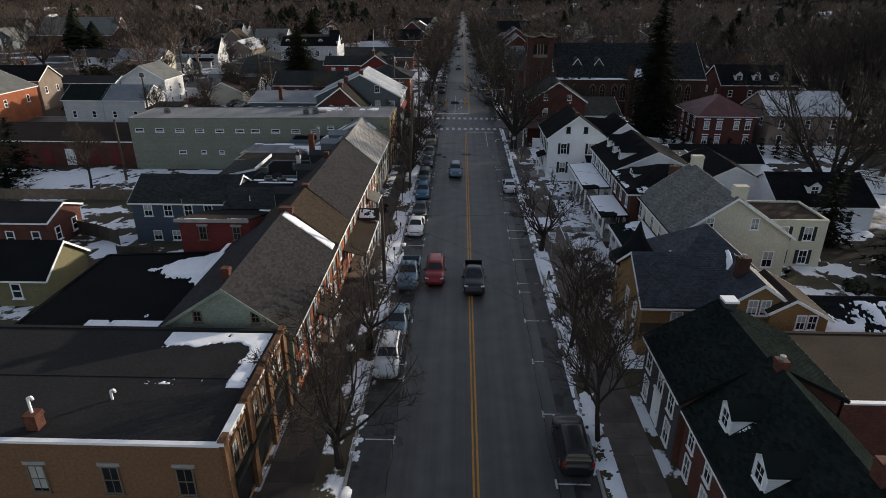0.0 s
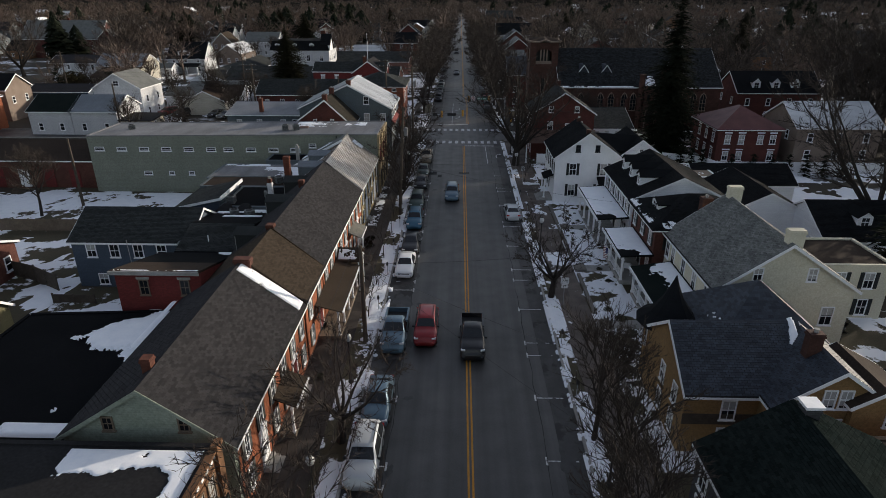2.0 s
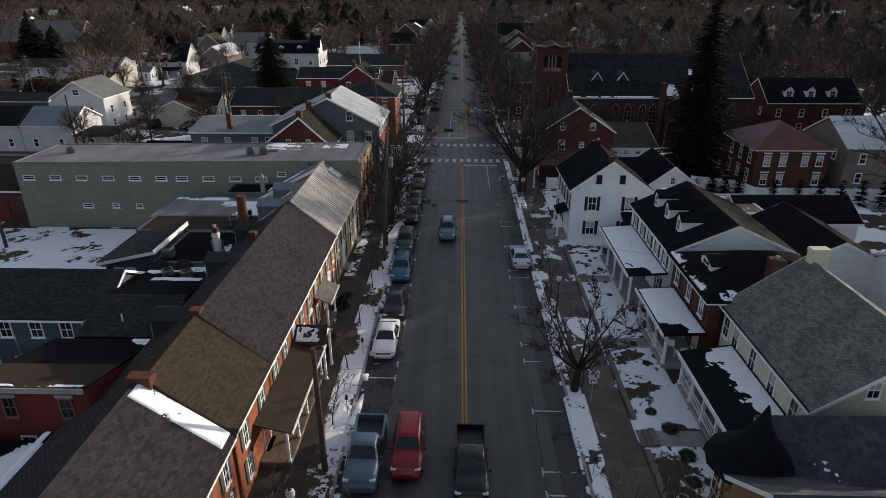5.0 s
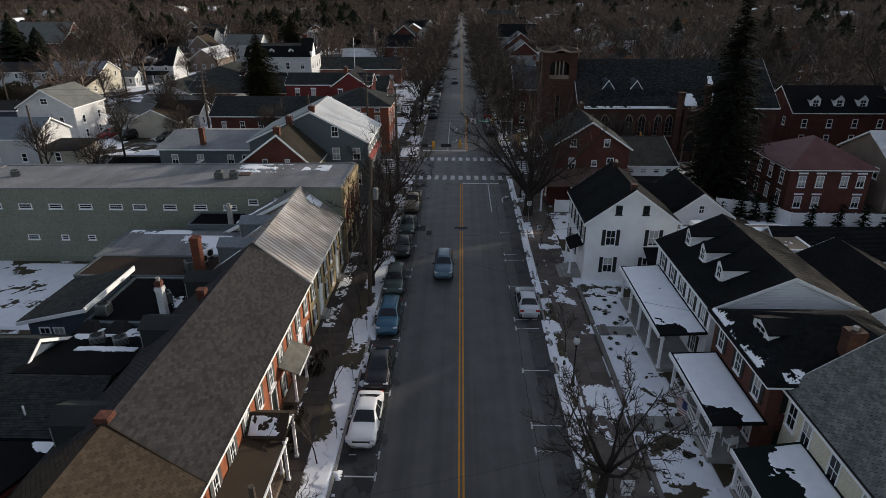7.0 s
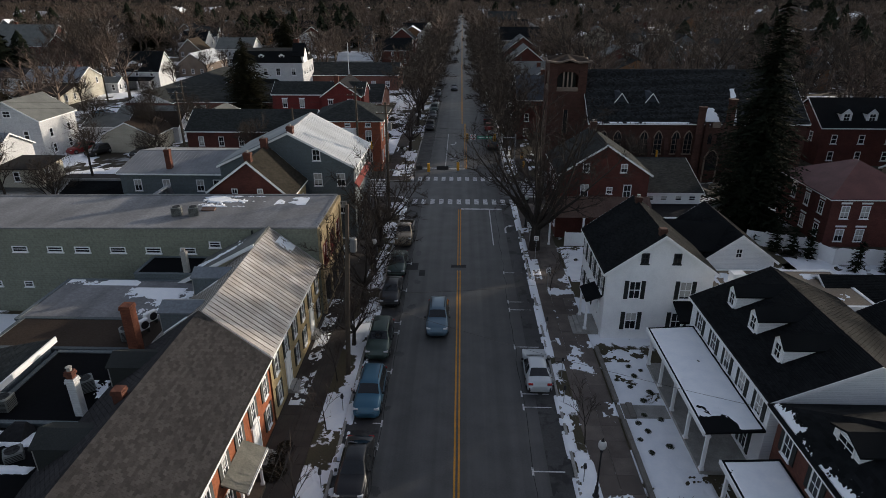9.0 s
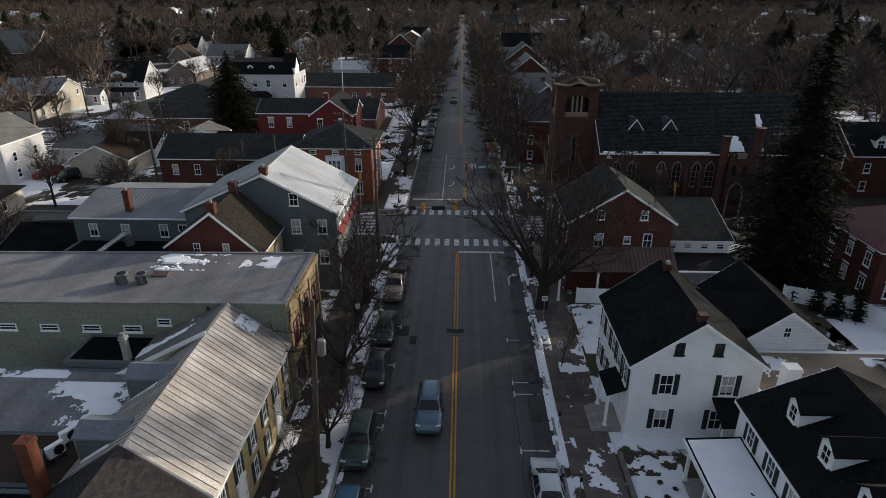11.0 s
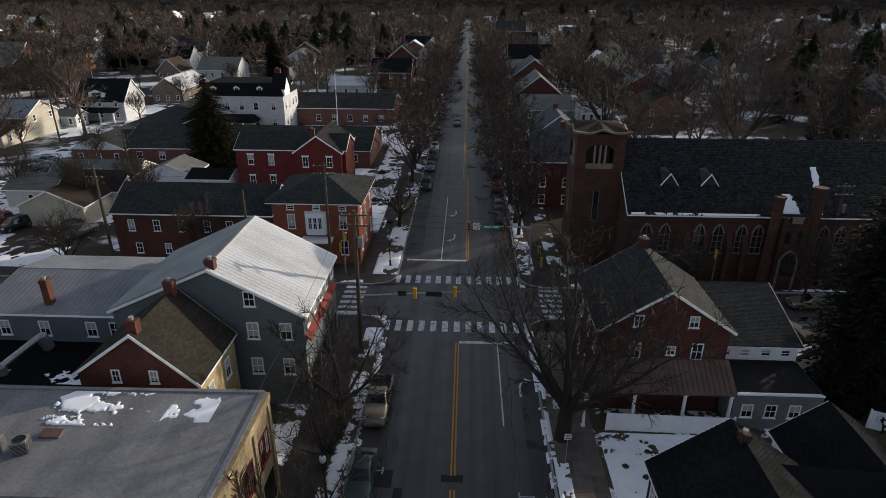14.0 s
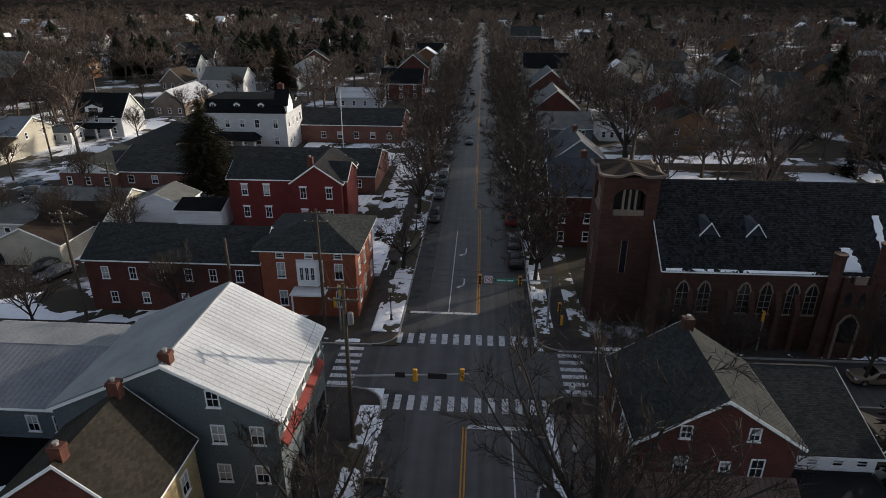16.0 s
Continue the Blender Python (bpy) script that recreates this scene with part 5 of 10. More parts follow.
bay = part("bay_window", bm, WHITE, hp, "white painted bay window")
for x in (-17.0, -16.4, -15.8):
    window(hp, x, 136.5, 4.9, "s", 0.5, 1.6)
bm = bmesh.new()
box(bm, -18.3, -14.5, 135.6, 137.58, 3.4, 3.6)
for x in (-18.1, -14.7):
    box(bm, x - 0.08, x + 0.08, 135.7, 135.86, 0.1, 3.4)
part("entrance_porch", bm, WHITE, hp)
lr = gable("long_brick_house", "long red brick range with dark roof", -42.0, -22.0, 137.6, 146.4, 6.3, 8.75, "x", RED_BRICK, SH_CHAR)
windows(lr, "s", 137.6, (-39.8, -36.6, -33.4, -30.2, -27.4, -24.4), (3.9,), 0.85, 1.5)
windows(lr, "s", 137.6, (-39.3, -35.6, -31.0, -27.8, -24.4), (0.9,), 0.85, 1.4)
rr = gable("red_house", "bright red brick house with white lintels", -36.0, -17.9, 164.4, 171.5, 7.8, 9.6, "x", RED_PAINT, SH_CHAR)
windows(rr, "s", 164.4, (-33.6, -30.2, -25.6, -20.5), (5.2, 1.7), 0.95, 1.7, lintel=WHITE)
rr2 = gable("red_house_gable", "red brick cross gable with dark roof", -26.0, -18.5, 163.4, 175.0, 7.6, 10.2, "y", RED_PAINT, SH_GREY, at=-22.3)
windows(rr2, "s", 163.4, (-24.3, -20.4), (5.2, 1.7), 0.95, 1.7, lintel=WHITE)
chimney(rr2, -23.0, 164.0, 9.6, 11.4)
for lab, x0, x1, y0, y1, ev, rg, ax, wl, ro in (("white clapboard garage with grey roof", -52.5, -44.5, 165.5, 172, 3.0, 4.6, "y", WHITE_SIDING, SH_OLD), ("white shed with dark low roof", -44.3, -37.2, 163.0, 169, 3.0, 3.9, "x", WHITE_SIDING, SH_BLACK), ("long pale shed with blue-grey roof", -68, -53.2, 162.5, 172, 2.6, 4.8, "x", CREAM_WALL, SH_OLD), ("pale garage with brown hipped roof", -62.5, -53.0, 148.5, 157, 3.0, 5.2, "y", CREAM_WALL, FLAT_BROWN)):
    gable("garage", lab, x0, x1, y0, y1, ev, rg, ax, wl, ro, cover="")
lg = gable("long_low_range", "long low brick range with dark shingle roof", -66.0, -17.0, 183.0, 200.0, 3.1, 5.9, "x", DULL_BRICK, SH_CHAR, row=0.3, tab=0.8)
windows(lg, "s", 183.0, (-62.5, -58, -40, -20), (0.9,), 1.2, 1.5)
# White walls in the dimmed siding, for the shade on the south face.
wm = flat_block("white_mansion", "white stucco mansion with black mansard roof", -60.5, -41.5, 211.5, 224.0, 8.6, DIMMED_SIDING, FLAT_DARK, parapet=0.2)
bm = bmesh.new()
loft(bm, [[(-60.6, 211.4, 8.7), (-41.4, 211.4, 8.7), (-41.4, 224.1, 8.7), (-60.6, 224.1, 8.7)], [(-59.6, 212.4, 11.6), (-42.4, 212.4, 11.6), (-42.4, 223.1, 11.6), (-59.6, 223.1, 11.6)]])
part("mansard_roof", bm, SH_BLACK, wm)
windows(wm, "s", 211.5, (-58.4, -55.0, -51.6, -48.2, -44.0), (5.4, 1.6), 1.1, 1.9)
windows(wm, "e", -41.5, (213.5, 216.5, 219.5, 222.2), (5.4, 1.6), 1.1, 1.9)
for x in (-58, -52.5, -47):
    dormer(wm, x, 211.9, 9.2, "s", 1.5, 1.4, 1.6, 0.4, WHITE, SH_BLACK)
for y in (214, 217.7, 221.5):
    dormer(wm, -41.9, y, 9.2, "e", 1.5, 1.4, 1.6, 0.4, WHITE, SH_BLACK)
chimney(wm, -44.5, 219.0, 11.4, 14.2, 1.4, 0.8)
bm = bmesh.new()
prism(bm, [(212.0, 8.7), (216.4, 8.7), (216.4, 10.6), (214.2, 13.4), (212.0, 10.6)], -44.0, -41.2, "x")
eg = part("end_gable", bm, WHITE, wm, "tall white end gable")
for sy in (-1, 1):
    bm = bmesh.new()
    prism(bm, [(214.2, 13.42), (214.2, 13.62), (214.2 + sy * 2.5, 10.45), (214.2 + sy * 2.5, 10.25)], -44.2, -40.9, "x")
    part("gable_roof", bm, SH_BLACK, eg)
bm = bmesh.new()
loft(bm, [[(-58.6, 207.2, 3.3), (-47.4, 207.2, 3.3), (-47.4, 211.47, 3.3), (-58.6, 211.47, 3.3)], [(-58.6, 207.2, 3.5), (-47.4, 207.2, 3.5), (-47.4, 211.47, 3.5), (-58.6, 211.47, 3.5)], [(-57.2, 208.8, 4.5), (-48.8, 208.8, 4.5), (-48.8, 211.47, 4.5), (-57.2, 211.47, 4.5)]])
pr = part("porch_roof", bm, SH_BLACK, wm, "low black hipped porch roof")
for x in (-58.2, -55.6, -53.0, -50.4, -47.8):
    bm = bmesh.new()
    box(bm, x - 0.16, x + 0.16, 207.5, 207.82, -0.2, 3.296)
    part("porch_post", bm, WHITE, pr)
fb = gable("brick_school", "long low red brick hall with grey roof", -44.5, -17.0, 222.0, 238.0, 4.2, 6.7, "x", DULL_BRICK, SH_CHAR, row=0.3, tab=0.8)
windows(fb, "s", 222.0, (-36, -32, -28, -24, -20), (1.0,), 1.2, 1.6)

# raised rear slope behind the tin roof
bm = bmesh.new()
prism(bm, [(-21.0, 3.0), (-14.75, 3.0), (-14.75, 8.32), (-21.0, 5.05)], 87.2, 90.85, "y")
ell = part("rear_ell", bm, CREAM, e, "cream walled rear wing")
bm = bmesh.new()
prism(bm, [(-21.5, 4.83), (-21.5, 5.0), (-14.72, 8.56), (-14.72, 8.38)], 86.9, 90.86, "y")
part("ell_roof", bm, SH_OLD, ell, "grey shingled lean-to roof")
bm = bmesh.new()
prism(bm, [(-21.5, 4.7), (-21.5, 5.02), (-14.75, 8.56), (-14.75, 8.24)], 86.82, 86.897, "y")
part("fascia", bm, WHITE, ell, "white fascia board")

# ---- east side of the street ----
d2 = gable("dormer_house", "brick house with dark roof and white dormers", 13.1, 21.0, 12.0, 28.2, 4.05, 7.45, "y", DARK_BRICK, SH_GREEN, at=17.1, barge=SH_GREEN)
dormer(d2, 13.95, 25.7, 4.95, "w", 1.35, 1.25, 2.4, 0.5, WHITE_SIDING, SH_GREEN)
dormer(d2, 13.95, 21.8, 4.95, "w", 1.35, 1.25, 2.4, 0.5, WHITE_SIDING, SH_GREEN)
dormer(d2, 13.95, 17.6, 4.95, "w", 1.35, 1.25, 2.4, 0.5, WHITE_SIDING, SH_GREEN)
windows(d2, "w", 13.1, (27.0, 24.6, 22.2, 19.8), (2.3,), 0.85, 1.5, lintel=WHITE)
windows(d2, "w", 13.1, (27.0, 24.6), (0.3,), 0.85, 1.5)
chimney(d2, 17.1, 27.4, 6.8, 8.1, 0.55, 0.55, DARK_BRICK)
chimney(d2, 17.4, 19.3, 6.6, 8.6, 0.8, 0.8)
d1 = gable("grey_front_house", "grey painted brick house with dark green roof", 12.8, 21.6, 28.45, 35.3, 4.6, 7.2, "y", DARK_BRICK, SH_GREEN, at=17.0, eave2=4.9, barge=SH_GREEN)
bm = bmesh.new()
box(bm, 12.74, 12.797, 28.5, 35.25, 0, 4.55)
part("front_facing", bm, SLATE_PAINT, d1, "dark grey painted front")
windows(d1, "w", 12.74, (29.7, 31.7, 34.1), (2.7,), 0.95, 1.5)
windows(d1, "w", 12.74, (29.7, 34.1), (0.55,), 0.95, 1.6)
door(d1, 12.74, 31.9, 0.3, "w", WHITE)
bx = flat_block("rear_wing", "brick rear wing with brown felt roof", 21.65, 31.0, 28.3, 36.0, 4.75, DARK_BRICK, FLAT_BROWN, parapet=0.12, coping=WHITE, trimmed="s")
windows(bx, "s", 28.3, (25.5, 28.6), (1.8,), 1.0, 1.6)

vc = gable("ochre_house", "ochre clapboard house with blue slate roof", 13.7, 21.2, 39.9, 47.4, 4.5, 7.0, "x", YELLOW_SIDING, SH_SLATE, over=0.35)
windows(vc, "s", 39.9, (16.3,), (2.6,), 0.9, 1.4)
windows(vc, "s", 39.9, (16.3,), (0.6,), 0.9, 1.4)
windows(vc, "w", 13.7, (41.5, 43.8), (2.6, 0.6), 0.8, 1.4)
bm = bmesh.new()
box(bm, 13.68, 18.5, 39.86, 39.896, 2.25, 3.0)
part("shingle_band", bm, POLE_WOOD, vc, "dark patterned shingle band")
vg = gable("ochre_cross_gable", "ochre cross gable with slate roof", 18.0, 25.0, 38.6, 43.6, 4.5, 6.85, "y", YELLOW_SIDING, SH_SLATE, at=21.5, eave2=4.4, over=0.2)
hip("ochre_rear_block", "ochre rear block under a steep slate pyramid roof", 17.0, 24.2, 44.0, 51.2, 4.7, 8.1, YELLOW_SIDING, SH_SLATE, over=0.3)
windows(vg, "s", 38.6, (21.0, 21.9), (4.5,), 0.75, 1.25)
windows(vg, "s", 38.6, (21.6,), (2.6,), 0.9, 1.2)
chimney(vg, 20.9, 41.0, 6.0, 8.0, 0.8, 0.6, STONE_BROWN)
chimney(d1, 17.3, 34.6, 6.6, 7.75, 0.7, 0.7, SLATE_PAINT, False)
bm = bmesh.new()
box(bm, 16.85, 17.75, 34.15, 35.05, 7.753, 7.9)
part("chimney_slab", bm, WHITE, d1, "white stone chimney slab")
gable("ochre_wing", "low ochre wing with dark roof", 26.45, 36.0, 38.8, 44.8, 2.8, 4.3, "x", YELLOW_SIDING, SH_BLACK)
vf = gable("ochre_side_gable", "ochre side gable with brown roof", 22.2, 26.3, 38.2, 42.9, 5.0, 5.9, "y", YELLOW_SIDING, FLAT_BROWN, cover="", at=23.7, eave2=4.5)
windows(vf, "s", 38.2, (24.4, 25.2), (3.6,), 0.7, 1.2)
# turret
t = root("turret", 15.4, 48.4, 0, "ochre corner turret with dark conical roof", "turret")
bm = bmesh.new()
turned(bm, 15.4, 48.4, [(1.7, -0.5), (1.7, 4.5)], 8)
part("wall", bm, YELLOW_SIDING, t)
bm = bmesh.new()
turned(bm, 15.4, 48.4, [(2.35, 4.45), (2.35, 4.6), (1.45, 5.2), (0.75, 6.2), (0.3, 7.2), (0.03, 8.0)], 12)
part("roof", bm, SH_BLACK, t)
for k in range(4):
    ang = 180 + 45 * k
    m = pose(15.4 + 1.6 * math.cos(radians(ang)), 48.4 + 1.6 * math.sin(radians(ang)), 2.6, 0, 0, ang + 90)
    bm = bmesh.new()
    box(bm, -0.35, 0.35, -0.05, 0.03, 0, 1.4, m)
    part("window", bm, GLASS, t)
    bm = bmesh.new()
    for q in ((-0.42, -0.35, 0, 1.4), (0.35, 0.42, 0, 1.4), (-0.35, 0.35, 1.33, 1.4), (-0.35, 0.35, 0, 0.07), (-0.35, 0.35, 0.67, 0.73)):
        box(bm, q[0], q[1], -0.08, 0.03, q[2], q[3], m)
    part("window_frame", bm, WHITE, t)

cr = gable("cream_house", "cream stucco house with old grey slate roof", 19.7, 30.0, 51.6, 63.0, 5.45, 9.0, "y", CREAM, SH_OLD, at=24.6, over=0.35, end=0.35)
windows(cr, "s", 51.6, (22.6, 26.6), (6.1,), 0.75, 1.1)
windows(cr, "s", 51.6, (23.0, 28.4), (2.4,), 1.0, 1.6)
windows(cr, "s", 51.6, (23.0,), (0.2,), 1.0, 1.5)
windows(cr, "w", 19.7, (53.0, 55.6, 58.2, 60.8, 62.3), (3.3,), 0.9, 1.6)
windows(cr, "w", 19.7, (53.0, 58.2, 60.8), (0.7,), 0.9, 1.6)
for y in (52.0, 62.6):
    chimney(cr, 24.9, y, 7.8, 10.1, 1.15, 0.65, CREAM, False)
crw = flat_block("cream_wing", "cream stucco wing with black shutters", 30.05, 36.6, 57.0, 63.0, 5.1, CREAM, FLAT_BROWN, parapet=0.2, coping=CREAM)
windows(crw, "s", 57.0, (32.4, 34.8), (2.9, 0.4), 0.9, 1.5, shutters=DARK_TRIM)
porch(cr, 16.3, 19.68, 52.4, 60.8, 2.75, 0.45, SH_GREEN, posts=5, slope=0.6, roof_snow=0.5, seed=41, tilt=1.1)

br = hip("brick_house", "brown brick house with dark hipped roof", 18.7, 28.4, 63.3, 71.2, 5.55, 7.9, DARK_BRICK, SH_BLACK, over=0.5)
windows(br, "w", 18.7, (64.6, 67.2, 69.9), (3.7,), 0.85, 1.4, shutters=DARK_TRIM)
windows(br, "w", 18.7, (64.6, 69.9), (0.8,), 0.9, 1.6)
door(br, 18.7, 67.2, 0.5, "w", DARK_TRIM)
windows(br, "s", 63.3, (20.3, 24.0), (3.6, 0.8), 0.9, 1.5, shutters=DARK_TRIM)
chimney(br, 23.4, 64.6, 5.6, 8.4, 0.95, 0.8, STONE_BROWN)
dormer(br, 19.7, 67.4, 6.15, "w", 2.1, 0.95, 2.8, 0.3, WHITE_SIDING, SH_BLACK)
porch(br, 15.8, 18.68, 62.9, 70.0, 3.0, 0.55, SH_BLACK, posts=4, slope=0.15, roof_snow=0.85, seed=42)

wh = gable("white_dormer_house", "white clapboard house with black roof and dormers", 18.75, 29.0, 72.2, 84.6, 5.55, 7.9, "y", WHITE_SIDING, SH_BLACK, at=23.9)
for y in (75.3, 78.6, 81.9):
    dormer(wh, 20.2, y, 6.3, "w", 1.25, 1.2, 2.9, 0.45, WHITE_SIDING, SH_BLACK)
windows(wh, "w", 18.75, (73.4, 75.7, 78.0, 80.3, 82.8), (3.75,), 0.85, 1.35, shutters=DARK_TRIM)
windows(wh, "w", 18.75, (74.2, 81.5), (0.7,), 0.9, 1.7, shutters=DARK_TRIM)
door(wh, 18.75, 78.0, 0.4, "w", DARK_TRIM)
windows(wh, "s", 72.2, (24.8, 27.0), (3.7,), 0.9, 1.4, shutters=DARK_TRIM)
porch(wh, 15.6, 18.73, 72.3, 83.6, 3.25, 0.4, SH_BLACK, posts=5, rail=False, slope=0.2, roof_snow=0.9, seed=43)

w = gable("white_house", "white painted brick house with black roof and shutters", 12.9, 21.3, 87.6, 96.9, 6.15, 9.2, "y", WHITE, SH_BLACK, at=17.0, end=0.3)
windows(w, "s", 87.6, (15.2, 19.2), (3.8,), 0.95, 1.6, shutters=DARK_TRIM)
windows(w, "s", 87.6, (15.2, 18.9), (1.0,), 0.95, 1.6, shutters=DARK_TRIM)
windows(w, "s", 87.6, (15.7, 18.2), (6.9,), 0.6, 0.9, frame_mat=DARK_TRIM)
windows(w, "w", 12.9, (88.8, 90.6, 92.4, 94.2, 95.9), (3.8,), 0.85, 1.6, shutters=DARK_TRIM)
windows(w, "w", 12.9, (92.4, 94.2, 95.9), (1.0,), 0.85, 1.6, shutters=DARK_TRIM)
door(w, 12.9, 89.6, 0.6, "w", WHITE)
chimney(w, 16.9, 88.0, 8.6, 9.75, 0.5, 0.5, STONE_BROWN, False)
chimney(w, 17.0, 95.5, 8.7, 9.8, 0.5, 0.5, STONE_BROWN)
chimney(w, 22.9, 87.3, 0, 6.4, 0.95, 0.8, WHITE, False)
bm = bmesh.new()
loft(bm, [[(18.9, 95.4, 7.7), (25.4, 95.4, 7.25), (25.4, 95.4, 7.4), (18.9, 95.4, 7.85)], [(21.2, 93.0, 5.8), (23.3, 93.0, 5.6), (23.3, 93.0, 5.75), (21.2, 93.0, 5.95)]])
part("saddle_roof", bm, SH_BLACK, w, "black shingled saddle to the rear wing")
bm = bmesh.new()
loft(bm, [[(18.4, 85.5, 2.75), (21.3, 85.5, 2.75), (21.3, 85.5, 2.9), (18.4, 85.5, 2.9)], [(18.4, 87.58, 3.5), (21.3, 87.58, 3.5), (21.3, 87.58, 3.65), (18.4, 87.58, 3.65)]])
sp = part("side_porch_roof", bm, SH_BLACK, w, "small black lean-to porch roof")
for x in (18.6, 21.1):
    bm = bmesh.new()
    post(bm, x, 85.7, 0.0, 2.77, 0.08)
    part("porch_post", bm, WHITE, sp)
bm = bmesh.new()
loft(bm, [[(11.6, y, 3.1), (11.6, y, 3.2), (12.88, y, 3.7), (12.88, y, 3.6)] for y in (88.2, 91.0)])
part("door_hood", bm, SH_BLACK, w)
for y in (88.4, 90.8):
    bm = bmesh.new()
    post(bm, 11.75, y, 0.5, 3.1, 0.09)
    part("porch_post", bm, WHITE, w)
bm = bmesh.new()
for s in range(3):
    box(bm, 11.5 - 0.35 * s, 12.87, 88.2 - 0.02 * s, 91.0 + 0.02 * s, 0.0, 0.5 - 0.16 * s)
part("steps", bm, KERB, w)
w2b = gable("white_rear_house", "white rear wing with black gabled roof", 22.4, 28.6, 92.8, 101.6, 4.9, 7.2, "y", WHITE_SIDING, SH_BLACK, at=25.4)
windows(w2b, "s", 92.8, (25.4,), (5.2,), 0.6, 0.9)
# The tan of this roof is painted sunlight.
flat_block("white_link", "white low wing with flat roof coloured as if sunlit", 21.35, 33.5, 86.0, 92.6, 4.2, WHITE, FLAT_SUN_TAN, parapet=0.1)

rb = gable("red_corner_house", "red brick corner house with old slate roof", 12.3, 22.3, 109.9, 118.9, 7.7, 10.95, "y", RED_BRICK, SH_CHAR, at=17.3, end=0.35)
windows(rb, "s", 109.9, (15.2, 20.0), (5.0,), 0.9, 1.5)
windows(rb, "s", 109.9, (18.0,), (5.4,), 0.7, 0.8)
windows(rb, "s", 109.9, (15.2, 19.4), (7.9,), 0.75, 1.0)
windows(rb, "w", 12.3, (111, 113.5, 116.5), (5.0, 1.2), 0.9, 1.6)
chimney(rb, 17.35, 118.3, 10.2, 11.9, 0.75, 0.7, STONE_BROWN)
rb2 = gable("white_rear_range", "white rear range with dark green-grey roof", 22.35, 29.5, 112.7, 121.2, 4.75, 6.9, "x", WHITE, SH_CHAR, at=119.9, eave2=6.2, lift=0.012)
windows(rb2, "s", 112.7, (23.6, 25.2, 26.9, 28.5), (3.75,), 0.8, 0.62, bars=False)
bm = bmesh.new()
loft(bm, [[(x, 107.4, 3.4), (x, 107.4, 3.52), (x, 109.88, 5.1), (x, 109.88, 4.98)] for x in (11.0, 22.6)])
part("porch_roof", bm, RUST_TIN, rb, "rusty ribbed metal porch roof")
seams("porch_roof_seams", (11.0, 109.88, 5.11), (1, 0, 0), tuple(Vector((0, -2.48, -1.58)).normalized()), 11.6, 2.9, RUST_TIN, rb, 0.4, 0.05)
for x in (11.3, 15.0, 18.8, 22.3):
    bm = bmesh.new()
    post(bm, x, 107.6, 0.1, 3.4, 0.1)
    part("porch_post", bm, WHITE, rb)
DULL_GREY = mat("dull_grey_boards", (0.20, 0.205, 0.20), (0.15, 0.155, 0.15), 0.8, 0.5, 8, 0.4, pattern="siding", psize=(40.0, 0.14), pc=(0.7, 0.7, 0.7))
rb3 = flat_block("low_annex", "low grey annex with dark flat roof", 22.7, 29.4, 107.9, 112.6, 3.35, DULL_GREY, FLAT_DARK, parapet=0.12, coping=WHITE, trimmed="s")
windows(rb3, "s", 107.9, (23.8, 25.6, 27.4), (1.2,), 0.9, 1.2)

gable("garage", "low garage with black roof and melting snow", 30.2, 34.0, 114.2, 119.6, 2.4, 3.2, "y", WHITE, SH_BLACK, boards=False)
snow("roof_snow", (32.1, 114.3, 3.37), (0, 1, 0), (-0.92, 0, -0.39), 5.2, 2.0, 0.46, 78, 0.08, 0.04, 0.9, 1.6, "melting snow in streaks on a garage roof", lambda a, b: 0.2 * np.sin(a * 60))

# church
ch = gable("church", "brown brick church with steep slate roof", 20.2, 52.0, 134.0, 152.0, 8.6, 15.0, "x", STONE_BROWN, SH_CHURCH, row=0.24, tab=0.3, lift=0.045)
for x in (22.4, 24.5, 28.4, 30.5, 33.1, 34.9, 42.2, 44.1, 46.8, 48.7):
    bm = bmesh.new()
    prism(bm, [(x - 0.55, 4.1), (x + 0.55, 4.1), (x + 0.55, 6.5), (x + 0.3, 7.1), (x, 7.35), (x - 0.3, 7.1), (x - 0.55, 6.5)], 133.9, 133.97, "y")
    wd = part("window", bm, GLASS, ch, "tall arched leaded church window")
    bm = bmesh.new()
    for q in (-0.6, -0.03, 0.54):
        box(bm, x + q, x + q + 0.06, 133.86, 133.93, 4.1, 6.5 if q != -0.03 else 7.3)
    for z in (4.7, 5.4, 6.1):
        box(bm, x - 0.54, x + 0.54, 133.865, 133.925, z, z + 0.05)
    for d in (-1, 1):
        prism(bm, [(x + d * 0.55, 6.45), (x + d * 0.72, 6.45), (x + d * 0.4, 7.2), (x, 7.55), (x, 7.36), (x + d * 0.3, 7.1)], 133.84, 133.98, "y")
    box(bm, x - 0.7, x + 0.7, 133.8, 133.99, 3.9, 4.09)
    part("window_stone", bm, STONE_TAN, wd)
    bm = bmesh.new()
    prism(bm, [(133.2, 0), (133.99, 0), (133.99, 6.5), (133.2, 4.8)], x - 1.6, x - 1.1, "x")
    part("buttress", bm, STONE_BROWN, ch)
for x in (25.3, 29.9):
    bm = bmesh.new()
    loft(bm, [[(x - 1.0, 137.2, 10.9), (x + 1.0, 137.2, 10.9), (x, 137.2, 12.3)], [(x - 1.0, 139.9, 12.6), (x + 1.0, 139.9, 12.6), (x, 139.9, 12.7)]])
    rv = part("roof_vent", bm, SH_SLATE, ch)
    bm = bmesh.new()
    for s in (-1, 1):
        loft(bm, [[(x + s * 1.05, yy, 10.85), (x + s * 1.05, yy, 11.0), (x, yy, 12.45), (x, yy, 12.3)] for yy in (137.02, 137.18)])
    part("vent_edge", bm, WHITE, rv)
bm = bmesh.new()
box(bm, 36.6, 39.5, 132.3, 133.99, -0.5, 8.3)
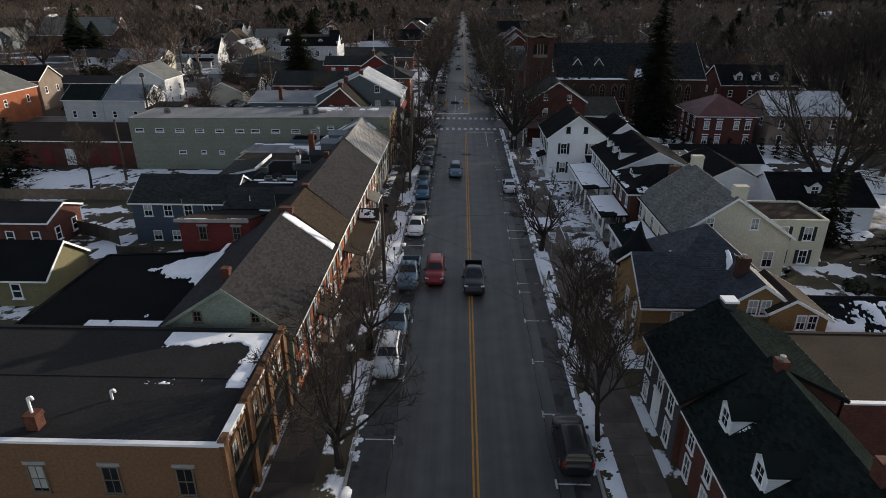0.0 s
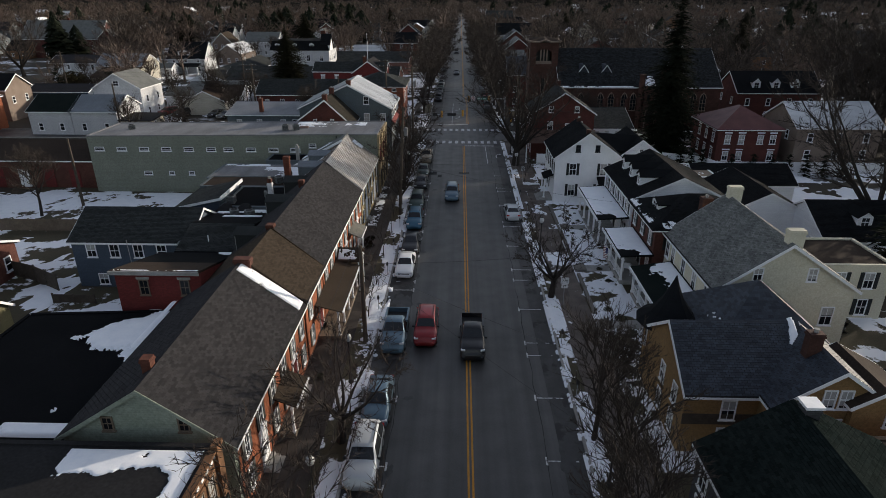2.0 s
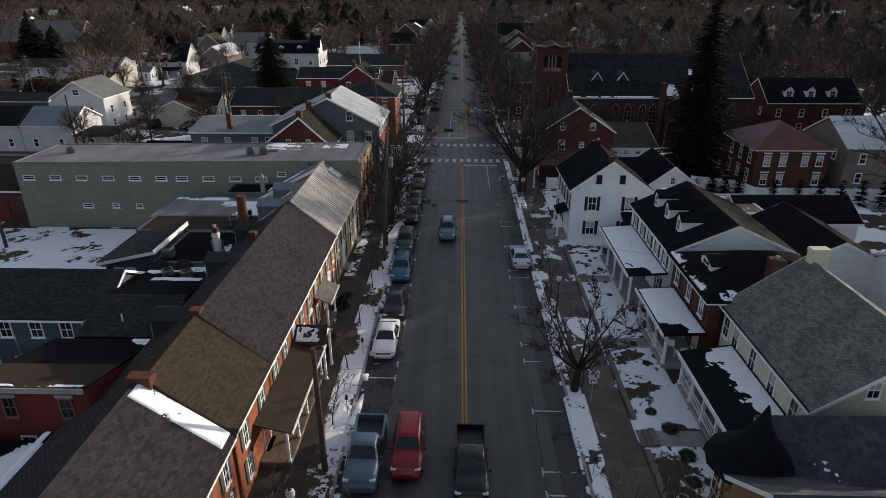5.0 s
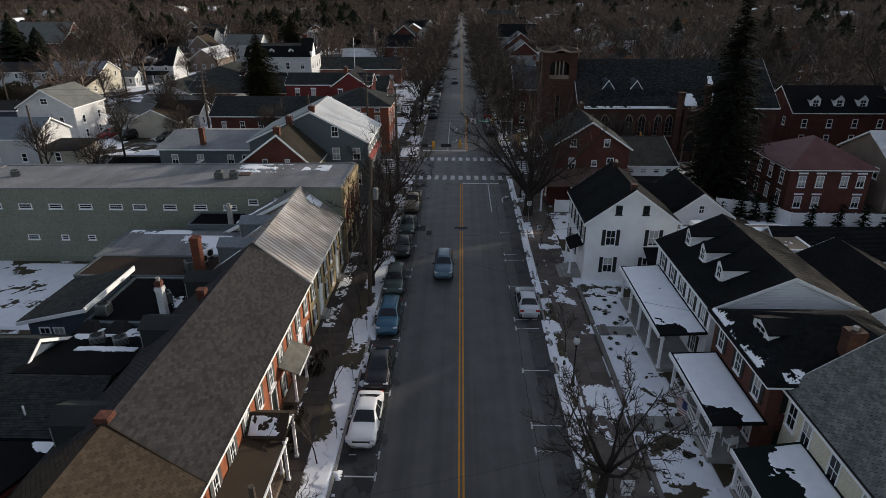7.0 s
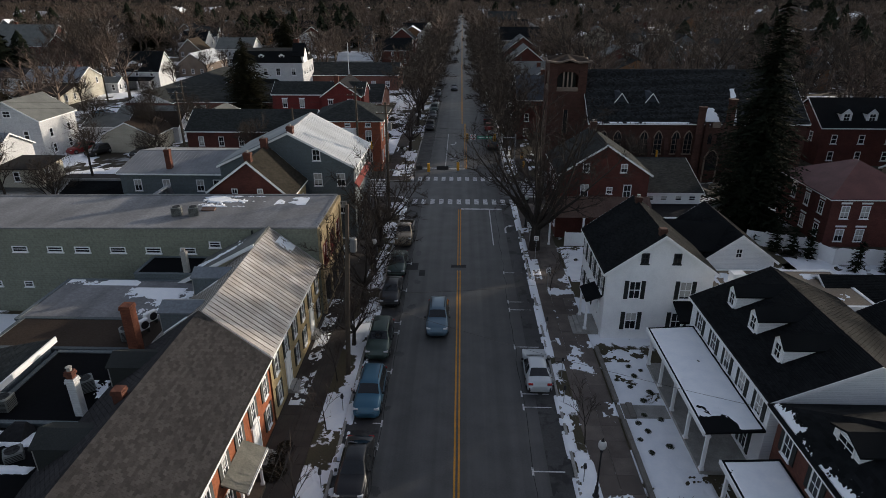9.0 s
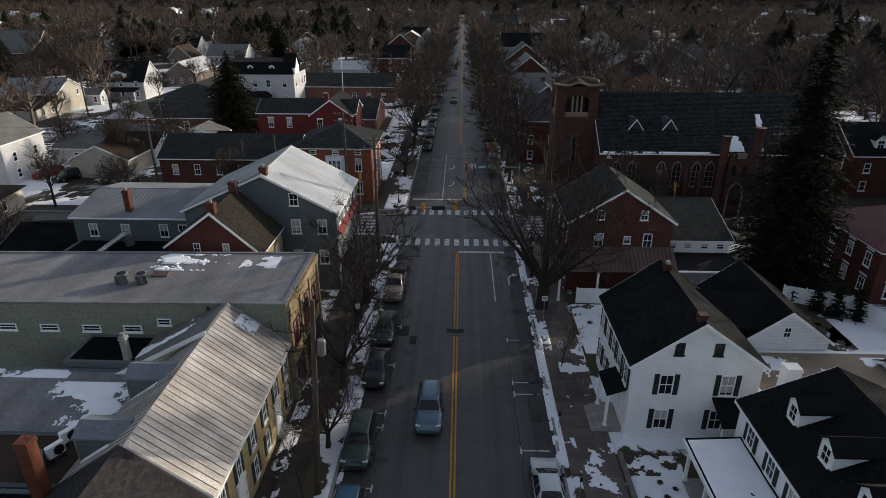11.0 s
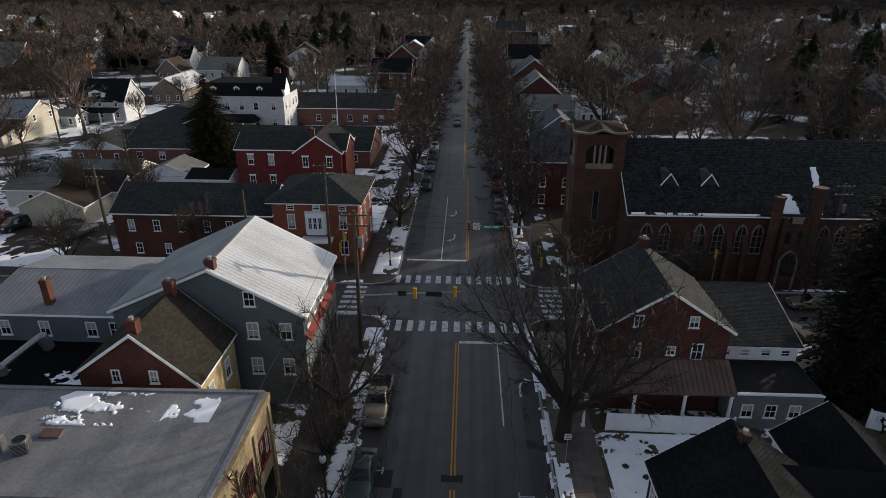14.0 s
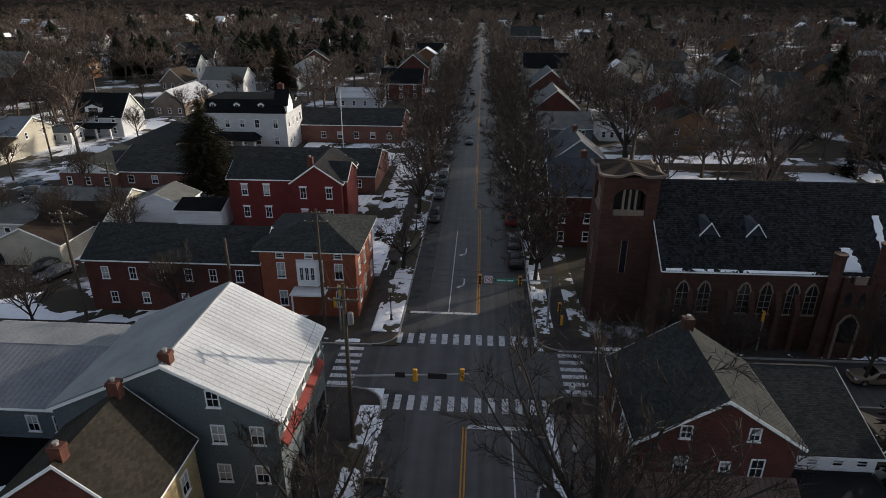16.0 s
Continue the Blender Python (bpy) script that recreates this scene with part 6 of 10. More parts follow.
for i in range(4):
    box(bm, 36.62 + i * 0.82, 37.04 + i * 0.82, 132.3, 132.8, 8.303, 8.95)
bay = part("entrance_bay", bm, STONE_BROWN, ch, "battlemented brown stone entrance bay")
bm = bmesh.new()
box(bm, 37.5, 38.6, 132.15, 132.29, 8.32, 9.1)
part("parapet_block", bm, STONE_TAN, bay, "pale stone parapet block")
for x, y, r, z in ((36.0, 132.9, 0.55, 11.2), (40.1, 132.9, 0.62, 12.3)):
    bm = bmesh.new()
    loft(bm, [ring(x, y, zz, rr, 8) for zz, rr in ((-0.5, r * 1.15), (4.0, r * 1.1), (4.1, r), (z - 0.3, r), (z - 0.25, r * 1.18), (z, r * 1.18))])
    part("turret", bm, STONE_BROWN, ch, "slender brown stone turret")
bm = bmesh.new()
prism(bm, [(37.2, 2.0), (38.9, 2.0), (38.9, 4.0), (38.5, 4.7), (38.05, 4.95), (37.6, 4.7), (37.2, 4.0)], 132.2, 132.29, "y")
dr = part("portal", bm, GLASS, bay, "dark arched portal")
bm = bmesh.new()
for d in (-1, 1):
    box(bm, 38.05 + d * 0.95 - 0.1, 38.05 + d * 0.95 + 0.1, 132.1, 132.28, 0, 4.0)
    prism(bm, [(38.05 + d * 0.85, 4.0), (38.05 + d * 1.05, 4.0), (38.05 + d * 0.55, 4.85), (38.05, 5.2), (38.05, 4.96), (38.05 + d * 0.45, 4.7)], 132.1, 132.28, "y")
part("portal_arch", bm, STONE_TAN, dr, "pale stone arch")
for x in (37.4, 38.7):
    bm = bmesh.new()
    prism(bm, [(x - 0.28, 5.9), (x + 0.28, 5.9), (x + 0.28, 7.0), (x, 7.5), (x - 0.28, 7.0)], 132.22, 132.29, "y")
    part("window", bm, GLASS, bay)
tw = root("church_tower", 17.2, 141.4, 0, "square brown brick bell tower with flat cap", "tower")
bm = bmesh.new()
box(bm, 14.5, 20.15, 138.6, 144.0, -0.5, 12.4)
part("wall", bm, STONE_BROWN, tw)
for x0, x1, y0, y1 in ((14.5, 15.7, 138.6, 139.7), (18.95, 20.15, 138.6, 139.7), (14.5, 15.7, 142.9, 144.0), (18.95, 20.15, 142.9, 144.0)):
    bm = bmesh.new()
    box(bm, x0, x1, y0, y1, 12.403, 15.6)
    part("corner_pier", bm, STONE_BROWN, tw)
for x, y, f, w in ((17.32, 138.6, "s", 3.2), (14.5, 141.3, "w", 3.2), (17.32, 144.0, "n", 3.2), (20.15, 141.3, "e", 3.2)):
    m = pose(x, y, 0, 0, 0, FACE[f])
    arch = [(w / 2 * math.cos(math.pi * k / 8), 14.45 + 0.85 * math.sin(math.pi * k / 8)) for k in range(9)]
    bm = bmesh.new()
    prof = arch + [(-w / 2, 15.6), (w / 2, 15.6)]
    loft(bm, [[m @ Vector((a, s, b)) for a, b in prof] for s in (0.05, 0.6)])
    part("belfry_arch", bm, STONE_BROWN, tw)
    bm = bmesh.new()
    for sx in (-0.62, 0.0, 0.62):
        box(bm, sx - 0.11, sx + 0.11, 0.15, 0.35, 12.4, 15.2, m)
    box(bm, -w / 2, w / 2, 0.12, 0.4, 12.403, 13.0, m)
    for k in range(9):
        box(bm, -w / 2 + 0.1 + k * (w - 0.34) / 8, -w / 2 + 0.24 + k * (w - 0.34) / 8, 0.05, 0.12, 12.45, 12.95, m)
    part("tracery", bm, STONE_TAN, tw, "pale stone belfry tracery")
    bm = bmesh.new()
    box(bm, -0.3, 0.3, -0.05, 0.02, 6.0, 9.6, m)
    wd = part("window", bm, GLASS, tw)
    bm = bmesh.new()
    for sx in (-0.36, 0.3):
        box(bm, sx, sx + 0.06, -0.09, 0.02, 5.95, 9.7, m)
    part("window_stone", bm, STONE_TAN, wd)
# Plain dark block added so that the belfry openings look dark.
bm = bmesh.new()
box(bm, 15.9, 18.75, 139.9, 142.7, 12.403, 15.6)
part("bell_chamber", bm, DARK_TRIM, tw, "plain dark block added inside the belfry arches")
bm = bmesh.new()
box(bm, 14.5, 20.15, 138.6, 144.0, 15.603, 16.5)
part("belfry_head", bm, STONE_BROWN, tw)


def waved_eave(cx, cy, hx, hy, out, z, n=12):
    """The outline of a roof cap whose edges rise in the middle of each side and flare at the corners."""
    loop = []
    for k, (ax, ay) in enumerate(((-1, -1), (1, -1), (1, 1), (-1, 1))):
        bx, by = ((1, -1), (1, 1), (-1, 1), (-1, -1))[k]
        for i in range(n):
            u = i / n
            rise = 0.42 * math.exp(-((u - 0.5) / 0.16) ** 2) + 0.22 * abs(2 * u - 1) ** 4
            push = out * (0.55 + 0.45 * abs(2 * u - 1) ** 2)
            nx, ny = ((0, -1), (1, 0), (0, 1), (-1, 0))[k]
            x, y = cx + hx * (ax + (bx - ax) * u), cy + hy * (ay + (by - ay) * u)
            loop.append((x + nx * push + (ax if i == 0 else 0) * out * 0.6 * (nx == 0), y + ny * push + (ay if i == 0 else 0) * out * 0.6 * (ny == 0), z + rise))
    return loop


lp = [waved_eave(17.32, 141.3, 2.83, 2.72, o, z) for o, z in ((0.05, 16.45), (0.55, 16.5), (0.62, 16.72), (0.3, 16.78))]
bm = bmesh.new()
loft(bm, lp, caps=False)
part("cornice", bm, STONE_TAN, tw, "pale waved metal cornice")
bm = bmesh.new()
loft(bm, [lp[-1], [(17.32 + (x - 17.32) * 0.06, 141.3 + (y - 141.3) * 0.06, 17.55) for x, y, z in lp[-1]]])
part("roof", bm, FLAT_BROWN, tw, "low dark brown roof cap")

# red house behind the white fence
rh = hip("red_house", "red brick house with red metal hipped roof", 42.0, 52.0, 108.2, 119.0, 5.5, 8.6, RED_BRICK, RED_TIN, cover=False)
windows(rh, "s", 108.2, (43.6, 45.8, 48.8, 50.8), (3.3,), 0.95, 1.5, lintel=WHITE)
windows(rh, "s", 108.2, (43.6, 45.8, 50.8), (0.6,), 0.95, 1.5, lintel=WHITE)
windows(rh, "w", 42.0, (110, 113, 116), (3.3, 0.6), 0.95, 1.5, lintel=WHITE)

# ---- houses farther off ----
HOUSES = []


def far_house(label, x0, x1, y0, y1, eave, ridge, axis, wall, roof, rows=(1,), cover="", chim=False, name="house", nwin=3, boards=True, side=True):
    # Farther white houses take the darkened copy, which tones down their sunlit walls.
    wall = DIMMED_SIDING if wall is WHITE_SIDING and y0 > 120 else wall
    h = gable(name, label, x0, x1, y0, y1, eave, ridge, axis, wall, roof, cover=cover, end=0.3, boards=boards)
    HOUSES.append((x0, x1, y0, y1))
    zs = [0.8 + 2.75 * i for i in range(len(rows))]
    for z in zs:
        for i in range(nwin):
            x = x0 + (x1 - x0) * (i + 0.5) / nwin
            far_window(h, x, y0, z, "s")
    for z in zs[-1:] if side else ():
        for i in range(2):
            y = y0 + (y1 - y0) * (i + 0.5) / 2
            if x1 < 0:
                far_window(h, x1, y, z, "e")
            else:
                far_window(h, x0, y, z, "w")
    if chim:
        cx = (x0 + x1) / 2
        chimney(h, cx, (y0 + y1) / 2 + 1.5, ridge - 1.2, ridge + 1.0, 0.8, 0.7)
    return h


far_house("white clapboard half house with dark green roof", -84, -75.6, 127.2, 136.6, 4.5, 6.9, "x", WHITE_SIDING, SH_GREEN, (1,), nwin=2)
q = far_house("white house with dull metal roof and a side wing", -75.5, -66.5, 127.2, 136.6, 4.5, 6.9, "x", WHITE_SIDING, PALE_TIN, (1,), nwin=2, cover="seams")
bm = bmesh.new()
box(bm, -66.49, -60.2, 127.4, 133.4, -0.3, 2.7)
w = part("wing", bm, CREAM_WALL, q, "cream boarded side wing")
bm = bmesh.new()
loft(bm, [[(x, 127.0, z), (x, 133.8, z + 0.35), (x, 133.8, z + 0.5), (x, 127.0, z + 0.15)] for x, z in ((-66.45, 2.75), (-59.7, 2.72))])
part("wing_roof", bm, FLAT_DARK, w, "dark felt lean-to roof")
far_window(q, -60.2, 129.4, 0.9, "e"), far_window(q, -63.4, 127.4, 0.9, "s")
chimney(q, -66.9, 129.4, 0.5, 5.6, 0.6, 0.6, KERB)
q = far_house("white gabled house with grey shingle roof", -79.2, -68.9, 142.6, 152.6, 6.7, 9.7, "y", DIMMED_SIDING, SH_OLD, (1, 2), nwin=2)
window(q, -74.0, 142.6, 7.2, "s", 1.3, 1.1)
for y in (145.2, 149.6):
    far_window(q, -68.9, y, 0.9, "e")
far_house("tan house with a dark roof and pale gables", -110, -97, 140, 148.5, 6.6, 9.4, "x", STONE_TAN, SH_BLACK, (1, 2), chim=True)
far_house("slate blue house with white windows", -99, -85, 150, 157, 4.8, 6.0, "x", BLUE_SIDING, SH_GREY, (1,), nwin=4)
q = far_house("long cream house with dull metal roof and lean-to", -112.5, -98, 202, 213.5, 4.9, 7.8, "x", CREAM_WALL, PALE_TIN, (1, 2), nwin=3)
far_house("white two-storey house with grey roof", -128, -112.8, 204, 213, 5.4, 7.4, "x", WHITE_SIDING, SH_GREY, (1, 2), nwin=4)
bm = bmesh.new()
prism(bm, [(193.5, -0.4), (201.99, -0.4), (201.99, 4.3), (193.5, 2.5)], -110, -98.05, "x")
w = part("lean_to", bm, CREAM_WALL, q, "cream lean-to wing")
bm = bmesh.new()
prism(bm, [(193.1, 2.43), (193.1, 2.6), (201.98, 4.5), (201.98, 4.32)], -110.3, -97.75, "x")
part("lean_to_roof", bm, FLAT_BROWN, w, "brown lean-to roof")
for y in (196, 199.5):
    far_window(q, -98.05, y, 0.9, "e")
far_house("brick chapel with grey gabled roof", -186, -152, 276, 292, 7.5, 14.5, "x", RED_BRICK, SH_OLD, (1, 2), nwin=5, name="chapel", chim=True)
far_house("red brick chapel gable with tall windows", -151.5, -143, 274, 288, 8.0, 11.5, "y", RED_BRICK, SH_OLD, (1, 2), name="chapel_gable")
q = far_house("white gabled house with black roof and a front porch", -100, -87.2, 224, 234.5, 4.8, 9.8, "x", WHITE_SIDING, SH_BLACK, (1, 2))
dormer(q, -94.5, 224.9, 5.6, "s", 4.2, 1.5, 3.0, 0.7, WHITE_SIDING, SH_BLACK)
bm = bmesh.new()
loft(bm, [[(x, 221.0, 2.5), (x, 224.0, 3.2), (x, 224.0, 3.4), (x, 221.0, 2.7)] for x in (-100.2, -88.5)])
w = part("porch_roof", bm, SH_BLACK, q)
for x in (-99.8, -96.2, -92.6, -89.0):
    bm = bmesh.new()
    box(bm, x - 0.15, x + 0.15, 221.2, 221.5, -0.2, 2.5)
    part("porch_post", bm, WHITE, w)
far_house("white garage with grey roof", -70, -62, 156, 163, 3.0, 4.6, "x", WHITE_SIDING, SH_OLD, (1,), nwin=1, name="garage")
far_house("white shed with brown roof", -61.5, -52, 156, 164, 3.0, 5.0, "x", WHITE_SIDING, FLAT_BROWN, (1,), nwin=2, name="shed")
far_house("cottage with white metal roof", -93.5, -84.2, 251.5, 271, 4.0, 7.2, "y", STONE_TAN, WHITE_TIN, (1,))
far_house("orange brick hall with green-grey roof", -115, -93.6, 120, 134, 6.4, 11.0, "y", ORANGE_BRICK, SH_OLD, (1, 2))
far_house("small dark brown house with white windows", -52, -43.6, 58.5, 64.5, 3.3, 4.4, "x", DARK_BRICK, FLAT_DARK, (1,))
far_house("olive green house with dark roof", -47, -36.0, 46.3, 52.6, 2.7, 4.9, "x", OLIVE_BOARDS, SH_BLACK, (1,), nwin=2, side=False)
far_house("low garage with grey roof", -103, -95, 215, 220, 2.7, 4.0, "x", WHITE_SIDING, SH_OLD, (1,), name="garage")
q = far_house("low brick wing with dark roof and white gable", -75.2, -64.6, 181.6, 231, 3.0, 5.4, "y", DULL_BRICK, SH_CHAR, (1,), name="brick_wing")
bm = bmesh.new()
prism(bm, [(-75.1, 3.0), (-64.7, 3.0), (-69.9, 5.35)], 181.5, 181.58, "y")
part("gable_face", bm, WHITE_SIDING, q, "white boarded gable")
far_house("pale house with dark green roof", -77, -66, 303, 313, 4.6, 8.2, "y", GREY_SIDING, SH_GREEN, (1, 2))
far_house("white house with black gabled roof", -150, -139, 378, 390, 6.0, 10.2, "y", STONE_TAN, SH_BLACK, (1, 2))
far_house("white house with black gabled roof", -134, -120, 357, 367, 5.6, 9.4, "x", WHITE_SIDING, SH_CHAR, (1, 2))
far_house("grey clapboard house with cross gable", -30, -17, 382, 394, 6.0, 10.4, "x", GREY_SIDING, SH_BLACK, (1, 2))
far_house("blue-grey house with pale gables", 24, 38, 400, 414, 6.5, 11.5, "x", GREY_SIDING, SH_BLACK, (1, 2))
far_house("grey house with steep dark roof", 20, 40, 500, 515, 7.0, 12.5, "x", GREY_SIDING, SH_CHAR, (1,))
far_house("slate roofed house with red gable", 17, 30, 276, 290, 6.0, 11.0, "y", DARK_BRICK, SH_SLATE, (1, 2))
far_house("pinkish house with steep white gable", -106, -97.5, 281, 291, 5.6, 9.6, "y", STONE_TAN, SH_BROWN, (1, 2))
far_house("white house with black gabled roof", -123, -112, 322, 333, 5.6, 9.8, "x", WHITE_SIDING, SH_BLACK, (1, 2))
far_house("white house with grey gabled roof", -74, -62, 326, 337, 5.6, 9.0, "y", WHITE_SIDING, SH_OLD, (1, 2))
far_house("red brick house with dark roof and white gable", -76, -64, 346, 358, 6.5, 10.5, "y", RED_BRICK, SH_CHAR, (1, 2))
far_house("pale house with black roof", -92, -78, 400, 412, 6.0, 10.6, "x", WHITE_SIDING, SH_BLACK, (1, 2))
far_house("white two-storey house with grey roof", -92.5, -78.5, 283, 295, 6.0, 9.6, "x", WHITE_SIDING, SH_OLD, (1, 2), nwin=4)
far_house("white house with black roof", -134, -118, 339, 350, 6.0, 10.0, "y", WHITE_SIDING, SH_BLACK, (1, 2))
far_house("low white house with pale metal roof", -43, -29, 268, 277, 3.4, 5.6, "x", WHITE_SIDING, WHITE_TIN, (1,), nwin=4)
far_house("red brick house with dark gables", -30, -19, 318, 330, 7.0, 11.5, "y", RED_BRICK, SH_BLACK, (1, 2))
far_house("pink painted house with steep gable", -19, -9.5, 338, 350, 7.5, 12.5, "y", CREAM_WALL, SH_OLD, (1, 2, 3))
far_house("brown house with dark roof and porch", -32, -18, 284, 296, 5.5, 9.5, "x", DARK_BRICK, SH_BLACK, (1, 2))
far_house("red brick house beside the church", 11.9, 22.5, 160, 172, 7.6, 11.2, "x", RED_BRICK, SH_SLATE, (1, 2), chim=True)
far_house("slate roofed house with pale gable", 14.0, 24.5, 184, 196, 6.0, 10.0, "y", GREY_SIDING, SH_SLATE, (1, 2), chim=True)
far_house("purple-grey house with mansard roof", 14.8, 27.0, 216, 228, 5.4, 8.0, "x", GREY_SIDING, SH_OLD, (1, 2))
far_house("brick house with steep grey gable", 15.5, 27.0, 238, 252, 6.0, 10.5, "y", RED_BRICK, SH_OLD, (1, 2))
far_house("small white house with flat gable", 31, 37, 228, 236, 4.8, 6.0, "y", WHITE, SH_OLD, (1,))
far_house("house with black roof and white dormers", 18, 36, 322, 336, 6.5, 11.5, "x", CREAM_WALL, SH_BLACK, (1, 2))
far_house("blue-grey clapboard house with steep gable", 71, 85, 284, 296, 6.0, 9.8, "y", GREY_SIDING, SH_OLD, (1, 2))
q = far_house("brick house with dark roof and dormers", 59.5, 77, 143, 154, 6.2, 9.9, "x", RED_BRICK, SH_BLACK, (1, 2), nwin=4)
for x in (63.5, 67.6, 71.7):
    dormer(q, x, 144.1, 6.9, "s", 1.7, 1.4, 2.4, 0.8, WHITE_SIDING, SH_BLACK)
far_house("brown stucco house with pale metal roof", 54.6, 68, 108.5, 120, 5.9, 9.0, "x", STONE_TAN, WHITE_TIN, (1, 2))
gr = far_house("garage with black gabled roof", 31.5, 44.0, 87.0, 94.0, 2.8, 4.6, "x", WHITE_SIDING, SH_BLACK, (1,), nwin=2, name="garage", cover="shingles")
gr = far_house("white outbuilding with black roof", 30.5, 38.5, 74.5, 85.0, 3.6, 5.6, "y", WHITE_SIDING, SH_BLACK, (1,), nwin=1, name="outbuilding", cover="shingles")
gr = far_house("garage with black roof and white dormer", 37.5, 48.5, 68.0, 77.5, 2.8, 5.4, "x", WHITE_SIDING, SH_BLACK, (1,), nwin=2, name="garage", cover="shingles")
dormer(gr, 42, 69.6, 3.6, "s", 1.5, 1.2, 2.2, 0.5, WHITE_SIDING, SH_BLACK)

# scattered houses out to the woods
rng = random.Random(11)
WALLS = (WHITE_SIDING, CREAM_WALL, RED_BRICK, DARK_BRICK, GREY_SIDING, TAN_BRICK, GREY_SIDING)
ROOFS = (SH_BLACK, SH_OLD, SH_CHAR, SH_GREY, SH_BLACK, SH_CHAR, SH_BROWN, WHITE_TIN, SNOW)
WORDS = {WHITE_SIDING.name: "white clapboard", WHITE.name: "white painted", CREAM_WALL.name: "cream boarded", RED_BRICK.name: "red brick", DARK_BRICK.name: "brown brick", GREY_SIDING.name: "blue-grey clapboard", TAN_BRICK.name: "tan brick"}
PLOTS = []
for yy in range(176, 900, 25):
    for xx in range(-420, 440, 26):
        x, y = xx + rng.uniform(-6, 6), yy + rng.uniform(-6, 6)
        if abs(x - 1) < 16 or abs(x) > 70 + y * 0.74 or rng.random() < (0.40 if y < 430 else 0.66):
            continue
        if y < 360 and -140 < x < 40 or 60 < x < 95 and y < 305 or x < 0 and y < 262 or x < 96 and y < 215:
            continue
        PLOTS.append((x, y))
for x, y in PLOTS:
    wl, ro = rng.choice(WALLS), rng.choice(ROOFS)
    w, d, e = rng.uniform(4, 6.5), rng.uniform(4, 6), rng.choice((3.4, 5.6, 6.0))
    far_house(WORDS[wl.name] + " house with gabled roof among the trees", x - w, x + w, y - d, y + d, e, e + rng.uniform(2.4, 4.2), rng.choice("xy"), wl, ro, (1, 2) if e > 5 and y < 430 else (1,), nwin=2, boards=False, side=y < 340)

# ---- trees ----
def limbs(seed, h, r, bole, kids, spread, droop=0.0, splits=2, stout=1.0):
    """Segments (p, q, r0, r1) of a bare tree: kids gives the number of shoots on each order of branch."""
    rng = random.Random(seed)
    out = []

    def shoot(p, d, ln, r0, order):
        n = 3 if order == 0 else splits if order < 3 else 1
        pts = [p]
        dirs = []
        for i in range(n):
            d = (d + Vector((rng.uniform(-1, 1), rng.uniform(-1, 1), rng.uniform(-0.4, 0.7) - droop)) * (0.10 if order == 0 else 0.22)).normalized()
            q = pts[-1] + d * (ln / n)
            ra, rb = r0 * (1 - 0.55 * i / n), r0 * (1 - 0.55 * (i + 1) / n)
            out.append((pts[-1], q, ra, rb, order >= len(kids)))
            pts.append(q)
            dirs.append(d)
        if order >= len(kids):
            return
        k = kids[order]
        for j in range(k):
            f = (0.42 if order == 0 else 0.25) + (0.58 if order == 0 else 0.75) * (j + rng.uniform(0.2, 0.9)) / k
            f = min(f, 0.999)
            i = int(f * n)
            base = pts[i].lerp(pts[i + 1], f * n - i)
            side = dirs[i].orthogonal()
            side.rotate(Matrix.Rotation(j * 2.4 + rng.uniform(-0.6, 0.6), 3, dirs[i]))
            a = spread * rng.uniform(0.7, 1.25)
            nd = (dirs[i] * math.cos(a) + side * math.sin(a) + Vector((0, 0, 0.22 - droop))).normalized()
            shoot(base, nd, ln * rng.uniform(0.5, 0.78) * (1.15 - 0.45 * f), r0 * (1 - 0.5 * f) * rng.uniform(0.42, 0.6) * stout, order + 1)
    shoot(Vector((0, 0, -0.1)), Vector((0, 0, 1)), h * bole, r, 0)
    return out


def tubes(segs, sides):
    """Vertices and faces of tapering tubes round segments."""
    p = np.array([s[0] for s in segs]); q = np.array([s[1] for s in segs])
    ra = np.array([s[2] for s in segs]); rb = np.array([s[3] for s in segs])
    d = q - p
    d /= np.linalg.norm(d, axis=1)[:, None] + 1e-9
    ref = np.where(np.abs(d[:, 2:3]) > 0.9, np.array([[1.0, 0, 0]]), np.array([[0, 0, 1.0]]))
    u = np.cross(d, ref); u /= np.linalg.norm(u, axis=1)[:, None]
    v = np.cross(d, u)
    V = []
    for c, r in ((p, ra), (q, rb)):
        for i in range(sides):
            a = 2 * math.pi * i / sides
            V.append(c + (u * math.cos(a) + v * math.sin(a)) * r[:, None])
    V = np.stack(V, 1)
    k = np.arange(len(segs))[:, None] * 2 * sides
    F = np.concatenate([k + np.array([[i, (i + 1) % sides, sides + (i + 1) % sides, sides + i]]) for i in range(sides)])
    return V.reshape(-1, 3), F


def blades(segs, solid=False):
    """Vertices and faces of the last twigs: slender spikes, three-sided where solid."""
    p = np.array([s[0] for s in segs]); q = np.array([s[1] for s in segs]); r = np.array([s[2] for s in segs])[:, None]
    d = q - p
    d /= np.linalg.norm(d, axis=1)[:, None] + 1e-9
    ref = np.where(np.abs(d[:, 2:3]) > 0.9, np.array([[1.0, 0, 0]]), np.array([[0, 0, 1.0]]))
    u = np.cross(d, ref); u /= np.linalg.norm(u, axis=1)[:, None]
    v = np.cross(d, u)
    if solid:
        V = np.stack([p + u * r, p - u * r * 0.5 + v * r * 0.87, p - u * r * 0.5 - v * r * 0.87, q], 1)
        k = np.arange(len(segs))[:, None] * 4
        F = np.concatenate([k + np.array([f]) for f in ((0, 1, 3), (1, 2, 3), (2, 0, 3))])
    else:
        w = (u + v * np.sin(p[:, :1] * 37.0)) * r
        V = np.stack([p - w, p + w, q], 1)
        F = np.arange(len(segs) * 3).reshape(-1, 3)
    return V.reshape(-1, 3), F


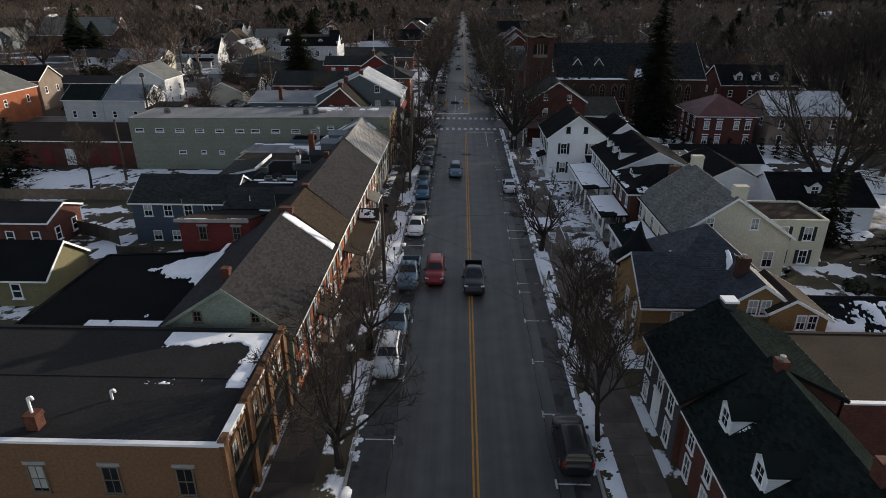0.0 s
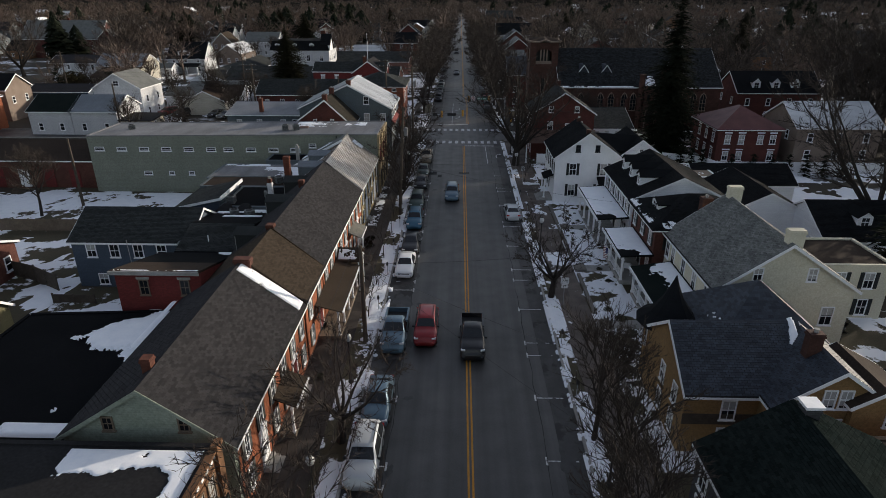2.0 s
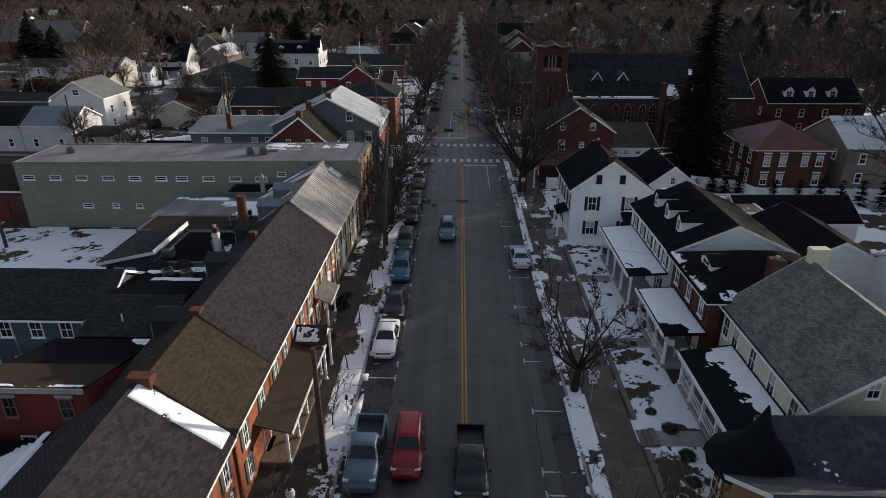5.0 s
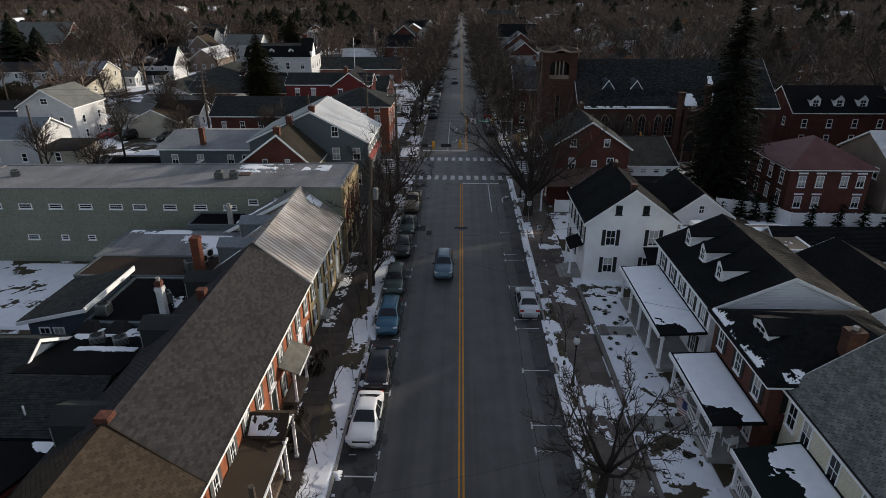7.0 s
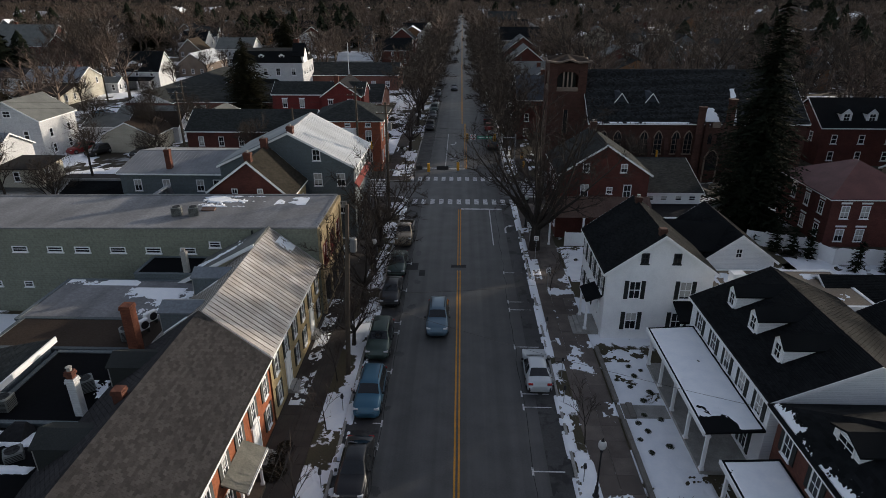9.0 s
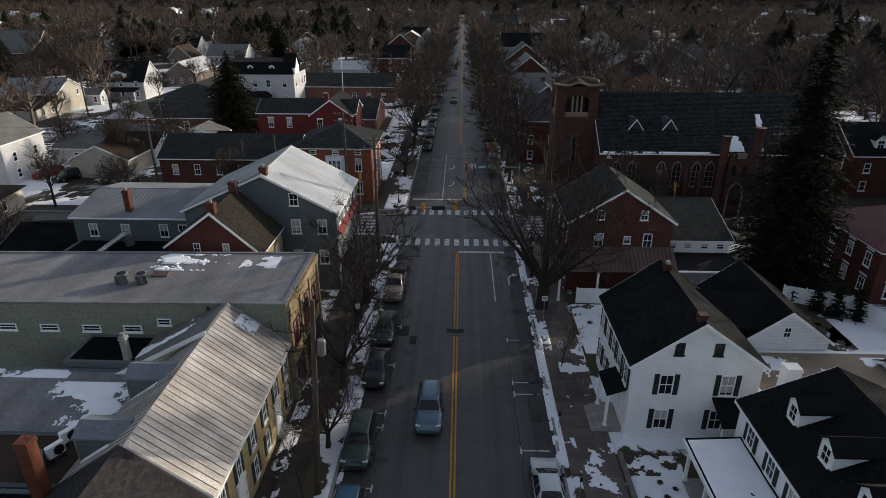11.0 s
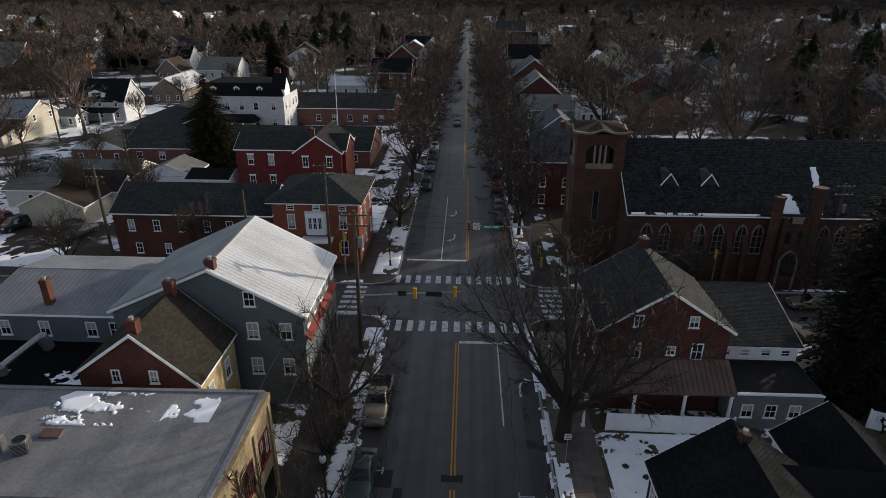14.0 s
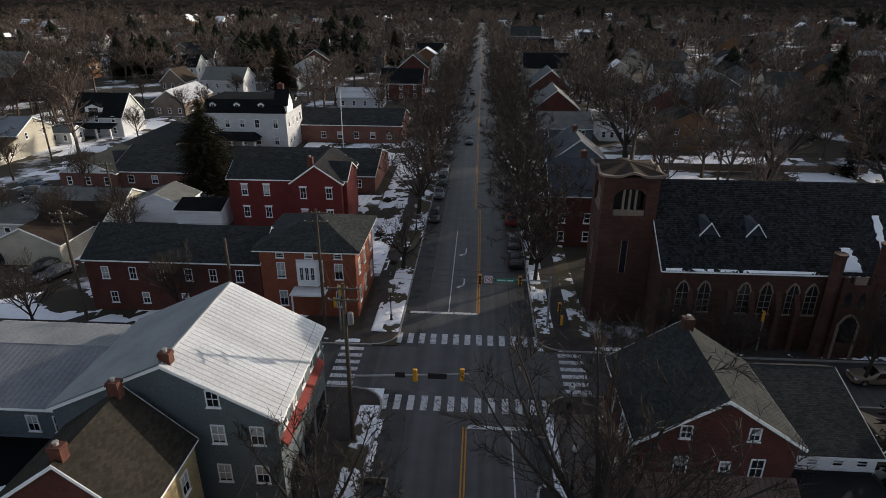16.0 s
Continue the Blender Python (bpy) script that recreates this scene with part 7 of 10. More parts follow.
def bare_tree(x, y, seed, h, r, label, kids=(6, 6, 5, 3), bole=0.62, spread=0.75, name="street_tree", group="street trees", cut=0.03, stout=1.25):
    t = root(name, x, y, 0.05, label, "tree", group)
    segs = limbs(seed, h, r, bole, kids, spread, stout=stout)
    top = max(s[1].z for s in segs)
    segs = [(a * (h / top), b * (h / top), ra, rb, last) for a, b, ra, rb, last in segs]
    thick = [s for s in segs if s[2] > cut]
    thin = [(a, b, max(ra, 0.018), max(rb, 0.011)) for a, b, ra, rb, last in segs if ra <= cut and not last]
    tips = [(a, b, max(ra, 0.015), 0.004) for a, b, ra, rb, last in segs if ra <= cut and last]
    for nm, ss, n, mt in (("trunk", thick, 6, BARK), ("crown", thin, 3, TWIG)):
        if not ss:
            continue
        V, F = tubes(ss, n)
        if nm == "crown" and tips:
            V2, F2 = blades(tips, True)
            me = bpy.data.meshes.new(nm)
            me.from_pydata(np.concatenate([V, V2]).tolist(), [], F.tolist() + (F2 + len(V)).tolist())
            me.materials.append(mt)
            ob = new(nm, me)
            ob.parent = t
            continue
        me = bpy.data.meshes.new(nm)
        me.from_pydata(V.tolist(), [], F.tolist())
        me.materials.append(mt)
        ob = new(nm, me)
        ob.parent = t
    return t


def vase_tree(x, y, seed, h, r, wide, label, name="street_tree", group="street trees", limb_count=7, subs=9, twigs=8, fork=0.2, fine=1.0):
    """A bare tree that forks low into long ascending limbs; wide: the crown's radius as a share of its height."""
    rng = random.Random(seed)
    t = root(name, x, y, 0.05, label, "tree", group)
    wood, shoots, tips = [], [], []
    jit = lambda k: Vector((rng.uniform(-k, k), rng.uniform(-k, k), rng.uniform(-k, k)))
    head = Vector((rng.uniform(-0.02, 0.02) * h, rng.uniform(-0.02, 0.02) * h, fork * h))
    wood.append((Vector((0, 0, -0.1)), head * 0.5, r * 1.15, r * 0.92))
    wood.append((head * 0.5, head, r * 0.92, r * 0.8))
    for i in range(limb_count):
        az = i * 2.4 + rng.uniform(-0.35, 0.35)
        lean = 0.12 if i == 0 else rng.uniform(0.55, 1.1)
        p = head * rng.uniform(0.75, 1.0)
        ln = h * (1 - fork) * rng.uniform(0.82, 1.0) / (1 + 0.12 * lean)
        d = Vector((math.cos(az) * lean * wide * 2.2, math.sin(az) * lean * wide * 2.2, 0.8)).normalized()
        ra, n, pts = r * rng.uniform(0.42, 0.6), 6, [p]
        for k in range(n):
            d = (d + jit(0.16) + Vector((0, 0, 0.10))).normalized()
            q = pts[-1] + d * ln / n
            rb = max(0.02, ra * 0.72)
            wood.append((pts[-1], q, ra, rb))
            pts.append(q)
            ra = rb
        for j in range(subs):
            f = min(0.995, 0.18 + 0.82 * (j + rng.random()) / subs)
            k = int(f * n)
            a = pts[k].lerp(pts[k + 1], f * n - k)
            way = (pts[k + 1] - pts[k]).normalized()
            side = way.orthogonal()
            side.rotate(Matrix.Rotation(rng.uniform(0, 6.28), 3, way))
            sd = (way * 0.75 + side * rng.uniform(0.6, 1.1)).normalized()
            sl, rs_ = h * rng.uniform(0.16, 0.30) * (1.1 - 0.55 * f), max(0.022, 0.11 * r * (1.3 - f))
            sp = [a]
            for m in range(3):
                sd = (sd + jit(0.28) + Vector((0, 0, 0.12))).normalized()
                b = sp[-1] + sd * sl / 3
                shoots.append((sp[-1], b, rs_, rs_ * 0.7))
                sp.append(b)
                rs_ *= 0.7
            for m in range(twigs):
                g = rng.uniform(0.2, 0.999) * 3
                c = sp[int(g)].lerp(sp[int(g) + 1], g - int(g))
                td = (sd + jit(0.95) + Vector((0, 0, 0.25))).normalized()
                tl = h * rng.uniform(0.035, 0.085)
                e = c + td * tl
                tips.append((c, e, 0.016 * fine, 0.004))
                for w in range(2):
                    z = c.lerp(e, rng.uniform(0.3, 0.9))
                    tips.append((z, z + (td + jit(0.8)).normalized() * tl * 0.65, 0.012 * fine, 0.003))
    for nm, ss, n, mt in (("trunk", wood, 7, BARK), ("crown", shoots, 4, TWIG)):
        V, F = tubes(ss, n)
        F = F.tolist()
        if nm == "crown":
            V2, F2 = blades(tips, True)
            V, F = np.concatenate([V, V2]), F + (F2 + len(V)).tolist()
        me = bpy.data.meshes.new(nm)
        me.from_pydata(V.tolist(), [], F)
        me.materials.append(mt)
        ob = new(nm, me)
        ob.parent = t
    return t


TALL = "bare winter street tree with dark branching crown"
s1 = vase_tree(-6.8, 27.5, 21, 11.4, 0.26, 0.42, TALL, limb_count=10, subs=12, twigs=13, fine=1.4)
s2 = vase_tree(8.9, 60.2, 22, 9.2, 0.29, 0.5, TALL, limb_count=8, subs=10, twigs=11, fork=0.24, fine=1.5)
s3 = bare_tree(8.9, 40.8, 23, 9.6, 0.18, "slender bare tree with upright twiggy crown", (10, 7, 6, 4), 0.55, 0.5)
vase_tree(9.45, 106.1, 24, 18.5, 0.60, 0.42, "large bare street tree with spreading limbs", limb_count=11, subs=13, twigs=13, fork=0.16, fine=1.8)
s6 = vase_tree(9.2, 148, 26, 13.5, 0.26, 0.34, "bare street tree with ascending limbs", fine=2.8, subs=10, twigs=9, limb_count=9)
s5 = bare_tree(-7.5, 68.5, 25, 4.6, 0.05, "thin young bare tree in a snowy verge", (6, 4, 3), 0.7, 0.5, name="young_tree")
for m, s in ((pose(-6.9, 40.3, 0.05, 0, 0, 70), s2), (pose(8.85, 30.2, 0.05, 0, 0, 120), s3), (pose(9.1, 35.5, 0.05, 0, 0, 200), s3),
             (pose(-7.9, 150.8, 0.05, 0, 0, 60), s2)):
    copy_thing(s, m)
for m, s, k in ((pose(-7.5, 92.7, 0.05, 0, 0, 20), s2, 1.1), (pose(-7.7, 106.6, 0.05, 0, 0, 130), s2, 1.3), (pose(-7.3, 86.0, 0.05, 0, 0, 220), s1, 0.65), (pose(-8.0, 102.0, 0.05, 0, 0, 220), s1, 0.75)):
    ob = copy_thing(s, m)
    ob.scale = (k, k, k)
for m in (pose(-7.45, 62.3, 0.05, 0, 0, 80), pose(-7.4, 75.6, 0.05, 0, 0, 150), pose(-7.7, 81.0, 0.05, 0, 0, 30), pose(9.9, 96.0, 0.05, 0, 0, 200), pose(9.3, 74.8, 0.05, 0, 0, 10), pose(-7.4, 56.0, 0.05, 0, 0, 250)):
    copy_thing(s5, m)
rs = random.Random(61)
for i in range(46):
    y = 153 + (i // 2) * 9.0 + rs.uniform(-2, 2) + (i % 2) * 20
    ob = copy_thing(s6, pose(rs.uniform(8.5, 9.6) if i % 2 == 0 else rs.uniform(-8.2, -7.5), y, 0.05, 0, 0, i * 67))
    k = rs.uniform(0.9, 1.25)
    ob.scale = (k * 1.15, k * 1.15, k)
# big trees in the yards
b1 = vase_tree(47.4, 75.6, 31, 22.5, 0.62, 0.42, "very large bare tree in a snowy yard", "yard_tree", "yard trees", 11, 13, 13, 0.12, 2.4)
b2 = bare_tree(-47.5, 112.5, 32, 10.0, 0.2, "bare twiggy yard tree", (10, 7, 6, 4), 0.36, 0.6, name="yard_tree", group="yard trees")
for i, (x, y) in enumerate(((-44, 131.0), (-56, 133.5), (24, 125.5), (20.5, 127.5), (-30, 134.5), (-50, 158), (-46, 152), (-69.3, 158.0), (-58.0, 155.4), (-55.0, 153.6), (-66.5, 176), (38, 128), (-52.0, 80.5), (-60, 120), (-80, 218), (-88, 186))):
    copy_thing(b2, pose(x, y, 0, 0, 0, i * 77))
for i, (x, y) in enumerate(((34, 212), (58, 196), (88, 160), (-133, 262), (-120, 246), (-145, 215), (95, 190), (73, 121.5), (83, 129), (72, 182), (52, 225))):
    copy_thing(b1, pose(x, y, 0, 0, 0, i * 61))


# Enlarged copies, placed so that their crowns block the low sun.
for i, (x, y) in enumerate(((76, 124.5), (85, 131), (94, 137), (81, 118))):
    ob = copy_thing(b1, pose(x, y, 0, 0, 0, i * 83))
    ob.scale = (1.15, 1.15, 1.25)


def conifer(x, y, h, w, seed, label, name="fir", sprays=26, material=None, base=0.03, group="evergreens", full=0.75):
    """A conifer: a tapered stem with whorls of drooping boughs, each set with needle sprays."""
    rng = random.Random(seed)
    t = root(name, x, y, 0, label, "tree", group)
    bm = bmesh.new()
    loft(bm, [ring(0, 0, z, r, 7) for z, r in ((-0.1, h * 0.017), (h * 0.4, h * 0.012), (h * 0.98, 0.02))])
    part("trunk", bm, BARK, t, local=True)
    V, F = [], []
    rows = max(10, int(h * 2.2))
    for i in range(rows):
        f = base + (1 - base) * (i + rng.random()) / rows
        z, reach = h * f, w * min(1.0, (1 - f) / full) ** 0.85 + 0.12
        n = max(5, int(sprays * (1 - f) ** 0.6 * 0.5))
        for j in range(n):
            a = 2 * math.pi * rng.random()
            rr = reach * rng.uniform(0.5, 1.12)
            ca, sa = math.cos(a), math.sin(a)
            sag, lift = rng.uniform(0.12, 0.42), rng.uniform(-0.4, 0.4) * min(1, w / 3)
            steps = max(2, int(rr / 0.5))
            for s in range(steps):
                g0 = s / steps
                size = (0.32 + 0.30 * (1 - g0)) * rng.uniform(0.6, 1.4) * min(1.0, 0.3 + w * 0.25)
                z0 = z + lift - rr * g0 * g0 * sag
                for k in range(2):
                    b = a + rng.uniform(-1.3, 1.3)
                    cb, sb = math.cos(b), math.sin(b)
                    tilt = rng.uniform(-0.75, 0.25)
                    x0, y0 = ca * rr * g0, sa * rr * g0
                    n0 = len(V)
                    V += [(x0 - sb * size * 0.3, y0 + cb * size * 0.3, z0 + rng.uniform(-0.1, 0.1)), (x0 + sb * size * 0.3, y0 - cb * size * 0.3, z0 + rng.uniform(-0.1, 0.1)), (x0 + cb * size * 1.7, y0 + sb * size * 1.7, z0 + tilt * size)]
                    F.append((n0, n0 + 1, n0 + 2))
    me = bpy.data.meshes.new("needles")
    me.from_pydata(V, [], F)
    me.materials.append(material or NEEDLE)
    ob = new("crown", me)
    ob.parent = t
    return t


conifer(35.0, 112.5, 25.8, 5.1, 41, "tall dark spruce with drooping boughs", "spruce", 104, full=0.55)
OLIVE_NEEDLE = mat("olive_needles", (0.026, 0.024, 0.014), (0.016, 0.017, 0.010), 0.95, 1.2, 9, 0.0, rnd=0.3, island=True, spec=0.02)
f2 = conifer(-46.5, 180.5, 17.0, 5.2, 42, "broad olive-brown spruce beside the long range", "spruce", 130, OLIVE_NEEDLE, full=0.38, base=0.08)
f3 = conifer(-63.5, 80.0, 9.0, 3.4, 43, "broad dark evergreen beside the yard", "evergreen", 26)
conifer(44.5, 56.0, 8.5, 3.8, 44, "broad dark evergreen behind the cream house", "evergreen", 26)
for i, (x, y) in enumerate(((-70, 300), (52, 330), (100, 260), (88, 212), (140, 330), (-40, 380), (-148, 330), (-140, 336), (-111, 372), (-103, 378))):
    copy_thing(f2, pose(x, y, 0, 0, 0, i * 50))
for i, (x, y) in enumerate(((41, 64), (46, 49), (-66, 86), (75, 200), (84, 232), (-98, 160), (-92, 172), (-130, 262))):
    copy_thing(f3, pose(x, y, 0, 0, 0, i * 50))
a1 = conifer(41.8, 101.4, 3.4, 1.25, 45, "small clipped evergreen beside a white fence", "arborvitae", 22, group="fence evergreens")
for i, (x, y) in enumerate(((45.1, 101.5), (47.9, 101.5), (50.4, 101.3), (53.0, 101.2), (55.6, 101.0), (38.6, 104.6), (37.2, 105.4), (35.8, 106.2), (58.4, 100.8))):
    copy_thing(a1, pose(x, y, 0, 0, 0, i * 41))


def shrub(x, y, r, seed, label, material=None, name="shrub", leaves=420, leaf=1.0):
    """A low bush of many small leaves on short stems."""
    rng = random.Random(seed)
    t = root(name, x, y, 0.08, label, "shrub", "yard shrubs")
    V, F = [], []
    for i in range(leaves):
        d = Vector((rng.gauss(0, 1), rng.gauss(0, 1), rng.gauss(0, 1) * 0.8 + 0.3)).normalized()
        c = Vector((d.x * r, d.y * r, abs(d.z) * r * 0.95)) * rng.uniform(0.6, 1.05)
        u, v = d.orthogonal().normalized() * r * 0.2 * leaf, d.cross(d.orthogonal()).normalized() * r * 0.16 * leaf
        u.rotate(Matrix.Rotation(rng.uniform(0, 6), 3, d))
        k = len(V)
        V += [tuple(c - u), tuple(c + v * rng.uniform(-1, 1) + d * r * 0.07), tuple(c + u), tuple(c + u * 0.2 - v)]
        F.append((k, k + 1, k + 2, k + 3))
    me = bpy.data.meshes.new("leaves")
    me.from_pydata(V, [], F)
    me.materials.append(material or SHRUB)
    ob = new("leaves", me)
    ob.parent = t
    bm = bmesh.new()
    for i in range(5):
        tube(bm, (0, 0, -0.1), (rng.uniform(-r, r) * 0.6, rng.uniform(-r, r) * 0.6, r * 0.7), 0.02, 4)
    part("stem", bm, BARK, t, local=True)
    return t


sh = shrub(14.3, 56.0, 0.55, 5, "dark round evergreen shrub in a snowy yard")
for i, (x, y, s) in enumerate(((14.6, 53.6, 1.0), (14.2, 51.5, 0.9), (13.6, 57.8, 0.7), (14.9, 63.5, 0.6), (14.6, 66.2, 0.6), (13.6, 76.0, 0.45), (13.8, 77.6, 0.45), (14.2, 79.2, 0.5), (13.7, 80.8, 0.45), (14.3, 82.2, 0.45), (14.6, 74.6, 0.5), (12.9, 75.2, 0.4), (13.2, 76.8, 0.45), (14.8, 77.2, 0.45), (13.0, 78.8, 0.4), (14.9, 80.2, 0.5), (12.9, 81.6, 0.4), (14.2, 83.4, 0.45), (13.3, 74.0, 0.45), (15.0, 82.9, 0.4), (13.6, 103.2, 0.5), (14.8, 102.2, 0.5), (16.2, 103.6, 0.5), (17.6, 102.0, 0.5), (18.9, 103.8, 0.5), (20.2, 102.4, 0.5), (15.6, 104.8, 0.45), (19.5, 105.3, 0.45), (-9.6, 65.2, 0.9), (-9.5, 63.4, 0.8), (-9.6, 71.8, 0.7), (-9.7, 47.0, 0.7), (25.5, 105.0, 1.6), (28.0, 104.5, 1.6), (31.0, 104.6, 1.5), (37.5, 52.0, 2.2), (39.5, 50.5, 2.0), (-9.3, 152, 0.9), (-14, 178, 1.4), (-13, 162, 1.2))):
    ob = copy_thing(sh, pose(x, y, 0.08, 0, 0, i * 40))
    ob.scale = (s, s, s * 0.95)

BROWN_LEAF = mat("brown_hedge_leaves", (0.034, 0.026, 0.018), (0.020, 0.017, 0.012), 0.95, 0.9, 8, 0.0, rnd=0.4, island=True, spec=0.05)
hd = shrub(-9.9, 64.3, 0.75, 6, "low brown winter hedge before a brick row", BROWN_LEAF, "hedge", 700, 0.5)
for i, (x, y, k) in enumerate(((-9.8, 65.5, 0.9), (-9.9, 66.6, 1.0), (-9.7, 71.6, 0.9), (-9.9, 72.6, 0.8), (-9.8, 58.9, 0.6), (-9.6, 73.8, 0.7))):
    ob = copy_thing(hd, pose(x, y, 0.08, 0, 0, i * 70))
    ob.scale = (k, k * 1.2, k * 0.9)
RUSSET = mat("russet_evergreen", (0.050, 0.038, 0.020), (0.030, 0.026, 0.014), 0.95, 0.6, 6, 0.0, rnd=0.3, island=True, spec=0.05)
shrub(-113, 190, 4.6, 8, "large round russet evergreen in a yard", RUSSET, "round_evergreen", 2600, 0.35)
# the woods: many rounded bare trees, joined
def crown_form(rng, limb_count, subs, twigs, w):
    """Triangles of a bare tree ten metres tall with a domed, finely branched crown."""
    stems, fine = [], []
    top = Vector((rng.uniform(-0.4, 0.4), rng.uniform(-0.4, 0.4), rng.uniform(4.2, 5.4)))
    stems.append((Vector((0, 0, -0.2)), top, 0.26, 0.12))
    fat = rng.uniform(0.85, 1.15)
    for i in range(limb_count):
        az, el = i * 2.4 + rng.uniform(-0.4, 0.4), math.asin(min(0.98, 0.12 + 0.86 * (i + rng.random()) / limb_count))
        way = Vector((math.cos(az) * math.cos(el) * fat, math.sin(az) * math.cos(el) * fat, math.sin(el)))
        base = Vector((0, 0, 0)).lerp(top, rng.uniform(0.45, 0.95))
        end = Vector((0, 0, 4.3)) + Vector((way.x * 2.7, way.y * 2.7, way.z * 3.2))
        mid = base.lerp(end, 0.5) + Vector((rng.uniform(-0.2, 0.2), rng.uniform(-0.2, 0.2), -0.25))
        stems += [(base, mid, 0.10, 0.075), (mid, end, 0.075, 0.045)]
        for j in range(subs):
            a = mid.lerp(end, rng.uniform(-0.3, 1.0))
            out = (way + Vector((rng.gauss(0, 0.5), rng.gauss(0, 0.5), rng.gauss(0.1, 0.4)))).normalized()
            b = a + out * rng.uniform(1.2, 2.3)
            fine.append((a, b, w * 1.5))
            for k in range(twigs):
                p = a.lerp(b, rng.uniform(0.15, 1.0))
                d = (out + Vector((rng.gauss(0, 0.7), rng.gauss(0, 0.7), rng.gauss(0.25, 0.6)))).normalized()
                fine.append((p, p + d * rng.uniform(0.5, 1.25), w))
    Va, Fa = tubes(stems, 3)
    Vb, Fb = blades(fine)
    return np.concatenate([Va, Vb]), np.concatenate([Fa[:, :3], Fa[:, [0, 2, 3]], Fb + len(Va)])


def woods(name, label, spots, seed, h0, h1, counts, w):
    rng = random.Random(seed)
    forms = [crown_form(rng, *counts, w) for k in range(7)]
    VV, FF, n = [], [], 0
    for x, y in spots:
        V, F = forms[rng.randrange(7)]
        a, s = rng.uniform(0, 6.28), rng.uniform(h0, h1) / 10
        ws = s * rng.uniform(0.85, 1.25)
        R = np.array([[math.cos(a) * ws, -math.sin(a) * ws, 0], [math.sin(a) * ws, math.cos(a) * ws, 0], [0, 0, s]])
        VV.append(V @ R.T + np.array([x, y, 0]))
        FF.append(F + n)
        n += len(V)
    V, F = np.concatenate(VV), np.concatenate(FF)
    me = bpy.data.meshes.new(name)
    me.vertices.add(len(V)), me.loops.add(F.size), me.polygons.add(len(F))
    me.vertices.foreach_set("co", V.ravel())
    me.loops.foreach_set("vertex_index", F.ravel().astype(np.int32))
    me.polygons.foreach_set("loop_start", np.arange(0, F.size, 3, dtype=np.int32))
    me.update(calc_edges=True)
    me.materials.append(FAR_TWIG)
    tagged(new(name, me), label, "woods", kind="stuff")


rng = random.Random(77)
near, far, edge = [], [], []
def free(x, y):
    if abs(x - 1) < 12 or -75 < x < -10 and y < 242 or 10 < x < 53 and y < 156 or -170 < x < -76 and y < 232 and rng.random() < 0.8 or -126 < x < -10 and 255 < y < 290 and rng.random() < 0.6:
        return False
    return not any(abs(x - px) < 7.5 and abs(y - py) < 7.5 for px, py in PLOTS)
while len(near) < 270:
    y = rng.uniform(150, 300)
    x = rng.uniform(-90 - y * 0.5, 90 + y * 0.5)
    if free(x, y) and (x > 30 or x < -80 or y > 240) and not (x > 20 and y < 250 and rng.random() < 0.55):
        near.append((x, y))
while len(far) < 800:
    y = rng.uniform(300, 620)
    x = rng.uniform(-80 - y * 0.6, 80 + y * 0.6)
    if free(x, y):
        far.append((x, y))
while len(edge) < 1700:
    y = 600 + 1300 * rng.random() ** 1.5
    x = rng.uniform(-100 - y * 0.62, 100 + y * 0.62)
    if abs(x) > 8:
        edge.append((x, y))
for i in range(34):
    x, y = rng.uniform(-120, -14), rng.uniform(150, 300)
    if free(x, y) or (y > 242):
        copy_thing(b2, pose(x, y, 0, 0, 0, i * 37))
x, y = np.meshgrid(np.arange(-1500, 1501, 8.0), np.concatenate([np.arange(860, 1300, 8.0), np.arange(1300, 3200, 20.0)]), indexing="ij")
z = 1 + 10 * fbm(x / 17, y / 17, 5, 3) * np.clip((y - 840) / 420, 0.35, 1) + 16 * np.clip((y - 1000) / 2200, 0, 1) + 3 * fbm(x / 3.1, y / 3.1, 9, 2)
z = z * np.clip((y - 855) / 60, 0, 1) - 0.3
ii = np.arange(x.size).reshape(x.shape)
cells = np.stack([ii[:-1, :-1], ii[1:, :-1], ii[1:, 1:], ii[:-1, 1:]], -1).reshape(-1, 4)
tagged(raw("distant_canopy", np.stack([x, y, z], -1).reshape(-1, 3), cells, CANOPY), "distant brown winter treetops to the horizon", "woods", kind="stuff")
VV, FF = [], []
FAR_NEEDLE = mat("evergreen_sprays", (0.015, 0.021, 0.014), (0.022, 0.024, 0.015), 0.95, 1.2, 9, 0.0, rnd=0.3, island=True, spec=0.02)
GROVES = ((-156, 362), (-150, 370), (-163, 358), (-104, 356), (-110, 366), (-159, 436), (-150, 440), (-138, 444), (-82, 347), (-63.5, 360), (-58, 366), (-96, 396), (108, 268), (150, 420), (62, 420), (66, 430), (205, 470), (150, 300), (158, 312), (190, 340), (230, 330), (210, 420), (262, 450), (300, 420), (172, 262), (130, 240))
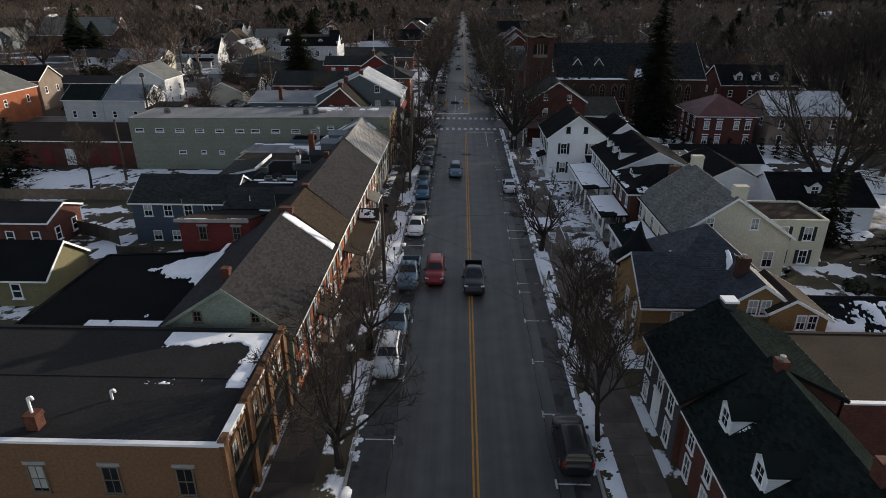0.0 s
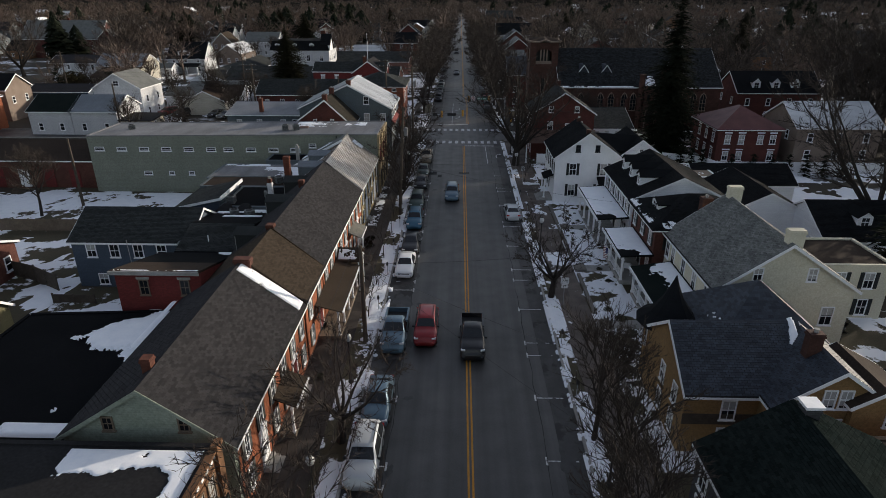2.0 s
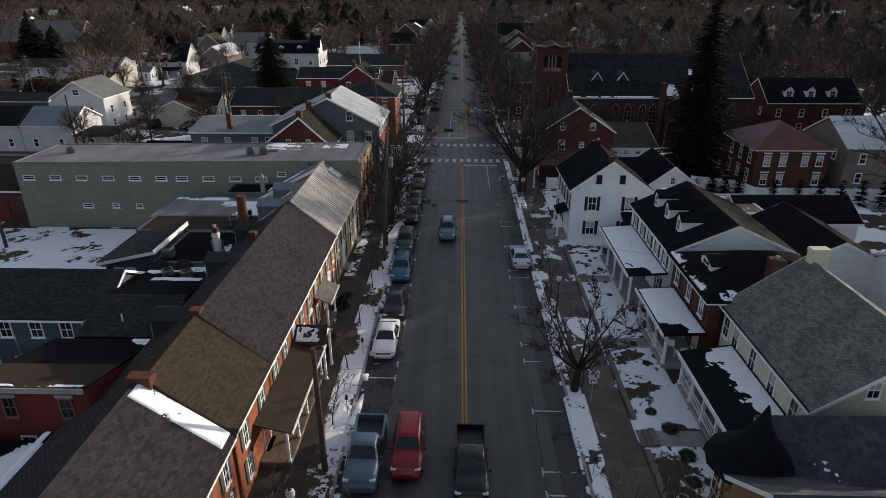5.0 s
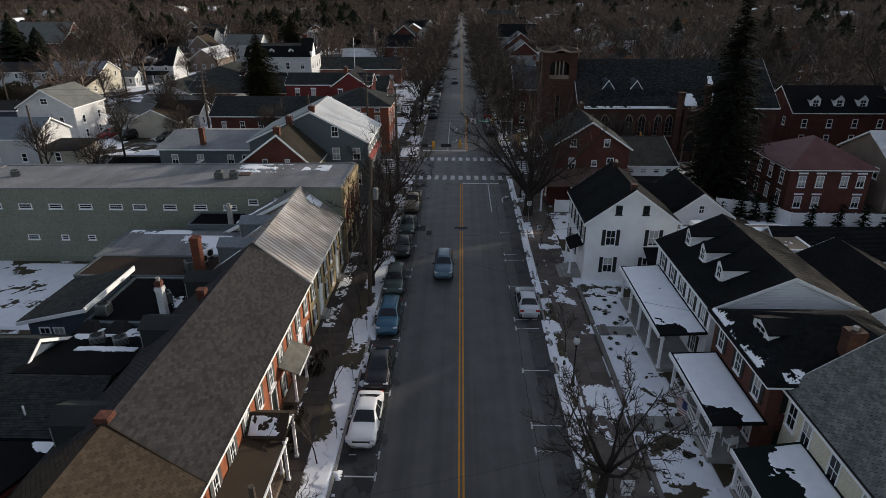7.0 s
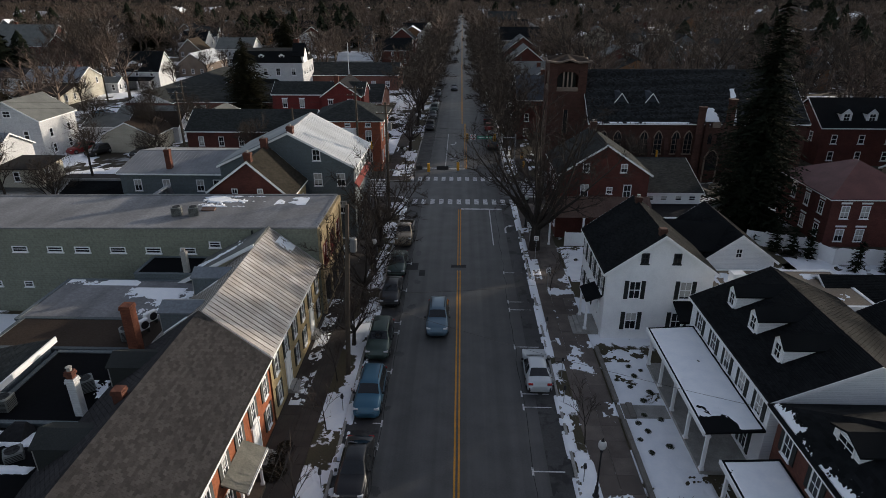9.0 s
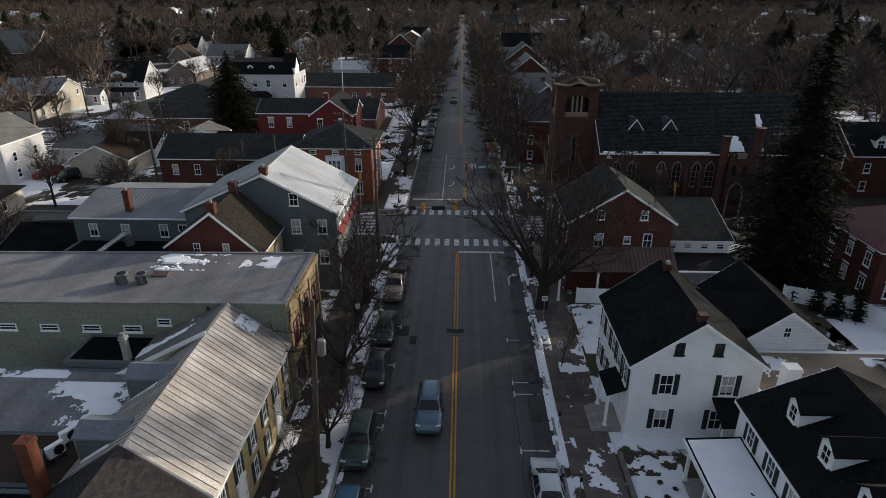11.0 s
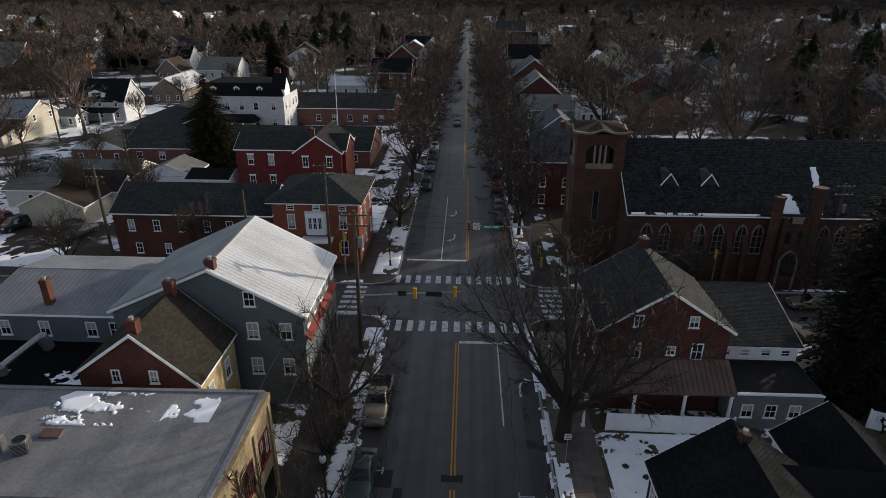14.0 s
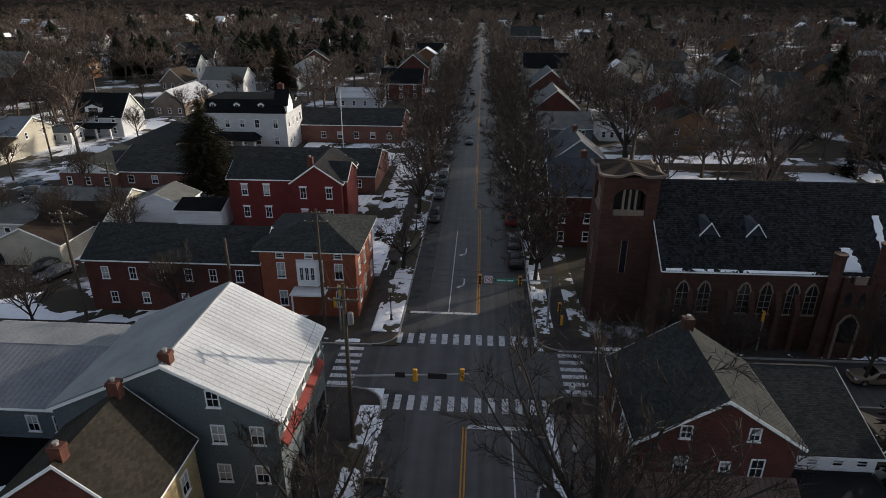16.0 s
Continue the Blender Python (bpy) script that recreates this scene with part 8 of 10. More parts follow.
for k in range(80):
    cx, cy = GROVES[k] if k < len(GROVES) else (rng.uniform(-420, 470), rng.uniform(235, 900))
    for m in range(2 if k < len(GROVES) else rng.randint(1, 4)):
        x, y = cx + rng.uniform(-9, 9), cy + rng.uniform(-9, 9)
        if not free(x, y) or abs(x) > 60 + y * 0.75 or -140 < x < 40 and y < 330 and k >= len(GROVES):
            continue
        hh, ww, full = rng.uniform(10, 20), rng.uniform(3.6, 6.4), rng.uniform(0.45, 0.8)
        for i in range(26):
            f = (i + rng.random()) / 26
            for j in range(14):
                a = 2 * math.pi * rng.random()
                reach = ww * min(1.0, (1 - f) / full) ** 0.7 * min(1.0, 0.45 + f * 4)
                rr, z0 = reach * rng.uniform(0.7, 1.15) + 0.2, hh * (0.05 + 0.95 * f)
                n = len(VV)
                VV += [(x + rr * 0.35 * math.cos(a), y + rr * 0.35 * math.sin(a), z0 + rng.uniform(0.3, 1.3)), (x + rr * math.cos(a - 0.3), y + rr * math.sin(a - 0.3), z0 - rng.random() * 0.9), (x + rr * math.cos(a + 0.3), y + rr * math.sin(a + 0.3), z0 - rng.random() * 0.9)]
                FF.append((n, n + 1, n + 2))
tagged(raw("distant_evergreens", VV, FF, FAR_NEEDLE), "dark evergreens among the bare trees", "woods", kind="stuff")
# Trees mostly out of view, added to keep sun off the eastern yards.
for i in range(120):
    x, y = rng.uniform(62, 120), rng.uniform(40, 150)
    if not (52 < x < 80 and 106 < y < 158):
        near.append((x, y))
for i in range(16):
    near.append((rng.uniform(60, 130), rng.uniform(180, 260)))
for i in range(24):
    x, y = rng.uniform(27, 62), rng.uniform(185, 330)
    if not any(a - 2 < x < b + 2 and c - 2 < y < d + 2 for a, b, c, d in ((59, 78, 143, 155), (31, 37, 228, 236), (18, 36, 322, 336))):
        near.append((x, y))
for i in range(120):
    y = 300 + i * 4.4
    far.append((rng.uniform(-9.5, -7), y) if i % 2 else (rng.uniform(9, 11), y))
for i in range(26):
    edge.append((rng.uniform(-14, 16), rng.uniform(826, 900)))
for i in range(46):
    near.append((rng.uniform(-150, -80), rng.uniform(232, 330)) if i % 3 else (rng.uniform(-76, -62), rng.uniform(236, 300)))
far = [(x, y) for x, y in far if not any(a < x < b and c - 15 < y < d + 1 for a, b, c, d in HOUSES)]
near = [(x, y) for x, y in near if not any(a < x < b and c - 13 < y < d + 1 for a, b, c, d in HOUSES) and not any(a - 1 < x < b + 1 and c - 2 < y < d + 1 for a, b, c, d in HOUSES + [(-205, -138, 214, 300), (-128, -94, 180, 224), (-124, -60, 262, 335), (-106, -60, 232, 262)])]
woods("near_woods", "bare brown winter trees among the houses", near, 300, 11, 19, (9, 6, 13), 0.034)
woods("town_woods", "bare brown winter trees among the houses", far, 310, 11, 20, (8, 5, 10), 0.055)
woods("far_woods", "distant bare brown winter woods", edge, 320, 11, 19, (6, 4, 8), 0.11)

# ---- vehicles ----
PAINTS = {k: plain(k + "_car_paint", c, 0.32, m, 0.4, 0.35) for k, c, m in (("white", (0.78, 0.79, 0.80), 0.0), ("black", (0.012, 0.012, 0.014), 0.1), ("blue", (0.045, 0.13, 0.20), 0.35), ("slate", (0.10, 0.16, 0.21), 0.4), ("red", (0.22, 0.012, 0.015), 0.2), ("grey", (0.13, 0.135, 0.14), 0.4), ("silver", (0.42, 0.44, 0.46), 0.5), ("tan", (0.23, 0.19, 0.14), 0.35), ("green", (0.05, 0.075, 0.065), 0.35), ("palegrey", (0.55, 0.58, 0.60), 0.3))}
TYRE = plain("tyre_rubber", (0.015, 0.015, 0.016), 0.8)
RIM = plain("alloy_rim", (0.35, 0.36, 0.37), 0.35, 0.8)
CAR_GLASS = plain("car_glass", (0.010, 0.012, 0.014), 0.05, 0.0, 0.7)
LAMP = plain("headlamp_lens", (0.70, 0.72, 0.74), 0.1)
TAIL = plain("tail_lamp_lens", (0.35, 0.012, 0.012), 0.2)
PLASTIC = plain("black_plastic", (0.02, 0.02, 0.021), 0.55)
PLATE = plain("plate_white", (0.6, 0.6, 0.58), 0.5)
# stations from tail to nose: y, top, half-width at the belt, half-width of the roof
SHAPES = {
    "sedan": (1.45, 0.86, [(-2.42, 0.74, 0.78, 0.70), (-2.32, 0.97, 0.88, 0.78), (-1.80, 1.06, 0.92, 0.78), (-1.10, 1.37, 0.92, 0.60), (-0.4, 1.45, 0.92, 0.60), (0.25, 1.42, 0.92, 0.60), (1.10, 1.03, 0.92, 0.76), (1.85, 0.92, 0.91, 0.76), (2.28, 0.79, 0.86, 0.72), (2.42, 0.58, 0.76, 0.66)], (0.25, 1.10), (-1.80, -1.10)),
    "suv": (1.72, 1.0, [(-2.32, 0.90, 0.86, 0.78), (-2.25, 1.10, 0.92, 0.80), (-2.05, 1.58, 0.93, 0.66), (-1.2, 1.71, 0.94, 0.66), (-0.2, 1.72, 0.94, 0.66), (0.45, 1.64, 0.94, 0.66), (1.12, 1.16, 0.94, 0.80), (1.85, 1.06, 0.93, 0.80), (2.25, 0.92, 0.89, 0.76), (2.38, 0.66, 0.80, 0.70)], (0.45, 1.12), (-2.24, -2.06)),
    "pickup": (1.88, 1.12, [(-0.62, 1.20, 0.97, 0.86), (-0.55, 1.24, 0.97, 0.86), (-0.40, 1.78, 0.97, 0.70), (0.1, 1.88, 0.97, 0.70), (0.75, 1.82, 0.97, 0.70), (1.40, 1.30, 0.97, 0.84), (2.1, 1.22, 0.97, 0.84), (2.62, 1.10, 0.94, 0.80), (2.78, 0.72, 0.88, 0.74)], (0.75, 1.40), (-0.55, -0.40)),
}
MADE = {}


def smooth_stations(st, n=3):
    """Stations of a body with smooth ones between, and a rounded nose and tail."""
    p = [st[0]] + list(st) + [st[-1]]
    out = []
    for a, b, c, d in zip(p, p[1:], p[2:], p[3:]):
        for k in range(n):
            f = k / n
            row = [0.5 * (2 * b[i] + (c[i] - a[i]) * f + (2 * a[i] - 5 * b[i] + 4 * c[i] - d[i]) * f * f + (3 * b[i] - a[i] - 3 * c[i] + d[i]) * f ** 3) for i in range(4)]
            row[0] = b[0] + (c[0] - b[0]) * f
            out.append(tuple(row))
    out.append(st[-1])
    y, z, w, r = st[-1]
    out += [(y + 0.05, z - 0.05, w * 0.86, r * 0.84), (y + 0.08, z - 0.13, w * 0.70, r * 0.66)]
    y, z, w, r = st[0]
    return [(y - 0.06, z - 0.12, w * 0.74, r * 0.70), (y - 0.04, z - 0.05, w * 0.88, r * 0.86)] + out if st[0][0] < -2 else out


def car_form(kind):
    high, belt, st, (w0, w1), (r0, r1) = SHAPES[kind]
    c = root(kind, 0, 0, 0, "parked car", "car", "cars along the street")
    bm = bmesh.new()
    loops = []
    fine = smooth_stations(st)
    for y, zt, w, wr in fine:
        b = min(belt, zt - 0.08)
        half = [(w * 0.86, 0.22), (w * 0.96, 0.28), (w * 0.995, 0.40), (w, 0.60), (w * 0.99, b - 0.08), (w * 0.965, b), (wr + 0.045, zt - 0.10), (wr + 0.005, zt - 0.045), (wr - 0.08, zt - 0.008), (wr * 0.45, zt + 0.018)]
        loops.append([(x, y, z) for x, z in half] + [(-x, y, z) for x, z in half[::-1]])
    loft(bm, loops)
    body = part("body", bm, PAINTS["white"], c, local=True, smooth=True)
    body["paint"] = 1

    def at(y):
        for (a, za, wa, ra), (b, zb, wb, rb) in zip(fine, fine[1:]):
            if a <= y <= b:
                f = (y - a) / (b - a)
                return za + (zb - za) * f, wa + (wb - wa) * f, ra + (rb - ra) * f

    def pane(name, pts, n, mt=None):
        bm = bmesh.new()
        n = Vector(n)
        loft(bm, [[Vector(p) + n * s for p in pts] for s in (-0.01, 0.014)])
        part(name, bm, mt or CAR_GLASS, c, local=True)
    for name, a, b in (("windshield", w0 + 0.05, w1 - 0.05), ("rear_window", r0 + 0.06 * (r1 - r0), r1 - 0.05 * (r1 - r0))):
        bm = bmesh.new()
        rows = []
        for k in range(6):
            y = a + (b - a) * k / 5
            z, _, r = at(y)
            top = [(-r + 0.05, z - 0.002), (-r * 0.72, z + 0.022), (-r * 0.4, z + 0.034), (r * 0.4, z + 0.034), (r * 0.72, z + 0.022), (r - 0.05, z - 0.002)]
            rows.append([(x, y, zz) for x, zz in top] + [(x, y, zz - 0.03) for x, zz in top[::-1]])
        loft(bm, rows)
        part(name, bm, CAR_GLASS, c, local=True)
    lo = r1 - 0.25 if kind != "pickup" else r1 + 0.02
    for s in (-1, 1):
        ys = ((lo + 0.12, (lo + w0) / 2 + 0.02), ((lo + w0) / 2 + 0.10, w0 + 0.38))
        for k, (y0, y1) in enumerate(ys):
            pts = []
            for y, top in ((y0, 0), (y1, 0), (y1 - (0.42 if k else 0.0), 1), (y0 + (0.28 if not k else 0.0), 1)):
                zt, w, wr = at(max(st[0][0], min(y, st[-1][0])))
                if top:
                    pts.append((s * (wr + 0.045), y, zt - 0.11))
                else:
                    pts.append((s * (w * 0.985 - 0.02), y, belt + 0.03))
            pane("side_window", pts, (s, 0, 0.25))
    L0, L1 = st[0][0], st[-1][0]
    if kind == "pickup":
        L0 = -2.85
        bm = bmesh.new()
        box(bm, -0.97, 0.97, L0, -0.64, 0.42, 0.78)
        for x0, x1 in ((-0.97, -0.83), (0.83, 0.97)):
            box(bm, x0, x1, L0, -0.64, 0.783, 1.20)
        box(bm, -0.83, 0.83, L0, L0 + 0.1, 0.783, 1.20)
        bed = part("bed", bm, PAINTS["white"], c, local=True)
        bed["paint"] = 1
        bm = bmesh.new()
        box(bm, -0.826, 0.826, L0 + 0.104, -0.645, 0.785, 0.80)
        part("bed_liner", bm, PLASTIC, c, local=True)
    axles = (L0 + 0.92, L1 - 0.88)
    rad = 0.33 if kind == "sedan" else 0.38
    for y in axles:
        for s in (-1, 1):
            m = Matrix.Translation((s * (st[4][2] - 0.10), y, rad)) @ pose(0, 0, 0, 0, 90 * s, 0)
            bm = bmesh.new()
            prof = [(rad * 0.70, -0.10), (rad * 0.96, -0.11), (rad, -0.06), (rad, 0.06), (rad * 0.96, 0.115), (rad * 0.66, 0.11)]
            loft(bm, [[m @ Vector(p) for p in ring(0, 0, z, r, 16)] for r, z in prof])
            whl = part("wheel", bm, TYRE, c, local=True)
            bm = bmesh.new()
            for k in range(5):
                a = 2 * math.pi * k / 5
                box(bm, -0.05, 0.05, 0.0, rad * 0.63, 0.113, 0.125, m @ pose(0, 0, 0, 0, 0, math.degrees(a)))
            loft(bm, [[m @ Vector(p) for p in ring(0, 0, z, r, 12)] for r, z in ((rad * 0.2, 0.114), (rad * 0.2, 0.13))])
            part("rim", bm, RIM, whl, local=True)
            bm = bmesh.new()
            xs = sorted((s * (st[4][2] - 0.3), s * (st[4][2] + 0.004)))
            prism(bm, [(y + (rad + 0.06) * math.cos(math.pi * k / 8), max(0.25, rad + (rad + 0.06) * math.sin(math.pi * k / 8))) for k in range(9)], xs[0], xs[1], "x")
            part("wheel_arch", bm, PLASTIC, c, local=True)
    w = st[-2][2]
    for s in (-1, 1):
        for nm, y, z, mt, d in (("headlamp", L1 - 0.10, st[-2][1] - 0.10, LAMP, 0.16), ("tail_lamp", L0 + 0.02, belt - 0.02 if kind != "pickup" else 0.98, TAIL, 0.08)):
            bm = bmesh.new()
            x0, x1 = sorted((s * (w - 0.36), s * (w - 0.02)))
            if nm == "tail_lamp" and kind != "sedan":
                x0, x1 = sorted((s * (w - 0.12), s * (w + 0.03)))
                box(bm, x0, x1, y - 0.02, y + 0.1, z - 0.22, z + 0.14)
            else:
                box(bm, x0, x1, y - d, y + 0.05 if nm == "headlamp" else y + 0.1, z - 0.07, z + 0.06)
            bmesh.ops.bevel(bm, geom=bm.edges[:], offset=0.02, segments=1, affect="EDGES")
            part(nm, bm, mt, c, local=True)
        bm = bmesh.new()
        x0, x1 = sorted((s * (st[4][2] + 0.0), s * (st[4][2] + 0.17)))
        box(bm, x0, x1, w0 + 0.32, w0 + 0.44, belt + 0.03, belt + 0.17)
        part("mirror", bm, PLASTIC, c, local=True)
    for nm, y0, y1, z0, z1, mt, hw in (("grille", L1 - 0.10, L1 + 0.015, 0.50, 0.66, PLASTIC, 0.55), ("front_bumper", L1 - 0.28, L1 + 0.03, 0.26, 0.46, PLASTIC, 0.74), ("rear_bumper", L0 - 0.04, L0 + 0.3, 0.30, 0.55, PLASTIC, 0.80), ("number_plate", L0 - 0.055, L0 - 0.042, 0.42, 0.53, PLATE, 0.16)):
        bm = bmesh.new()
        box(bm, -hw, hw, y0, y1, z0, z1)
        part(nm, bm, mt, c, local=True)
    if kind == "suv":
        for s in (-1, 1):
            bm = bmesh.new()
            box(bm, s * 0.58 - 0.02, s * 0.58 + 0.02, -1.8, 0.2, 1.735, 1.785)
            part("roof_rail", bm, PLASTIC, c, local=True)
    return c


def car(kind, paint, x, y, turn, label):
    if kind not in MADE:
        c = car_form(kind)
        c.matrix_basis = pose(x, y, 0.004, 0, 0, turn)
        MADE[kind] = c
    else:
        c = copy_thing(MADE[kind], pose(x, y, 0.004, 0, 0, turn))
    for o in c.children:
        if "paint" in o:
            o.material_slots[0].link = "OBJECT"
            o.material_slots[0].material = PAINTS[paint]
    return tagged(c, label)


XL, XR = -5.15, 7.05
for kind, paint, x, y, turn, label in (
        ("suv", "palegrey", XL, 38.6, 180, "pale grey sport utility car parked at the kerb"),
        ("sedan", "slate", XL + 0.15, 43.9, 180, "old light blue sedan parked at the kerb"),
        ("pickup", "slate", XL + 0.4, 53.0, 180, "blue-grey pickup truck parked at the kerb"),
        ("suv", "red", -2.25, 53.7, 180, "dark red sport utility car standing in the lane"),
        ("sedan", "white", XL + 0.15, 66.0, 180, "white sedan parked at the kerb"),
        ("sedan", "black", XL + 0.3, 71.8, 180, "black sedan parked at the kerb"),
        ("suv", "blue", XL + 0.2, 79.2, 180, "teal blue crossover car parked at the kerb"),
        ("suv", "green", XL, 86.2, 180, "dark green sport utility car parked at the kerb"),
        ("sedan", "black", XL, 94.8, 180, "black sedan with snow on its bonnet at the kerb"),
        ("sedan", "green", XL, 101.1, 180, "grey-green sedan parked at the kerb"),
        ("pickup", "tan", XL, 109.4, 180, "tan pickup truck parked at the kerb"),
        ("pickup", "black", 1.5, 52.2, 180, "black pickup truck on the street"),
        ("suv", "slate", -0.6, 89.8, 180, "light blue minivan in the traffic lane"),
        ("suv", "black", XR, 29.4, 0, "black sport utility car parked at the kerb"),
        ("sedan", "palegrey", XR, 82.4, 0, "pale silver sedan parked at the kerb"),
        ("sedan", "tan", 39.6, 128.6, 90, "tan sedan on the side street"),
        ("suv", "black", 7.0, 153.5, 0, "black sport utility car parked at the kerb"),
        ("suv", "grey", 7.0, 160.2, 0, "grey sport utility car parked at the kerb"),
        ("sedan", "red", 7.0, 169.5, 0, "dark red sedan parked at the kerb"),
        ("sedan", "black", 7.0, 178, 0, "black sedan parked at the kerb"),
        ("suv", "silver", 7.0, 190, 0, "silver crossover parked at the kerb"),
        ("suv", "black", XL, 170, 180, "black sport utility car parked at the kerb"),
        ("sedan", "grey", XL, 182, 180, "grey sedan parked at the kerb"),
        ("suv", "green", XL, 190, 180, "dark green crossover parked at the kerb"),
        ("sedan", "silver", XL, 198, 180, "silver sedan parked at the kerb"),
        ("suv", "grey", XL, 212, 180, "grey crossover parked at the kerb"),
        ("sedan", "black", XL, 232, 180, "black sedan parked at the kerb"),
        ("sedan", "silver", 7.0, 205, 0, "silver sedan parked at the kerb"),
        ("suv", "black", 7.0, 222, 0, "black crossover parked at the kerb"),
        ("sedan", "grey", 7.0, 246, 0, "grey sedan parked at the kerb"),
        ("suv", "silver", XL, 255, 180, "silver crossover parked at the kerb"),
        ("sedan", "grey", -0.8, 224, 180, "grey sedan on the far street"),
        ("sedan", "black", -1.2, 300, 180, "dark sedan on the far street"),
        ("suv", "red", -66.5, 148.5, 150, "dark red car in the rear car park"),
        ("suv", "black", -62.6, 147.2, 160, "black car in the rear car park"),
        ("sedan", "black", -54.7, 147.2, 160, "black sedan in the rear car park"),
        ("sedan", "grey", -52.0, 145.5, 160, "grey sedan in the rear car park"),
        ("sedan", "white", -77.8, 188.5, 80, "white sedan in the snowy car park"),
        ("suv", "black", -71, 178, 80, "black car in the snowy car park"),
        ("sedan", "silver", -66.5, 178, 80, "silver sedan in the snowy car park"),
        ("suv", "black", -74.5, 186.0, 80, "black car in the snowy car park"),
        ("sedan", "slate", -81.5, 182.5, 80, "slate blue sedan in the snowy car park"),
        ("suv", "grey", -78.0, 177.5, 80, "grey crossover in the snowy car park"),
        ("sedan", "black", -74.5, 174.0, 80, "black sedan in the snowy car park"),
        ("suv", "black", -90, 139.5, 90, "black car on the side street")):
    car(kind, paint, x, y, turn, label)

# ---- street furniture ----
GLOBE = plain("lamp_globe", (0.55, 0.56, 0.55), 0.3)
AMBER = plain("signal_yellow_paint", (0.62, 0.30, 0.02), 0.45)
SIGN_GREEN = plain("sign_green", (0.01, 0.22, 0.13), 0.5)
SIGN_WHITE = plain("sign_white", (0.75, 0.75, 0.75), 0.5)
LENS = plain("signal_lens_dark", (0.02, 0.015, 0.012), 0.25)


def lamp(x, y):
    l = root("street_lamp", x, y, 0.12, "black iron street lamp with a pale globe", "street lamp", "street lamps")
    bm = bmesh.new()
    turned(bm, 0, 0, [(0.2, 0), (0.2, 0.12), (0.13, 0.2), (0.11, 0.7), (0.06, 0.85), (0.045, 3.2), (0.09, 3.25), (0.1, 3.42)], 10)
    part("post", bm, IRON, l, local=True)
    bm = bmesh.new()
    turned(bm, 0, 0, [(0.09, 3.42), (0.2, 3.55), (0.24, 3.72), (0.2, 3.9), (0.1, 4.0)], 10)
    part("globe", bm, GLOBE, l, local=True, smooth=True)
    bm = bmesh.new()
    turned(bm, 0, 0, [(0.11, 4.0), (0.05, 4.08), (0.015, 4.2)], 8)
    part("finial", bm, IRON, l, local=True)
    return l


la = lamp(9.1, 70.4)
for x, y in ((-7.3, 46.5), (-7.2, 34.5), (-7.2, 99), (-7.5, 136.9), (9.9, 120.4), (9.0, 37), (9.2, 113.2), (9.3, 168), (-7.6, 165)):
    copy_thing(la, pose(x, y, 0.12))


def meter(x, y):
    l = root("parking_meter", x, y, 0.1, "dark grey parking meter on a post", "parking meter", "parking meters")
    bm = bmesh.new()
    turned(bm, 0, 0, [(0.03, 0), (0.03, 1.05)], 8)
    part("post", bm, STEEL, l, local=True)
    bm = bmesh.new()
    loft(bm, [[(-0.08, -0.06, 1.05), (0.08, -0.06, 1.05), (0.08, 0.06, 1.05), (-0.08, 0.06, 1.05)], [(-0.1, -0.07, 1.2), (0.1, -0.07, 1.2), (0.1, 0.07, 1.2), (-0.1, 0.07, 1.2)], [(-0.06, -0.05, 1.42), (0.06, -0.05, 1.42), (0.06, 0.05, 1.42), (-0.06, 0.05, 1.42)]])
    part("head", bm, PLASTIC, l, local=True)
    return l


me_ = meter(-6.65, 57.3)
for x, y in ((-6.65, 64.4), (-6.65, 70.6), (-6.65, 77.6), (8.6, 71.5), (8.6, 65.0), (8.6, 88.5), (8.6, 79.0), (-6.65, 48), (-6.65, 40.5), (8.6, 52), (8.6, 45.2)):
    copy_thing(me_, pose(x, y, 0.1))


PLASTIC_GREY = plain("weathered_grey_enamel", (0.14, 0.145, 0.15), 0.6)


def utility_pole(x, y, h, arm=2.4, can=False, turn=0, z=0.0):
    p = root("utility_pole", x, y, z, "tall dark timber utility pole", "utility pole", "utility poles", turn=turn)
    bm = bmesh.new()
    turned(bm, 0, 0, [(0.19, -0.2), (0.17, h * 0.5), (0.13, h)], 9)
    part("pole", bm, POLE_WOOD, p, local=True)
    if arm:
        for z in (h - 0.35, h - 1.3):
            bm = bmesh.new()
            box(bm, -arm / 2, arm / 2, -0.24, -0.13, z - 0.06, z + 0.06)
            part("cross_arm", bm, POLE_WOOD, p, local=True)
            for k in range(4):
                bm = bmesh.new()
                turned(bm, -arm / 2 + 0.15 + k * (arm - 0.3) / 3, -0.185, [(0.04, z + 0.06), (0.05, z + 0.12), (0.025, z + 0.2)], 6)
                part("insulator", bm, STEEL, p, local=True)
    if can:
        bm = bmesh.new()
        turned(bm, 0.42, 0, [(0.2, h - 3.4), (0.24, h - 3.35), (0.24, h - 2.5), (0.18, h - 2.42)], 10)
        part("transformer", bm, PLASTIC_GREY, p, local=True)
    return p


POLES = [(-7.05, 52.0, 8.5, 0, False), (-7.05, 81.9, 13.6, 0, True), (-7.9, 117.6, 14.2, 2.4, True), (-14.5, 135.2, 13.6, 2.6, False), (-41.5, 135.2, 12.8, 2.2, False), (-49, 84.5, 9.0, 0, False), (-65.5, 126.2, 10, 0, False), (43.2, 134.0, 12.5, 2.0, True), (-52, 160.5, 11, 2.0, False), (-92, 231.0, 11, 2.0, False), (-90.5, 201, 12, 0, True), (-110, 182, 11, 2.0, False), (-24.0, 134.4, 10.5, 0, False)]
for x, y, h, arm, can in POLES:
    pl = utility_pole(x, y, h, arm, can, 0)
    if y == 81.9:
        pl.rotation_euler[1] = radians(3.2)


